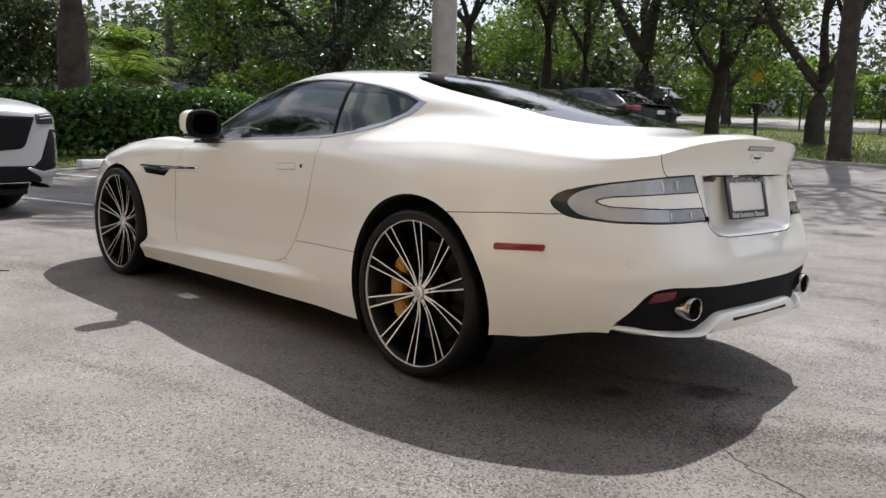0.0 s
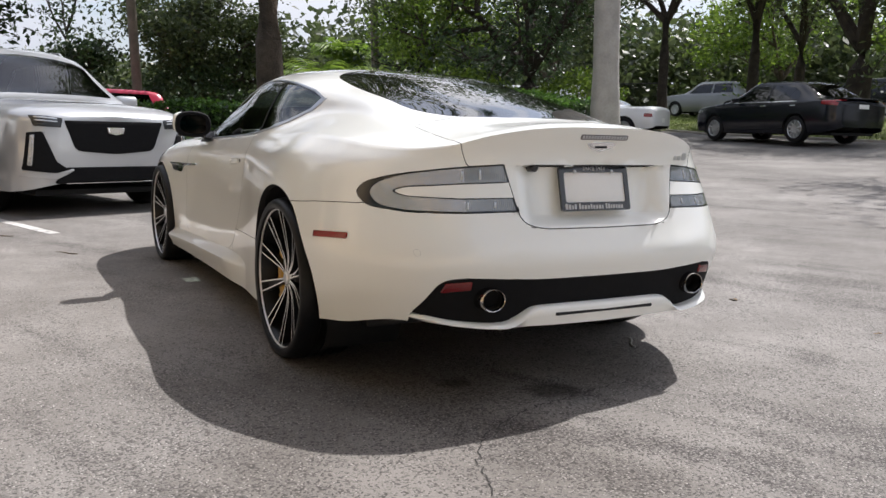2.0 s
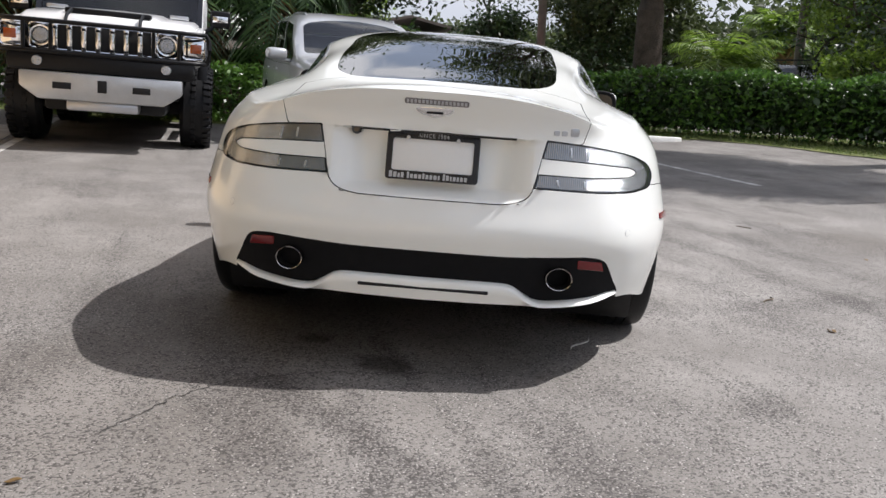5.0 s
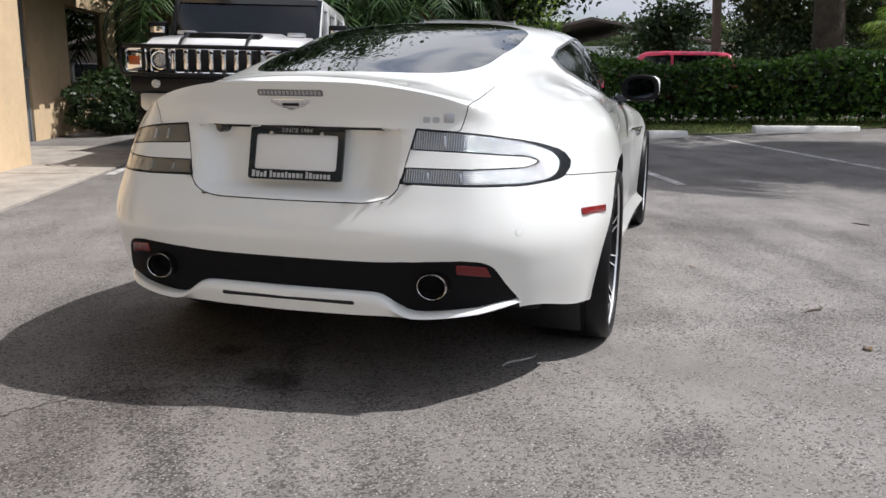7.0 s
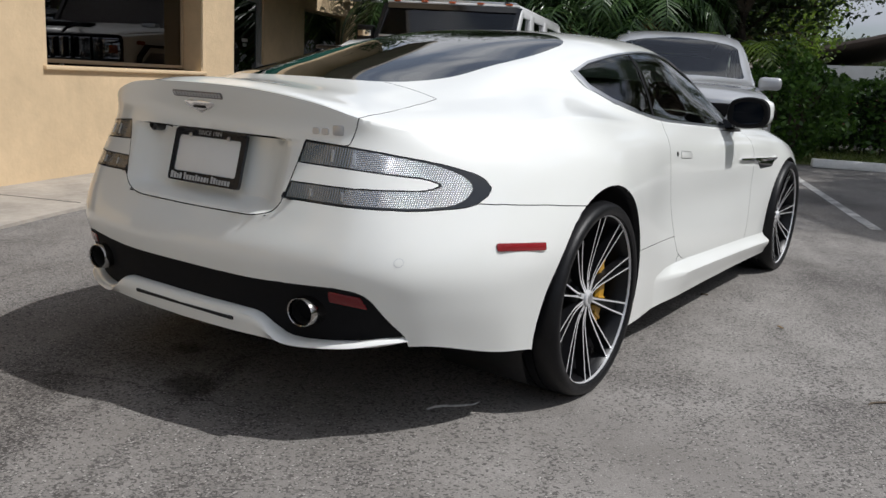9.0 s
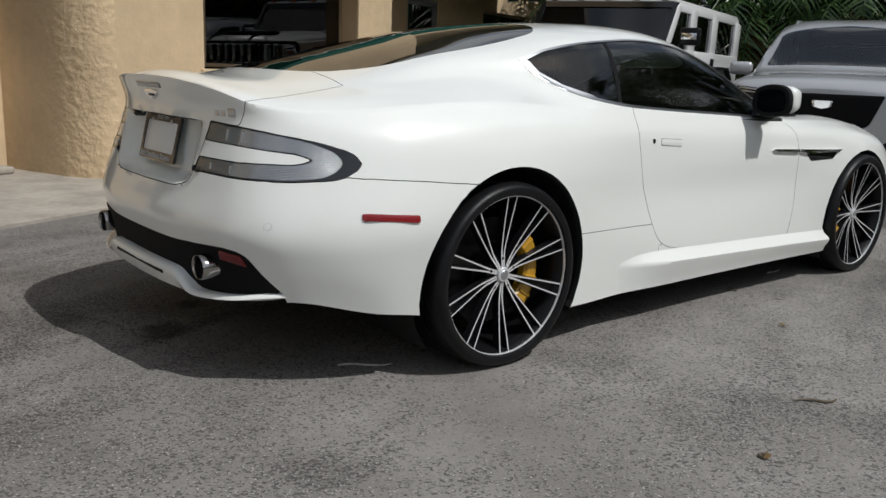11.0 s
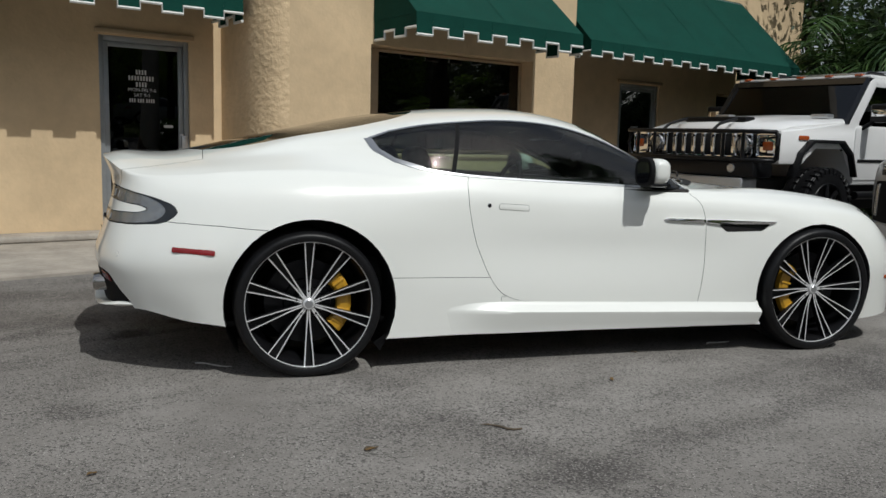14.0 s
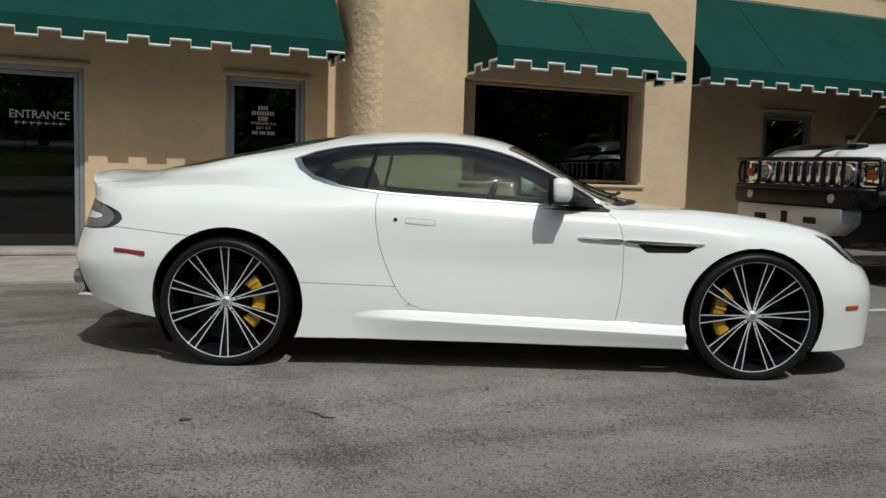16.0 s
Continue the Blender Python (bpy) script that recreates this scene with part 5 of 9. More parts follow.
    for r, h in [(.043, .14), (.043, -.016), (.0455, -.024), (.0485, -.026), (.0515, -.020), (.0525, -.004), (.0525, .14)]:
        ring.append([bm.verts.new((-.928 + h, sign * .462 + .93 * r * math.cos(2 * math.pi * k / seg), .392 + .80 * r * math.sin(2 * math.pi * k / seg))) for k in range(seg)])
    for A, B in zip(ring, ring[1:]):
        for k in range(seg):
            bm.faces.new((A[k], A[(k + 1) % seg], B[(k + 1) % seg], B[k]))
    pipe = part("tail_pipe", bm, M["pipe_steel"], coupe, "polished oval tail pipe")
    bm = bmesh.new()
    bmesh.ops.create_circle(bm, cap_ends=True, segments=28, radius=.0425, matrix=Matrix.Translation((-.868, sign * .462, .392)) @ Matrix.Rotation(math.pi / 2, 4, "Y") @ Matrix.Diagonal((.80, .93, 1, 1)))
    part("pipe_bore", bm, M["paint_in"], pipe, "sooty black bore")
    # inner wall of the pipe, in a darker steel than the outside
    bm = bmesh.new()
    liner = []
    for h, r in ((-.942, .0424), (-.90, .0415), (-.868, .0415)):
        liner.append([bm.verts.new((h, sign * .462 + .93 * r * math.cos(2 * math.pi * k / seg), .392 + .80 * r * math.sin(2 * math.pi * k / seg))) for k in range(seg)])
    for A, B in zip(liner, liner[1:]):
        for k in range(seg):
            bm.faces.new((A[k], B[k], B[(k + 1) % seg], A[(k + 1) % seg]))
    part("pipe_liner", bm, M["pipe_inside"], pipe, "sooty grey inner wall", normals=False)
    # door mirror
    mz = lambda p: Vector((p[0], sign * p[1], p[2]))
    bm = bmesh.new()
    rows = []
    for k, (y, sc) in enumerate(((.815, .62), (.835, .84), (.87, .97), (.91, 1.0), (.95, .97), (.985, .86), (1.008, .62), (1.014, .35))):
        loop = []
        for j in range(24):
            a = 2 * math.pi * j / 24
            ca, sa = math.cos(a), math.sin(a)
            ex = math.copysign(abs(ca) ** .75, ca) * .050 * sc
            ez = math.copysign(abs(sa) ** .75, sa) * .066 * sc
            loop.append(bm.verts.new(mz((1.706 + ex + (.02 if ca > 0 else 0) * abs(ca) * sc - .10 * (y - .9), y, .958 + ez + .1 * (y - .9) * (1 if sa > 0 else .1)))))
        rows.append(loop)
    for A, B in zip(rows, rows[1:]):
        for j in range(24):
            bm.faces.new((A[j], A[(j + 1) % 24], B[(j + 1) % 24], B[j]))
    bm.faces.new(rows[0])
    bm.faces.new(rows[-1])
    mirror_ob = part("door_mirror", bm, paint, coupe, "white door mirror on a black stalk", angle=60)
    bm = bmesh.new()
    loop = smooth_poly([(.822, .925), (.83, .995), (.90, 1.018), (.975, 1.005), (.996, .95), (.975, .905), (.88, .893)], 4)
    n0 = [bm.verts.new(mz((1.660 - .10 * (y - .9), .908 + (y - .907) * 1.17, .956 + (z - .955) * 1.20))) for y, z in loop]
    n1 = [bm.verts.new(mz((1.650 - .10 * (y - .9), .908 + (y - .907) * 1.10, .956 + (z - .955) * 1.11))) for y, z in loop]
    n2 = [bm.verts.new(mz((1.668 - .10 * (y - .9), .908 + (y - .907) * 1.17, .956 + (z - .955) * 1.20))) for y, z in loop]
    for A, B in ((n2, n0), (n0, n1)):
        for j in range(len(A)):
            bm.faces.new((A[j], A[(j + 1) % len(A)], B[(j + 1) % len(A)], B[j]))
    bm.faces.new(n1)
    part("mirror_bezel", bm, M["diffuser"], mirror_ob, "black bezel")
    bm = bmesh.new()
    bm.faces.new([bm.verts.new(mz((1.6485 - .10 * (y - .9), .907 + (y - .907) * .88, .955 + (z - .955) * .86))) for y, z in loop])
    part("mirror_glass", bm, M["mirror_tint"], mirror_ob, "mirror glass")
    bm = bmesh.new()
    A = [bm.verts.new(mz(p)) for p in ((1.70, .79, .868), (1.965, .772, .862), (1.90, .752, .925), (1.74, .762, .915))]
    B = [bm.verts.new(mz(p)) for p in ((1.68, .86, .885), (1.80, .845, .880), (1.80, .845, .905), (1.70, .86, .915))]
    for j in range(4):
        bm.faces.new((A[j], A[(j + 1) % 4], B[(j + 1) % 4], B[j]))
    bm.faces.new(A)
    bm.faces.new(B)
    bmesh.ops.bevel(bm, geom=bm.edges[:], offset=.006, segments=2, affect="EDGES")
    part("mirror_foot", bm, M["gloss_black"], mirror_ob, "black mirror stalk")
    bm = bmesh.new()
    box(bm, (1.660, min(sign * .83, sign * .99), .886), (1.745, max(sign * .83, sign * .99), .904), .008)
    part("mirror_underside", bm, M["gloss_black"], mirror_ob, "black lower shell")
    # inside of the arches
    for ax, ar, az in ((.012, .394, .335), (2.742, .372, .325)):
        bm = bmesh.new()
        arc = [math.radians(a) for a in range(-36, 217, 6)]
        A = []
        B = []
        for a in arc:
            px, pz = ax + ar * math.cos(a), az + ar * math.sin(a)
            p, _ = on_side(px, max(pz, .18), sign)
            A.append(bm.verts.new((px, sign * (abs(p.y) - .012), pz)))
            B.append(bm.verts.new((ax + ar * math.cos(a), sign * .52, az + ar * math.sin(a))))
        for j in range(len(arc) - 1):
            bm.faces.new((A[j], A[j + 1], B[j + 1], B[j]))
        bm.faces.new(B)
        part("arch_liner", bm, M["black_plastic"], coupe, "black wheel-arch liner", normals=False)

# high brake light, wing badge, model badge as plain shapes, camera, number plate
bm = bmesh.new()
shield(bm, round_poly([(-.112, .942), (-.112, .960), (.102, .960), (.102, .942)], .006, 3), on_rear, 0.003)
brake = part("high_brake_light", bm, mat("brake_light_grey", (0.17, 0.16, 0.16), 0.25, coat=0.8), coupe, "smoked grey high brake light")
for k in range(16):
    y0 = -.1055 + k * .01285
    bm = bmesh.new()
    shield(bm, [(y0, .9455), (y0, .9565), (y0 + .0085, .9565), (y0 + .0085, .9455)], on_rear, 0.0042)
    part("light_cell", bm, M["satin"], brake)
bm = bmesh.new()
shield(bm, smooth_poly([(-.062, .930), (0, .934), (.062, .930), (.048, .914), (.022, .906), (0, .899), (-.022, .906), (-.048, .914)], 3), on_rear, 0.004)
part("badge", bm, M["chrome"], coupe, "small chrome badge")
bm = bmesh.new()
shield(bm, [(-.028, .913), (-.028, .921), (.028, .921), (.028, .913)], on_rear, 0.0055)
part("badge_bar", bm, M["disc"], coupe, "dark bar on the badge")
for k, (y0, w, h) in enumerate(((-.415, .020, .018), (-.442, .020, .018), (-.478, .030, .028))):
    bm = bmesh.new()
    shield(bm, round_poly([(y0 - w / 2, .868), (y0 - w / 2, .868 + h), (y0 + w / 2, .868 + h), (y0 + w / 2, .868)], .006, 3), on_rear, 0.003)
    part("model_badge", bm, M["satin"], coupe, "chrome badge bar")
bm = bmesh.new()
lathe(bm, [(.0, -.012), (.010, -.012), (.018, -.004), (.020, .03)], 20, "x", (-.868, .263, .842))
part("reversing_camera", bm, M["gloss_black"], coupe, "black reversing camera")
plate_m = Matrix.Translation((-.8795, 0, .765)) @ Matrix.Rotation(math.radians(13.5), 4, "Y") @ Matrix.Rotation(0, 4, "X")
plate_x = lambda p: plate_m @ Vector(p)
bm = bmesh.new()
box(bm, (-.002, -.150, -.070), (.004, .146, .070), .002, m=plate_m)
plate = part("number_plate", bm, M["white_plate"], coupe, "blank white plate")
bm = bmesh.new()
o = round_poly([(-.160, -.083), (-.160, .080), (.156, .080), (.156, -.083)], .012, 4)
i_ = round_poly([(-.140, -.052), (-.140, .058), (.136, .058), (.136, -.052)], .010, 4)
loops = []
for poly, d in ((o, .004), (o, -.006), (i_, -.006), (i_, .002)):
    loops.append([bm.verts.new(plate_x((d, a, b))) for a, b in poly])
for A, B in zip(loops, loops[1:]):
    for j in range(len(A)):
        bm.faces.new((A[j], A[(j + 1) % len(A)], B[(j + 1) % len(A)], B[j]))
part("plate_frame", bm, mat("black_plate_frame", (0.012, 0.014, 0.020), 0.25, coat=0.5), plate, "black dealer plate frame", angle=50)
face_m = plate_m @ Matrix.Translation((-.0066, 0, 0)) @ Matrix(((0, 0, -1, 0), (-1, 0, 0, 0), (0, 1, 0, 0), (0, 0, 0, 1)))
text_mesh("SINCE 1984", .019, face_m @ Matrix.Translation((0.002, .070, 0)), M["letter"], plate, depth=.0004, space=1.1, label="white lettering")
bm = bmesh.new()
random.seed(5)
yy = -.142
for word in (4, 9, 7):
    for k in range(word):
        w = random.choice((.0075, .0095, .011, .006))
        h = .021 if k == 0 else random.choice((.0145, .0145, .018))
        box(bm, (yy, -.077, -.0004), (yy + w, -.077 + h, .0006), m=face_m)
        yy += w + .0038
    yy += .007
part("frame_lettering", bm, M["letter"], plate, "row of white letter bars", smooth=False)
for y0 in (-.085, .085):
    bm = bmesh.new()
    lathe(bm, [(0, -.010), (.006, -.009), (.0075, -.004), (.0075, 0)], 12, "x", plate_x((0, y0, .062)))
    part("plate_screw", bm, M["satin"], plate, "small steel screw")
# lower blade: a curved white lip under the diffuser, with a slot
bm = bmesh.new()
rows = []
for k in range(-30, 31):
    y = .706 * k / 30
    q = abs(y)
    zt = spline([(0, .362), (.27, .361), (.31, .352), (.37, .312), (.42, .303), (.58, .315), (.65, .328), (.706, .334)], q)[0]
    zb = spline([(0, .284), (.25, .287), (.33, .288), (.40, .286), (.58, .297), (.65, .304), (.706, .318)], q)[0]
    x = spline([(0, -.982), (.25, -.976), (.45, -.945), (.60, -.882), (.672, -.806), (.706, -.752)], q)[0]
    rows.append([(x + .10, y, zt - .004), (x + .022, y, zt + .001), (x + .006, y, zt - .005), (x, y, zt - .014), (x + .003, y, (zt + zb) / 2), (x + .012, y, zb + .004), (x + .030, y, zb), (x + .12, y, zb + .012)])
loops = [[bm.verts.new(p) for p in r] for r in rows]
for A, B in zip(loops, loops[1:]):
    for j in range(7):
        bm.faces.new((A[j], A[j + 1], B[j + 1], B[j]))
bm.faces.new(loops[0])
bm.faces.new(loops[-1])
blade = part("rear_blade", bm, paint, coupe, "white lower lip under the diffuser", angle=50)
bm = bmesh.new()
box(bm, (-.985, -.226, .324), (-.965, .219, .337), .005)
for v in bm.verts:
    v.co.x += .045 * (abs(v.co.y) / .226) ** 2 * .10
part("blade_slot", bm, M["paint_in"], blade, "black slot")
# floor pan
bm = bmesh.new()
box(bm, (-.42, -.70, .20), (3.20, .70, .23), .01)
part("floor_pan", bm, M["black_plastic"], coupe, "black underside")
bm = bmesh.new()
box(bm, (-.80, -.52, .29), (-.40, .52, .44), .04)
part("silencer", bm, M["disc"], coupe, "dark exhaust silencer")
# wipers
for y0, y1 in ((.45, -.15), (-.10, -.62)):
    bm = bmesh.new()
    pts = []
    for k in range(9):
        y = y0 + (y1 - y0) * k / 8
        x = spline([(0, 2.16), (.3, 2.14), (.5, 2.09), (.7, 1.97)], abs(y))[0]
        z = spline(TOP, x)[8] if abs(y) < .2 else spline([(.2, .935), (.45, .935), (.7, .91)], abs(y))[0]
        pts.append((x, y, z + .014))
    tube(bm, pts, .007, 6)
    part("wiper", bm, M["black_plastic"], coupe, "black wiper")
# cowl vent between bonnet and windscreen
bm = bmesh.new()
A = []
for k in range(21):
    y = -.66 + k * .066
    x = spline([(0, 2.225), (.3, 2.20), (.5, 2.15), (.68, 2.02)], abs(y))[0]
    A.append((x, y))
rows = []
for x, y in A:
    hp, n, _, _ = skin_tree.ray_cast(Vector((x + .015, abs(y), 2)), Vector((0, 0, -1)))
    z = hp.z if hp else .88
    rows.append([bm.verts.new((x - .02, y, z + .010)), bm.verts.new((x + .035, y, z + .004))])
for P, Q in zip(rows, rows[1:]):
    bm.faces.new((P[0], P[1], Q[1], Q[0]))
part("cowl", bm, M["black_plastic"], coupe, "black cowl vent")

# interior
bm = bmesh.new()
box(bm, (1.42, -.68, .62), (1.98, .68, .865), .06, 3)
part("dashboard", bm, M["leather"], coupe, "dark leather dashboard")
bm = bmesh.new()
box(bm, (.0, -.14, .30), (1.5, .14, .62), .05, 3)
part("centre_console", bm, M["leather"], coupe, "dark leather console")


def seat(x, y, tall):
    bm = bmesh.new()
    box(bm, (x, y - .25, .34), (x + .52, y + .25, .50), .07, 3)
    part("seat_cushion", bm, M["leather"], coupe, "dark leather seat")
    bm = bmesh.new()
    lean = Matrix.Translation((x, y, .46)) @ Matrix.Rotation(math.radians(-24), 4, "Y")
    box(bm, (-.09, -.25, 0), (.07, .25, tall), .07, 3, m=lean)
    part("seat_back", bm, M["leather"], coupe, "dark leather seat")
    bm = bmesh.new()
    box(bm, (-.06, -.12, tall - .02), (.05, .12, tall + .13), .05, 3, m=lean)
    part("headrest", bm, M["leather"], coupe, "dark leather headrest")


for y in (.37, -.37):
    seat(.86, y, .52)
    seat(.18, y * .9, .36)
bm = bmesh.new()
ring = [Vector((1.40 + .06 * math.sin(a), .37 + .18 * math.cos(a), .80 + .17 * math.sin(a))) for a in [2 * math.pi * k / 28 for k in range(28)]]
tube(bm, ring, .016, 8, True)
part("steering_wheel", bm, M["leather"], coupe, "dark steering wheel")
bm = bmesh.new()
box(bm, (.30, -.62, .80), (.40, .62, .92), .03)
box(bm, (-.45, -.50, .90), (.20, .50, .95), .02)
part("parcel_shelf", bm, M["leather"], coupe, "dark parcel shelf")
for sign in (1, -1):
    bm = bmesh.new()
    box(bm, (.75, min(sign * .74, sign * .80), .35), (2.0, max(sign * .74, sign * .80), .87), .02)
    part("door_card", bm, M["leather"], coupe, "dark leather door lining")
# front grille and lower intake
bm = bmesh.new()
for k in range(6):
    box(bm, (3.46, -.36, .30 + k * .035), (3.60 - .004 * k, .36, .312 + k * .035), .004)
part("grille", bm, M["chrome"], coupe, "chrome slatted grille")


# ---- wheels ----
def wheel_meshes():
    parts = {}
    bm = bmesh.new()
    tread = []
    for k in range(5):
        h0, h1 = -.050 - k * .036, -.050 - k * .036 - .028
        tread += [(.3355, h0), (.3355, h1), (.329, h1 - .001), (.329, h1 - .007)]
    lathe(bm, [(.262, -.10), (.270, -.05), (.284, -.026), (.287, -.016), (.291, -.008), (.2915, -.004), (.295, -.0035), (.300, -.001), (.312, 0), (.322, -.005), (.329, -.016), (.3335, -.034)] + tread + [(.334, -.240), (.327, -.262), (.310, -.272), (.286, -.262), (.262, -.25)], 72, "y", close=True)
    parts["tyre"] = (bm, M["rubber"])
    bm = bmesh.new()
    lathe(bm, [(.2885, -.024), (.2885, -.016), (.2870, -.0125), (.2848, -.0130), (.2838, -.017), (.2835, -.024)], 72, "y")
    parts["rim_edge"] = (bm, M["polish"])
    bm = bmesh.new()
    lathe(bm, [(.2836, -.020), (.274, -.035), (.266, -.07), (.257, -.12), (.252, -.25)], 60, "y")
    parts["rim"] = (bm, M["rim_black"])
    bm = bmesh.new()
    lathe(bm, [(.0, -.150), (.195, -.150), (.195, -.125), (.11, -.125), (.105, -.10), (.0, -.10)], 48, "y")
    parts["brake_disc"] = (bm, M["disc"])
    bm = bmesh.new()
    lathe(bm, [(.0, -.039), (.021, -.040), (.026, -.043), (.029, -.051), (.029, -.075)], 40, "y")
    parts["hub"] = (bm, M["polish"])
    bm = bmesh.new()
    lathe(bm, [(.034, -.060), (.045, -.062), (.060, -.066), (.068, -.078), (.068, -.12)], 40, "y")
    parts["hub_seat"] = (bm, M["rim_black"])
    bm = bmesh.new()
    lathe(bm, [(.0, -.0365), (.016, -.0375), (.019, -.040)], 24, "y")
    parts["hub_cap"] = (bm, M["satin"])
    return parts


def spoke_mesh():
    """One twin spoke: two machined edges over a black web."""
    bm = bmesh.new()
    path = [(.030, .0042, -.050), (.058, .0048, -.053), (.082, .0062, -.054), (.105, .0080, -.052), (.15, .0116, -.045), (.21, .0162, -.034), (.2835, .0212, -.0195)]
    half = [.0038, .0038, .0034, .0029, .0027, .0027, .0029]
    for s in (1, -1):
        fr, bk = [], []
        for (r, o, h), w in zip(path, half):
            fr.append((bm.verts.new((s * o - w, h, r)), bm.verts.new((s * o + w, h, r))))
            bk.append((bm.verts.new((s * o - w - .002, h - .030, r)), bm.verts.new((s * o + w + .002, h - .030, r))))
        for i in range(len(path) - 1):
            f = bm.faces.new((fr[i][0], fr[i][1], fr[i + 1][1], fr[i + 1][0]))
            f.material_index = 1
            bm.faces.new((fr[i][0], fr[i + 1][0], bk[i + 1][0], bk[i][0]))
            bm.faces.new((fr[i][1], bk[i][1], bk[i + 1][1], fr[i + 1][1]))
    web = []
    for r, o, h in path:
        web.append((bm.verts.new((-o - .002, h - .024, r)), bm.verts.new((o + .002, h - .024, r))))
    for a, b in zip(web, web[1:]):
        bm.faces.new((a[0], a[1], b[1], b[0]))
    me = bpy.data.meshes.new("spoke")
    bm.normal_update()
    bm.to_mesh(me)
    bm.free()
    me.materials.append(M["rim_black"])
    me.materials.append(M["polish"])
    return me


def caliper_mesh(material):
    bm = bmesh.new()
    arc = [math.radians(a) for a in range(-44, 45, 4)]
    loops = []
    for a in arc:
        e = 1 - (abs(a) / math.radians(46)) ** 4 * .12
        c, s = math.cos(a), math.sin(a)
        loop = []
        for r, h in ((.130, -.105), (.135, -.080), (.148, -.070 + .004 * (1 - e)), (.182, -.068), (.198, -.076), (.202, -.105)):
            loop.append(bm.verts.new((r * e * c if r < .15 else r * c, h, (r * e if r < .15 else r) * s)))
        loops.append(loop)
    for A, B in zip(loops, loops[1:]):
        for k in range(5):
            bm.faces.new((A[k], A[k + 1], B[k + 1], B[k]))
    bm.faces.new(loops[0])
    bm.faces.new(loops[-1])
    for a in (-34, -12, 12, 34):
        box(bm, (.134, -.074, -.007), (.194, -.064, .007), .005, m=Matrix.Rotation(math.radians(-a), 4, "Y"))
    me = bpy.data.meshes.new("caliper")
    bmesh.ops.recalc_face_normals(bm, faces=bm.faces[:])
    bm.to_mesh(me)
    bm.free()
    me.materials.append(material)
    return me


WHEEL_SET = wheel_meshes()
wheel_data = {}
for key, (bm, material) in WHEEL_SET.items():
    ob = part(key, bm, material)
    wheel_data[key] = ob.data
    bpy.data.objects.remove(ob)
spoke_data, caliper_data = spoke_mesh(), caliper_mesh(M["yellow"])
bm = bmesh.new()
lathe(bm, [(0, -.052), (.005, -.052), (.0075, -.056), (.0075, -.075)], 8, "y")
lug = part("wheel_bolt", bm, M["disc"])
lug_data = lug.data
bpy.data.objects.remove(lug)
wheel_labels = {"tyre": "low black tyre", "rim_edge": "machined bright rim edge", "brake_disc": "grey iron brake disc", "hub": "bright hub", "hub_cap": "silver hub cap", "hub_seat": "black hub seat"}
for sign, cx, spin, cal in ((1, 0.0, -1, 0), (-1, 0.0, 0, 180), (1, 2.74, 2, 180), (-1, 2.74, -14.4, 0)):
    wheel = new("wheel", wheel_data["rim"])
    wheel.parent = coupe
    wheel["label"] = "black alloy wheel with ten machined twin spokes"
    wheel.matrix_local = pose(cx, sign * .931, .3355, 0, 0, 0 if sign > 0 else 180) @ Matrix.Rotation(math.radians(spin), 4, "Y")
    for key in ("tyre", "rim_edge", "brake_disc", "hub", "hub_seat", "hub_cap"):
        ob = new(key, wheel_data[key])
        ob.parent = wheel
        ob["label"] = wheel_labels[key]
    for k in range(10):
        ob = new("spoke", spoke_data)
        ob.parent = wheel
        ob.matrix_local = Matrix.Rotation(math.radians(36 * k), 4, "Y")
    for k in range(5):
        ob = new("wheel_bolt", lug_data)
        ob.parent = wheel
        a = math.radians(72 * k + 18)
        ob.matrix_local = Matrix.Translation((.057 * math.cos(a), 0, .057 * math.sin(a)))
    ob = new("caliper", caliper_data)
    ob.parent = wheel
    ob["label"] = "yellow brake caliper"
    ob.matrix_local = Matrix.Rotation(math.radians(cal - spin), 4, "Y")


# ---- other vehicles ----
M["white_paint"] = mat("white_truck_paint", (0.78, 0.78, 0.78), 0.3, coat=0.8, var=0.02, scale=300)
M["silver_paint"] = mat("pale_silver_paint", (0.48, 0.49, 0.505), 0.3, 0.4, coat=1.0, var=0.02, scale=500)
M["navy_paint"] = mat("midnight_blue_paint", (0.003, 0.004, 0.009), 0.22, coat=0.15, var=0.05, scale=300)
M["rim_grey"] = mat("dark_alloy", (0.12, 0.12, 0.125), 0.3, 0.8)
M["red_paint"] = mat("red_car_paint", (0.52, 0.03, 0.075), 0.3, coat=0.8, var=0.03, scale=200)
M["grey_paint"] = mat("grey_car_paint", (0.22, 0.23, 0.24), 0.3, 0.4, coat=0.8, var=0.03, scale=200)
M["alloy"] = mat("silver_alloy_wheel", (0.55, 0.56, 0.57), 0.3, 0.9, var=0.08, scale=10)
M["tan"] = mat("beige_panel_behind_screen", (0.45, 0.38, 0.27), 0.8, var=0.1, scale=4)


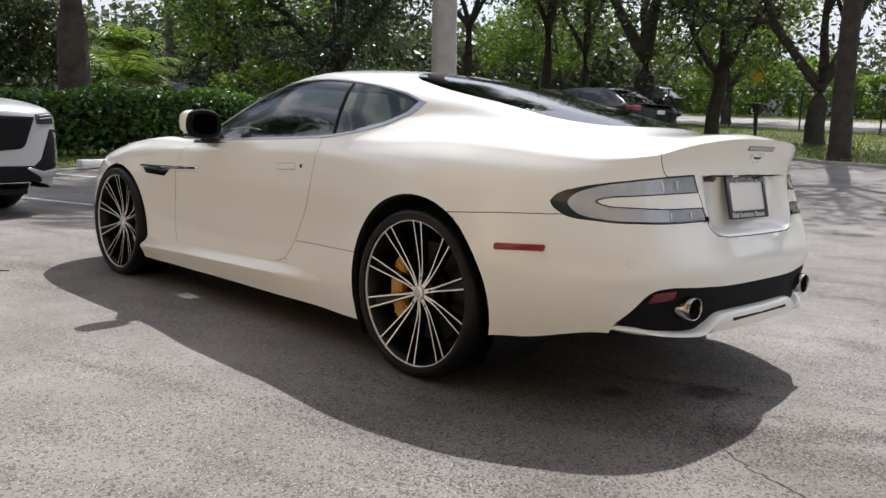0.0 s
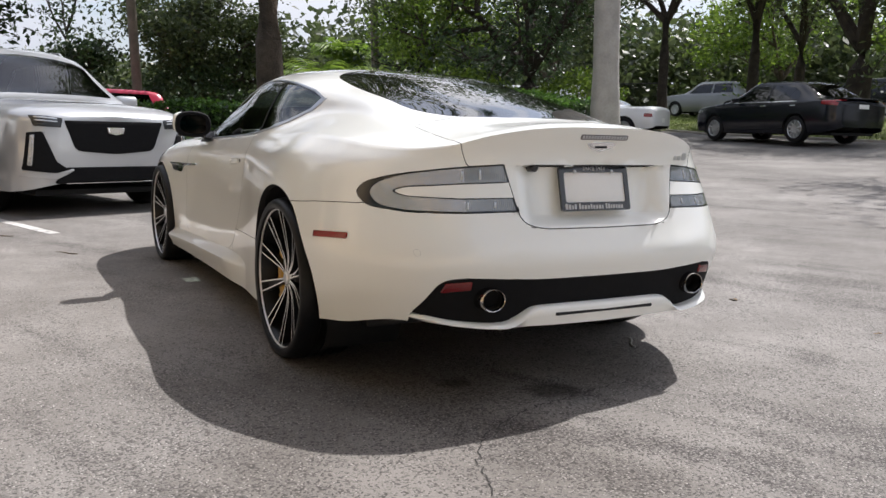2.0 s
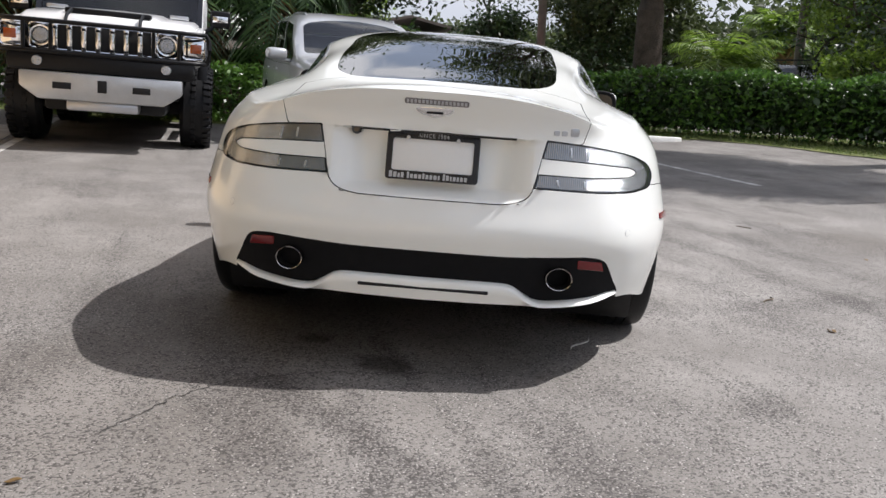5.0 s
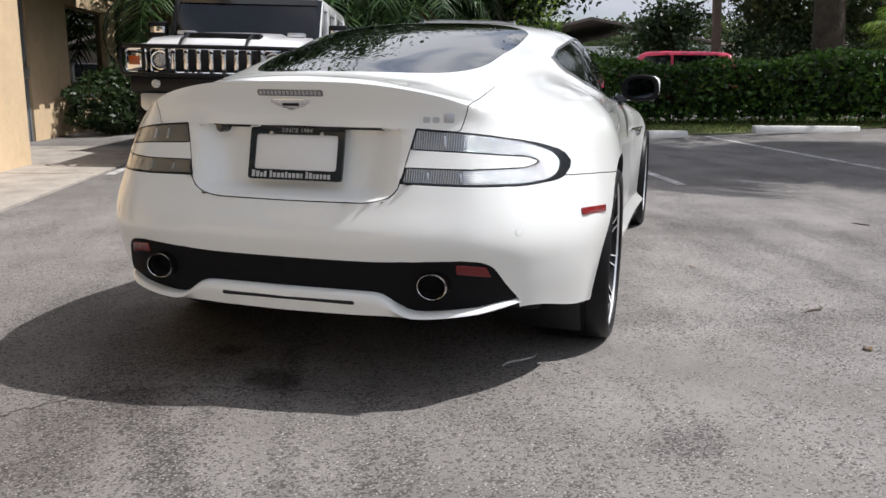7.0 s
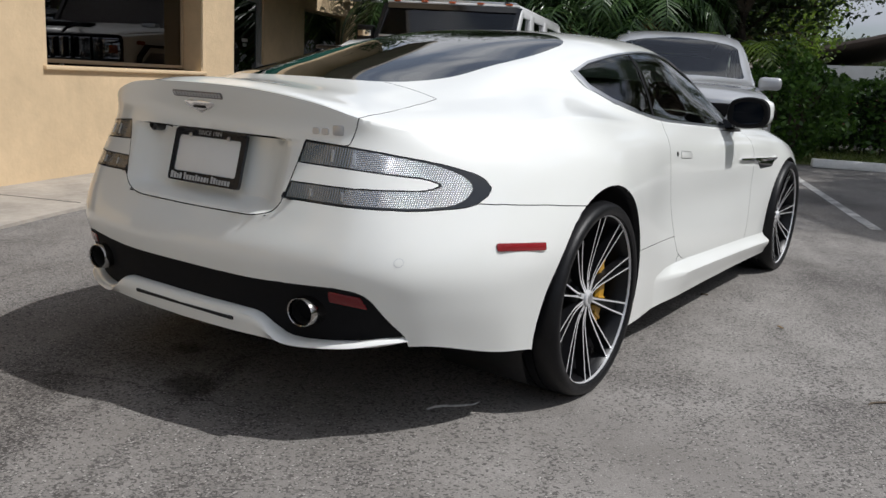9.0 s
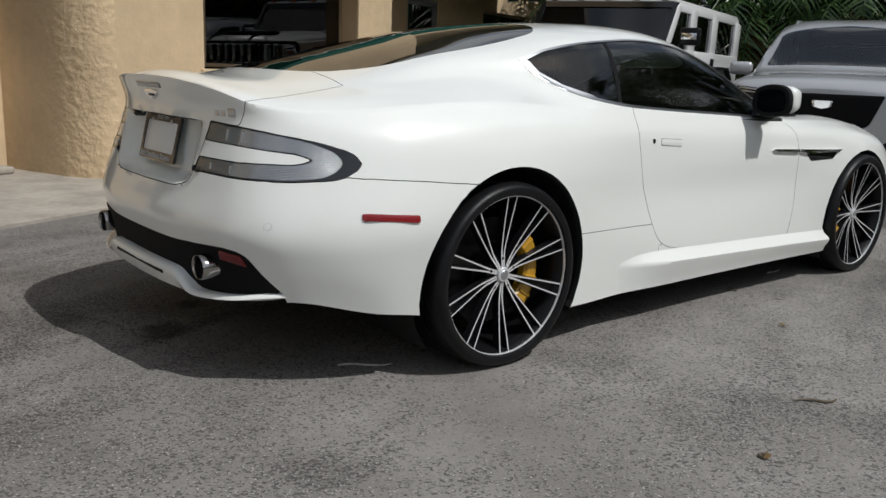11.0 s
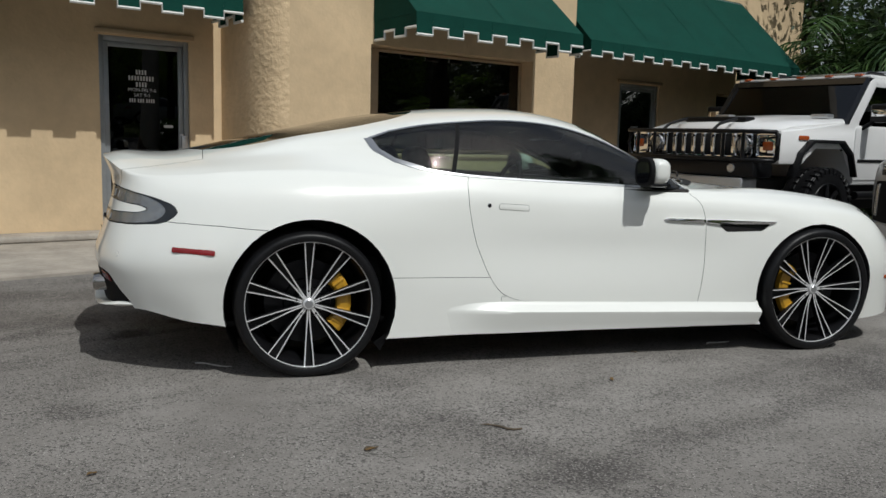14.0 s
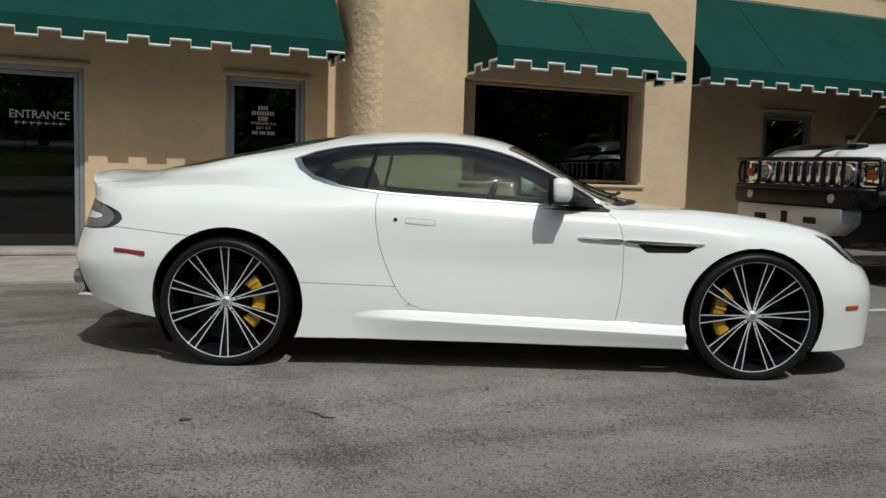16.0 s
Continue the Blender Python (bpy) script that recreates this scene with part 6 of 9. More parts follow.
def shell(st):
    """A car body's skin from cross-sections, nose first: x, then pairs of half width and height from the sill over the shoulder to the middle of the roof."""
    rows = []
    n = len(st)
    for i in range(n - 1):
        p0, p1, p2, p3 = st[max(i - 1, 0)], st[i], st[i + 1], st[min(i + 2, n - 1)]
        for k in range(4):
            rows.append(catmull(p0, p1, p2, p3, k / 4))
    rows.append(tuple(st[-1]))
    bm = bmesh.new()
    grid = []
    for r in rows:
        pts = [(r[0], max(r[1 + 2 * j], 0.0), r[2 + 2 * j]) for j in range((len(r) - 1) // 2)]
        last = pts[-1]
        e = [tuple(2 * a - b for a, b in zip(pts[0], pts[1]))] + pts + [(last[0], -pts[-2][1], pts[-2][2])]
        col = []
        for v in range(len(pts) - 1):
            for k in range(4):
                col.append(catmull(e[v], e[v + 1], e[v + 2], e[v + 3], k / 4))
        col.append(last)
        grid.append([bm.verts.new((p[0], max(p[1], 0), p[2])) for p in col])
    for A, B in zip(grid, grid[1:]):
        for j in range(len(A) - 1):
            bm.faces.new((A[j], A[j + 1], B[j + 1], B[j]))
    for col in (grid[0], grid[-1]):
        x = col[0].co.x
        mid = [bm.verts.new((x, 0, v.co.z)) for v in col[:-1]] + [col[-1]]
        for j in range(len(col) - 1):
            q = (col[j], mid[j], mid[j + 1], col[j + 1]) if mid[j + 1] is not col[j + 1] else (col[j], mid[j], col[j + 1])
            bm.faces.new(q)
    bmesh.ops.remove_doubles(bm, verts=bm.verts[:], dist=0.002)
    bmesh.ops.recalc_face_normals(bm, faces=bm.faces[:])
    far = max(bm.faces, key=lambda f: f.calc_center_median().y)
    if far.normal.y < 0:
        bmesh.ops.reverse_faces(bm, faces=bm.faces[:])
    return bm


def simple_wheel(parent, x, y, r, w, spokes=10, rim_mat=None, knobs=False):
    s = 1 if y > 0 else -1
    bm = bmesh.new()
    rr = r * .66
    lathe(bm, [(rr * .95, -.03), (rr, -.012), (r * .80, 0), (r * .93, -.012), (r, -.05), (r, -w + .05), (r * .93, -w + .01), (rr, -w)], 44, "y")
    if knobs:
        for k in range(34):
            for side in (0, 1):
                a = 2 * math.pi * (k + .5 * side) / 34
                m = Matrix.Rotation(a, 4, "Y")
                box(bm, (-.030, -.085 - side * (w * .5 - .04), r - .012), (.030, -.012 - side * (w * .5 - .02), r + .016), .004, 1, m=m)
                box(bm, (-.026, -.02, r * .88), (.026, .008, r + .004), .004, 1, m=m) if side == 0 else None
    wob = part("wheel", bm, M["rubber"], parent, "black tyre on a wheel")
    bm = bmesh.new()
    lathe(bm, [(rr * 1.0, -.014), (rr * .97, -.006), (rr * .93, -.016), (rr * .9, -.06), (rr * .86, -.10), (.0, -.11)], 36, "y")
    part("rim", bm, M["rim_black"] if rim_mat is None else rim_mat, wob, "wheel rim")
    for k in range(spokes):
        a = 2 * math.pi * k / spokes
        bm = bmesh.new()
        prism(bm, [(-.030 * r / .38, rr * .12), (.030 * r / .38, rr * .12), (.022 * r / .38, rr * .95), (-.022 * r / .38, rr * .95)], -.045, -.018, "xz", .004)
        bmesh.ops.transform(bm, matrix=Matrix.Rotation(a, 4, "Y"), verts=bm.verts[:])
        part("spoke", bm, M["alloy"] if not knobs else M["rim_black"], wob)
    bm = bmesh.new()
    lathe(bm, [(0, -.008), (rr * .14, -.010), (rr * .2, -.03), (rr * .2, -.09)], 20, "y")
    part("hub_cap", bm, M["alloy"] if not knobs else M["satin"], wob)
    wob.matrix_local = pose(x, y, r, 0, 0, 0 if s > 0 else 180)
    return wob


def build_car(car, spec):
    """Cuts a shell into body, glass and doors, and adds wheels; parts hang under the thing."""
    sk = shell(spec["st"])
    zb = spec["belt"]
    for poly in spec.get("windows", ()):
        cut_outline(sk, poly, "side", lambda c, n: c.y > spec["wy"] * .5 and c.z > zb - .1 and abs(n.y) > .2)
    for poly in spec.get("doors", ()):
        cut_outline(sk, poly, "side", lambda c, n: c.y > spec["wy"] * .7 and c.z < zb + .1)
    for nm, poly in spec.get("screens", ()):
        cut_outline(sk, poly, "plan", lambda c, n: n.z > .15 and c.z > zb - .05)
    wheels = spec["wheels"]
    for x, r in wheels:
        cut_outline(sk, circle(x, r, r * 1.13, 32), "side", lambda c, n: c.y > spec["wy"] * .6 and c.z < zb)
    sk.normal_update()
    grp = {}
    for f in sk.faces:
        c, n = f.calc_center_median(), f.normal
        key = ("body", 0)
        if c.y > spec["wy"] * .6 and c.z < zb and any(math.hypot(c.x - x, c.z - r) < r * 1.13 for x, r in wheels):
            key = ("void", 0)
        else:
            for i, poly in enumerate(spec.get("windows", ())):
                if c.y > spec["wy"] * .5 and abs(n.y) > .2 and c.z > zb - .1 and inside((c.x, c.z), poly):
                    key = ("side_window", i)
            for i, poly in enumerate(spec.get("doors", ())):
                if key[0] == "body" and c.y > spec["wy"] * .7 and c.z < zb + .1 and inside((c.x, c.z), poly):
                    key = ("door", i)
            for i, (nm, poly) in enumerate(spec.get("screens", ())):
                if key[0] == "body" and n.z > .15 and c.z > zb - .05 and inside((c.x, c.y), poly):
                    key = (nm, 0)
        grp.setdefault(key, []).append(f)
    made = {}
    for (nm, i), fs in sorted(grp.items()):
        if nm == "void":
            continue
        g = nm not in ("body", "door")
        mm = spec.get("screen", spec["glass"]) if nm == "windscreen" else spec["glass"] if g else spec["paint"]
        for mirror in ((False,) if nm in ("body", "windscreen", "rear_window") else (False, True)):
            bm, _ = panel(sk, fs, 0.0 if g else .003, .01, mirror, nm in ("body", "windscreen", "rear_window"))
            if g:
                for v in bm.verts:
                    v.co -= Vector((0, 0, 0))
            made[nm, i, mirror] = part(nm, bm, mm, car, angle=40, normals=False)
    tree = BVHTree.FromBMesh(sk)
    # dark lining added inside the body, so seams show no light
    inner, _ = panel(sk, [f for k, fs in grp.items() if k[0] in ("body", "door") for f in fs], 0, 0, False, True)
    inner.normal_update()
    for v, n in [(v, v.normal.copy()) for v in inner.verts]:
        v.co -= n * .02
    part("inner_shell", inner, M["paint_in"], car, "dark inner side of the bodywork", normals=False)
    x0, x1 = spec["st"][-1][0] + .25, spec["st"][0][0] - .30
    bm = bmesh.new()
    box(bm, (x0, -spec["wy"] * .72, .20), (x1, spec["wy"] * .72, .26), .01)
    part("underside", bm, M["paint_in"], car, "dark underside")
    bm = bmesh.new()
    box(bm, (x0 + .4, -spec["wy"] * .74, .3), (x1 - 1.0, spec["wy"] * .74, zb - .04), .04)
    part("cabin", bm, M["leather"], car, "dark seats and dashboard seen through the glass")
    for x, r in wheels:
        for s in (1, -1):
            bm = bmesh.new()
            arc = [math.radians(a) for a in range(-20, 201, 10)]
            A = [bm.verts.new((x + r * 1.14 * math.cos(a), s * spec["wy"] * .95, r + r * 1.14 * math.sin(a))) for a in arc]
            B = [bm.verts.new((x + r * 1.14 * math.cos(a), s * spec["wy"] * .6, r + r * 1.14 * math.sin(a))) for a in arc]
            for j in range(len(arc) - 1):
                bm.faces.new((A[j], A[j + 1], B[j + 1], B[j]))
            bm.faces.new(B)
            part("arch_liner", bm, M["paint_in"], car, "dark arch liner", normals=False)
            simple_wheel(car, x, s * spec["track"], r, .24, spec.get("spokes", 10), spec.get("rim"))
    sk.free()
    return tree


def stick(car, name, tree, poly, view, lift, material, label=""):
    """A plate that follows a car's bodywork, drawn in the side or the front or rear view."""
    def where(a, b):
        if view == "front":
            o, d = Vector((3, abs(a), b)), Vector((-1, 0, 0))
        elif view == "rear":
            o, d = Vector((-9, abs(a), b)), Vector((1, 0, 0))
        else:
            o, d = Vector((a, 3, b)), Vector((0, -1, 0))
        p, n, _, _ = tree.ray_cast(o, d)
        if p is None:
            return (o + d * 3, -d)
        if view in ("front", "rear"):
            s = 1 if a >= 0 else -1
            return Vector((p.x, p.y * s, p.z)), Vector((n.x, n.y * s, n.z))
        s = 1 if view == "left" else -1
        return Vector((p.x, p.y * s, p.z)), Vector((n.x, n.y * s, n.z))
    fine = []
    for i, q in enumerate(poly):
        p = poly[i - 1]
        k = max(1, int(math.hypot(q[0] - p[0], q[1] - p[1]) / .05))
        fine += [(p[0] + (q[0] - p[0]) * j / k, p[1] + (q[1] - p[1]) * j / k) for j in range(1, k + 1)]
    bm = bmesh.new()
    shield(bm, fine, where, lift, rings=((1, 0), (1, .7), (.94, 1), (.72, 1), (.48, 1), (.24, 1), (.06, 1)))
    return part(name, bm, material, car, label, angle=60)


def mirrored(poly):
    return [(-a, b) for a, b in poly]


def box_part(name, lo, hi, bevel, material, parent, label="", m=None):
    bm = bmesh.new()
    box(bm, lo, hi, bevel, m=m)
    return part(name, bm, material, parent, label)


# ---- silver crossover, parked nose out ----
suv = thing("crossover", "pale silver family crossover with a black grille, parked nose out", "car")
SUV_ST = [
    (.04, .48, .36, .54, .46, .56, .62, .55, .82, .50, .955, .34, .990, 0, 1.000),
    (.00, .66, .32, .72, .46, .74, .62, .73, .83, .68, .975, .44, 1.025, 0, 1.040),
    (-.09, .81, .28, .85, .46, .87, .62, .86, .84, .80, 1.00, .54, 1.065, 0, 1.08),
    (-.20, .89, .26, .92, .46, .93, .63, .92, .86, .86, 1.02, .57, 1.09, 0, 1.11),
    (-.35, .93, .25, .955, .46, .96, .64, .945, .88, .88, 1.04, .58, 1.11, 0, 1.13),
    (-.95, .95, .24, .97, .46, .97, .66, .95, .94, .88, 1.09, .58, 1.145, 0, 1.16),
    (-1.35, .95, .24, .97, .46, .97, .66, .95, .96, .89, 1.10, .76, 1.165, 0, 1.195),
    (-1.75, .95, .24, .97, .46, .97, .68, .95, .98, .87, 1.16, .78, 1.34, 0, 1.42),
    (-2.15, .95, .24, .97, .46, .97, .70, .95, .99, .86, 1.22, .74, 1.585, 0, 1.655),
    (-2.55, .95, .24, .97, .46, .97, .70, .95, .99, .86, 1.24, .735, 1.69, 0, 1.755),
    (-3.20, .95, .24, .97, .46, .97, .72, .95, 1.00, .86, 1.26, .735, 1.72, 0, 1.785),
    (-3.90, .95, .25, .97, .48, .97, .74, .95, 1.02, .86, 1.28, .73, 1.71, 0, 1.77),
    (-4.55, .93, .30, .95, .50, .95, .76, .93, 1.04, .84, 1.29, .70, 1.65, 0, 1.71),
    (-4.90, .85, .36, .88, .52, .88, .78, .86, 1.04, .76, 1.27, .58, 1.50, 0, 1.55),
    (-5.02, .60, .42, .66, .54, .66, .78, .64, 1.00, .55, 1.18, .40, 1.28, 0, 1.30),
]
SUV_WIN = [
    round_poly([(-1.62, 1.075), (-2.28, 1.565), (-2.72, 1.62), (-2.76, 1.09)], .03, 3),
    round_poly([(-2.84, 1.09), (-2.80, 1.625), (-3.62, 1.63), (-3.72, 1.11)], .03, 3),
    round_poly([(-3.80, 1.12), (-3.72, 1.63), (-4.30, 1.57), (-4.62, 1.30), (-4.66, 1.18)], .03, 3),
]
SUV_DOOR = [round_poly([(-1.55, .34), (-1.48, .95), (-1.58, 1.05), (-2.79, 1.06), (-2.80, .36)], .04, 3), round_poly([(-2.82, .36), (-2.81, 1.06), (-3.76, 1.08), (-3.70, .80), (-3.42, .40)], .04, 3)]
spec = dict(st=SUV_ST, belt=1.06, wy=.95, windows=SUV_WIN, doors=SUV_DOOR, wheels=[(-.93, .375), (-3.79, .375)], track=.965, paint=M["silver_paint"], glass=M["dark_glass"], screen=M["car_glass"], spokes=12, rim=M["rim_grey"],
            screens=[("windscreen", round_poly([(-1.42, -.05), (-1.46, .765), (-2.10, .70), (-2.22, -.05)], [0, .08, .06, 0], 4)), ("rear_window", round_poly([(-4.62, -.05), (-4.60, .56), (-4.88, .58), (-4.92, -.05)], [0, .05, .05, 0], 3))])
t_suv = build_car(suv, spec)
grille_poly = round_poly([(-.52, .955), (.52, .955), (.41, .66), (0, .625), (-.41, .66)], [.02, .02, .06, .1, .06], 3)
stick(suv, "grille", t_suv, grille_poly, "front", .012, M["diffuser"], "black mesh grille")
badge_poly = round_poly([(-.095, .895), (.095, .895), (.083, .835), (0, .815), (-.083, .835)], .012, 2)
stick(suv, "badge", t_suv, badge_poly, "front", .024, M["chrome"], "chrome shield badge")
stick(suv, "lower_intake", t_suv, round_poly([(-.52, .50), (.52, .50), (.62, .345), (-.62, .345)], .02, 2), "front", .010, M["diffuser"], "black lower intake")
for sgn in (1, -1):
    f = (lambda p: p) if sgn > 0 else mirrored
    stick(suv, "headlamp", t_suv, f(round_poly([(.53, .975), (.55, .885), (.78, .895), (.805, .995), (.66, .990)], .01, 2)), "front", .008, M["lens_dark"], "slim smoked headlamp")
    for k, (za, zb) in enumerate(((.935, .946), (.962, .972))):
        stick(suv, "headlamp_strip", t_suv, f([(.58, za), (.58, zb), (.77, zb + .012), (.77, za + .010)]), "front", .012, M["satin"], "bright lamp strip")
    stick(suv, "corner_vent", t_suv, f(round_poly([(.715, .845), (.835, .835), (.872, .475), (.60, .445), (.485, .475), (.60, .56)], .015, 2)), "front", .008, M["diffuser"], "black corner vent")
    stick(suv, "daytime_lamp", t_suv, f(round_poly([(.775, .815), (.810, .810), (.838, .52), (.800, .515)], .006, 2)), "front", .016, M["lens"], "upright clear lamp")
    stick(suv, "bumper_blade", t_suv, f(round_poly([(.872, .462), (.60, .432), (.455, .488), (.43, .472), (.60, .385), (.88, .415)], .008, 2)), "front", .020, M["silver_paint"], "silver bumper blade")
    view = "left" if sgn > 0 else "right"
    for hx in (-2.62, -3.55):
        stick(suv, "door_handle", t_suv, round_poly([(hx, .955), (hx, .985), (hx - .20, .99), (hx - .20, .96)], .012, 2), view, .022, M["silver_paint"], "silver door handle")
    stick(suv, "sill_trim", t_suv, round_poly([(-1.45, .26), (-1.45, .34), (-3.25, .36), (-3.25, .28)], .02, 2), view, .008, M["black_plastic"], "black sill trim")
    bm = bmesh.new()
    box(bm, (-.10, -.13, -.075), (.08, .13, .075), .05, 3, m=Matrix.Translation((-1.74, sgn * 1.08, 1.17)) @ Matrix.Rotation(math.radians(-8 * sgn), 4, "Z"))
    box(bm, (-1.80, min(sgn * .90, sgn * 1.02), 1.08), (-1.70, max(sgn * .90, sgn * 1.02), 1.12), .015)
    mo = part("door_mirror", bm, M["silver_paint"], suv, "silver door mirror")
    box_part("mirror_glass", (-1.852, min(sgn * .98, sgn * 1.18), 1.115), (-1.842, max(sgn * .98, sgn * 1.18), 1.225), .003, M["chrome"], mo, "mirror glass")
    bm = bmesh.new()
    tube(bm, [(-2.35, sgn * .60, 1.66), (-2.5, sgn * .62, 1.735), (-3.2, sgn * .63, 1.765), (-4.1, sgn * .62, 1.735), (-4.3, sgn * .60, 1.66)], .016, 8)
    part("roof_rail", bm, M["satin"], suv, "grey roof rail")
bm = bmesh.new()
for y0, y1 in ((.62, -.02), (-.05, -.62)):
    tube(bm, [(-1.46, y0, 1.20), (-1.44, (y0 + y1) / 2, 1.205), (-1.45, y1, 1.205)], .010, 6)
part("wipers", bm, M["black_plastic"], suv, "black wipers")
box_part("bumper_strip", (-.04, -.5, .335), (.012, .5, .352), .006, M["chrome"], suv, "thin bright strip under the intake")
suv.matrix_world = Matrix.Translation(lot(5.71, 1.25, 0.0)) @ Matrix.Rotation(LOT + math.pi, 4, "Z") @ Matrix.Rotation(math.radians(.7), 4, "Y")

# ---- lifted white off-road truck ----
truck = thing("off_road_truck", "lifted white off-road truck with black bull bar and knobbly tyres", "truck")
WP, BP = M["white_paint"], mat("satin_black_truck_paint", (0.006, 0.006, 0.007), 0.38, spec=0.3, var=0.2, scale=20)


def tp(name, lo, hi, bevel, material, label="", m=None, parent=None):
    return box_part(name, lo, hi, bevel, material, parent or truck, label, m)


def plate(name, poly, y0, y1, material, label="", bevel=.02, plane="xz", parent=None):
    bm = bmesh.new()
    prism(bm, poly, y0, y1, plane, bevel)
    return part(name, bm, material, parent or truck, label)


# body tub, bonnet, cabin; x forward, nose at 0
plate("body_side", [(-.30, .98), (-.30, 1.36), (-1.45, 1.46), (-4.75, 1.46), (-4.78, .80), (-3.9, .80), (-3.70, 1.18), (-3.25, 1.18), (-3.05, .74), (-1.75, .74), (-1.50, 1.20), (-.95, 1.20), (-.75, .98)], -.98, .98, WP, "white body", .03)
bm = bmesh.new()
hood = [(-.25, .86, 1.30), (-.29, .88, 1.38), (-.60, .90, 1.46), (-1.20, .92, 1.51), (-1.62, .92, 1.54)]
rowsv = []
for x, hw, z in hood:
    rowsv.append([bm.verts.new((x, y * hw, z + c)) for y, c in ((-1, -.05), (-.94, -.008), (-.60, .005), (-.52, .035), (0, .045), (.52, .035), (.60, .005), (.94, -.008), (1, -.05))])
low = [[bm.verts.new((x, y * hw, 1.18)) for y in (-1, 1)] for x, hw, z in hood]
for A, B in zip(rowsv, rowsv[1:]):
    for j in range(8):
        bm.faces.new((A[j], A[j + 1], B[j + 1], B[j]))
for i in range(len(hood) - 1):
    bm.faces.new((low[i][0], low[i + 1][0], rowsv[i + 1][0], rowsv[i][0]))
    bm.faces.new((low[i][1], low[i + 1][1], rowsv[i + 1][8], rowsv[i][8]))
bm.faces.new(rowsv[0] + [low[0][1], low[0][0]])
part("bonnet", bm, WP, truck, "white bonnet", angle=50)
tp("bonnet_vent", (-.58, -.44, 1.455), (-.40, .44, 1.515), .02, BP, "black bonnet vent")
# cabin
for s in (1, -1):
    y0, y1 = s * .90, s * .965
    holes = [(-2.00, -2.58, 1.50, 1.93), (-2.78, -3.42, 1.50, 1.93), (-3.66, -4.46, 1.52, 1.93)]
    bm = bmesh.new()
    V = {}
    # upper side panel with three window openings
    prism(bm, [(-1.60, 1.44), (-1.98, 1.99), (-2.04, 2.03), (-2.12, 1.98), (-1.80, 1.50), (-1.82, 1.44)], y0, y1, "xz", .01)
    for x0, x1 in ((-2.50, -2.74), (-3.38, -3.64), (-4.50, -4.78)):
        prism(bm, [(x0, 1.44), (x0, 2.0), (x1, 2.0 if x1 > -4.7 else 1.96), (x1, 1.44)], y0, y1, "xz", .01)
    prism(bm, [(-1.98, 1.935), (-2.04, 2.04), (-4.62, 2.04), (-4.70, 1.935)], y0, y1 - s * .004, "xz", .01)
    part("cab_side", bm, WP, truck, "white window pillars")
    for x0, x1 in ((-1.84, -2.52), (-2.73, -3.39), (-3.63, -4.51)):
        bm = bmesh.new()
        poly = [(x0, 1.45), (x0 - (.30 if x0 > -2 else .02), 1.94), (x1, 1.94), (x1, 1.45)]
        prism(bm, poly, y0 + s * .02, y0 + s * .03, "xz")
        part("side_window", bm, M["dark_glass"], truck, "dark side window", smooth=False)
    for x0, x1 in ((-1.72, -2.66), (-2.69, -3.55)):
        ob = plate("door", round_poly([(x0, .80), (x0, 1.45), (x1, 1.45), (x1, .80)], .05, 3), s * .975, s * .992, WP, "white door", .006)
        plate("rubbing_strip", [(x0 - .08, 1.02), (x0 - .08, 1.055), (x1 + .08, 1.055), (x1 + .08, 1.02)], s * .992, s * 1.004, BP, "black rubbing strip", .004, parent=ob)
        plate("door_handle", round_poly([(x1 + .07, 1.27), (x1 + .07, 1.38), (x1 + .19, 1.38), (x1 + .19, 1.27)], .02, 2), s * .992, s * 1.008, BP, "black door handle", .004, parent=ob)
    for cx in (-1.12, -3.80):
        bm = bmesh.new()
        pts = [(cx + .62, .84), (cx + .50, 1.12), (cx + .30, 1.27), (cx - .30, 1.27), (cx - .50, 1.12), (cx - .62, .84)]
        inn = [(cx + .585, .84), (cx + .475, 1.10), (cx + .285, 1.235), (cx - .285, 1.235), (cx - .475, 1.10), (cx - .585, .84)]
        prism(bm, pts + inn[::-1], s * .94, s * 1.05, "xz", .004)
        part("wheel_flare", bm, BP, truck, "black wheel-arch flare")
        simple_wheel(truck, cx, s * 1.09, .47, .35, 8, M["rim_black"], True)
    plate("marker_lamp", round_poly([(-.62, 1.26), (-.62, 1.31), (-.80, 1.31), (-.80, 1.26)], .015, 2), s * .975, s * .995, M["amber"], "amber marker lamp", .003)
    bm = bmesh.new()
    box(bm, (-1.98, min(s * 1.05, s * 1.30), 1.50), (-1.86, max(s * 1.05, s * 1.30), 1.72), .03, 3)
    tube(bm, [(-1.85, s * .97, 1.42), (-1.88, s * 1.06, 1.48), (-1.90, s * 1.12, 1.56)], .028, 8)
    mo = part("door_mirror", bm, BP, truck, "black door mirror")
    tp("mirror_trim", (-1.862, min(s * 1.08, s * 1.27), 1.57), (-1.850, max(s * 1.08, s * 1.27), 1.65), .004, M["chrome"], "chrome mirror trim", parent=mo)
    bm = bmesh.new()
    tube(bm, [(-1.75, s * 1.02, .62), (-3.05, s * 1.02, .62)], .05, 10)
    part("side_step", bm, BP, truck, "black side step")
tp("roof", (-4.68, -.93, 2.035), (-2.02, .93, 2.085), .03, WP, "white roof")
bm = bmesh.new()
prism(bm, [(-1.60, 1.48), (-1.615, 1.48), (-2.03, 2.02), (-2.015, 2.02)], -.90, .90)
part("windscreen", bm, M["car_glass"], truck, "dark flat windscreen", smooth=False)
for s in (1, -1):
    bm = bmesh.new()
    prism(bm, [(-1.585, 1.47), (-1.64, 1.47), (-2.055, 2.04), (-1.99, 2.04)], min(s * .895, s * .955), max(s * .895, s * .955))
    part("screen_pillar", bm, M["gloss_black"], truck, "black windscreen pillar")
bm = bmesh.new()
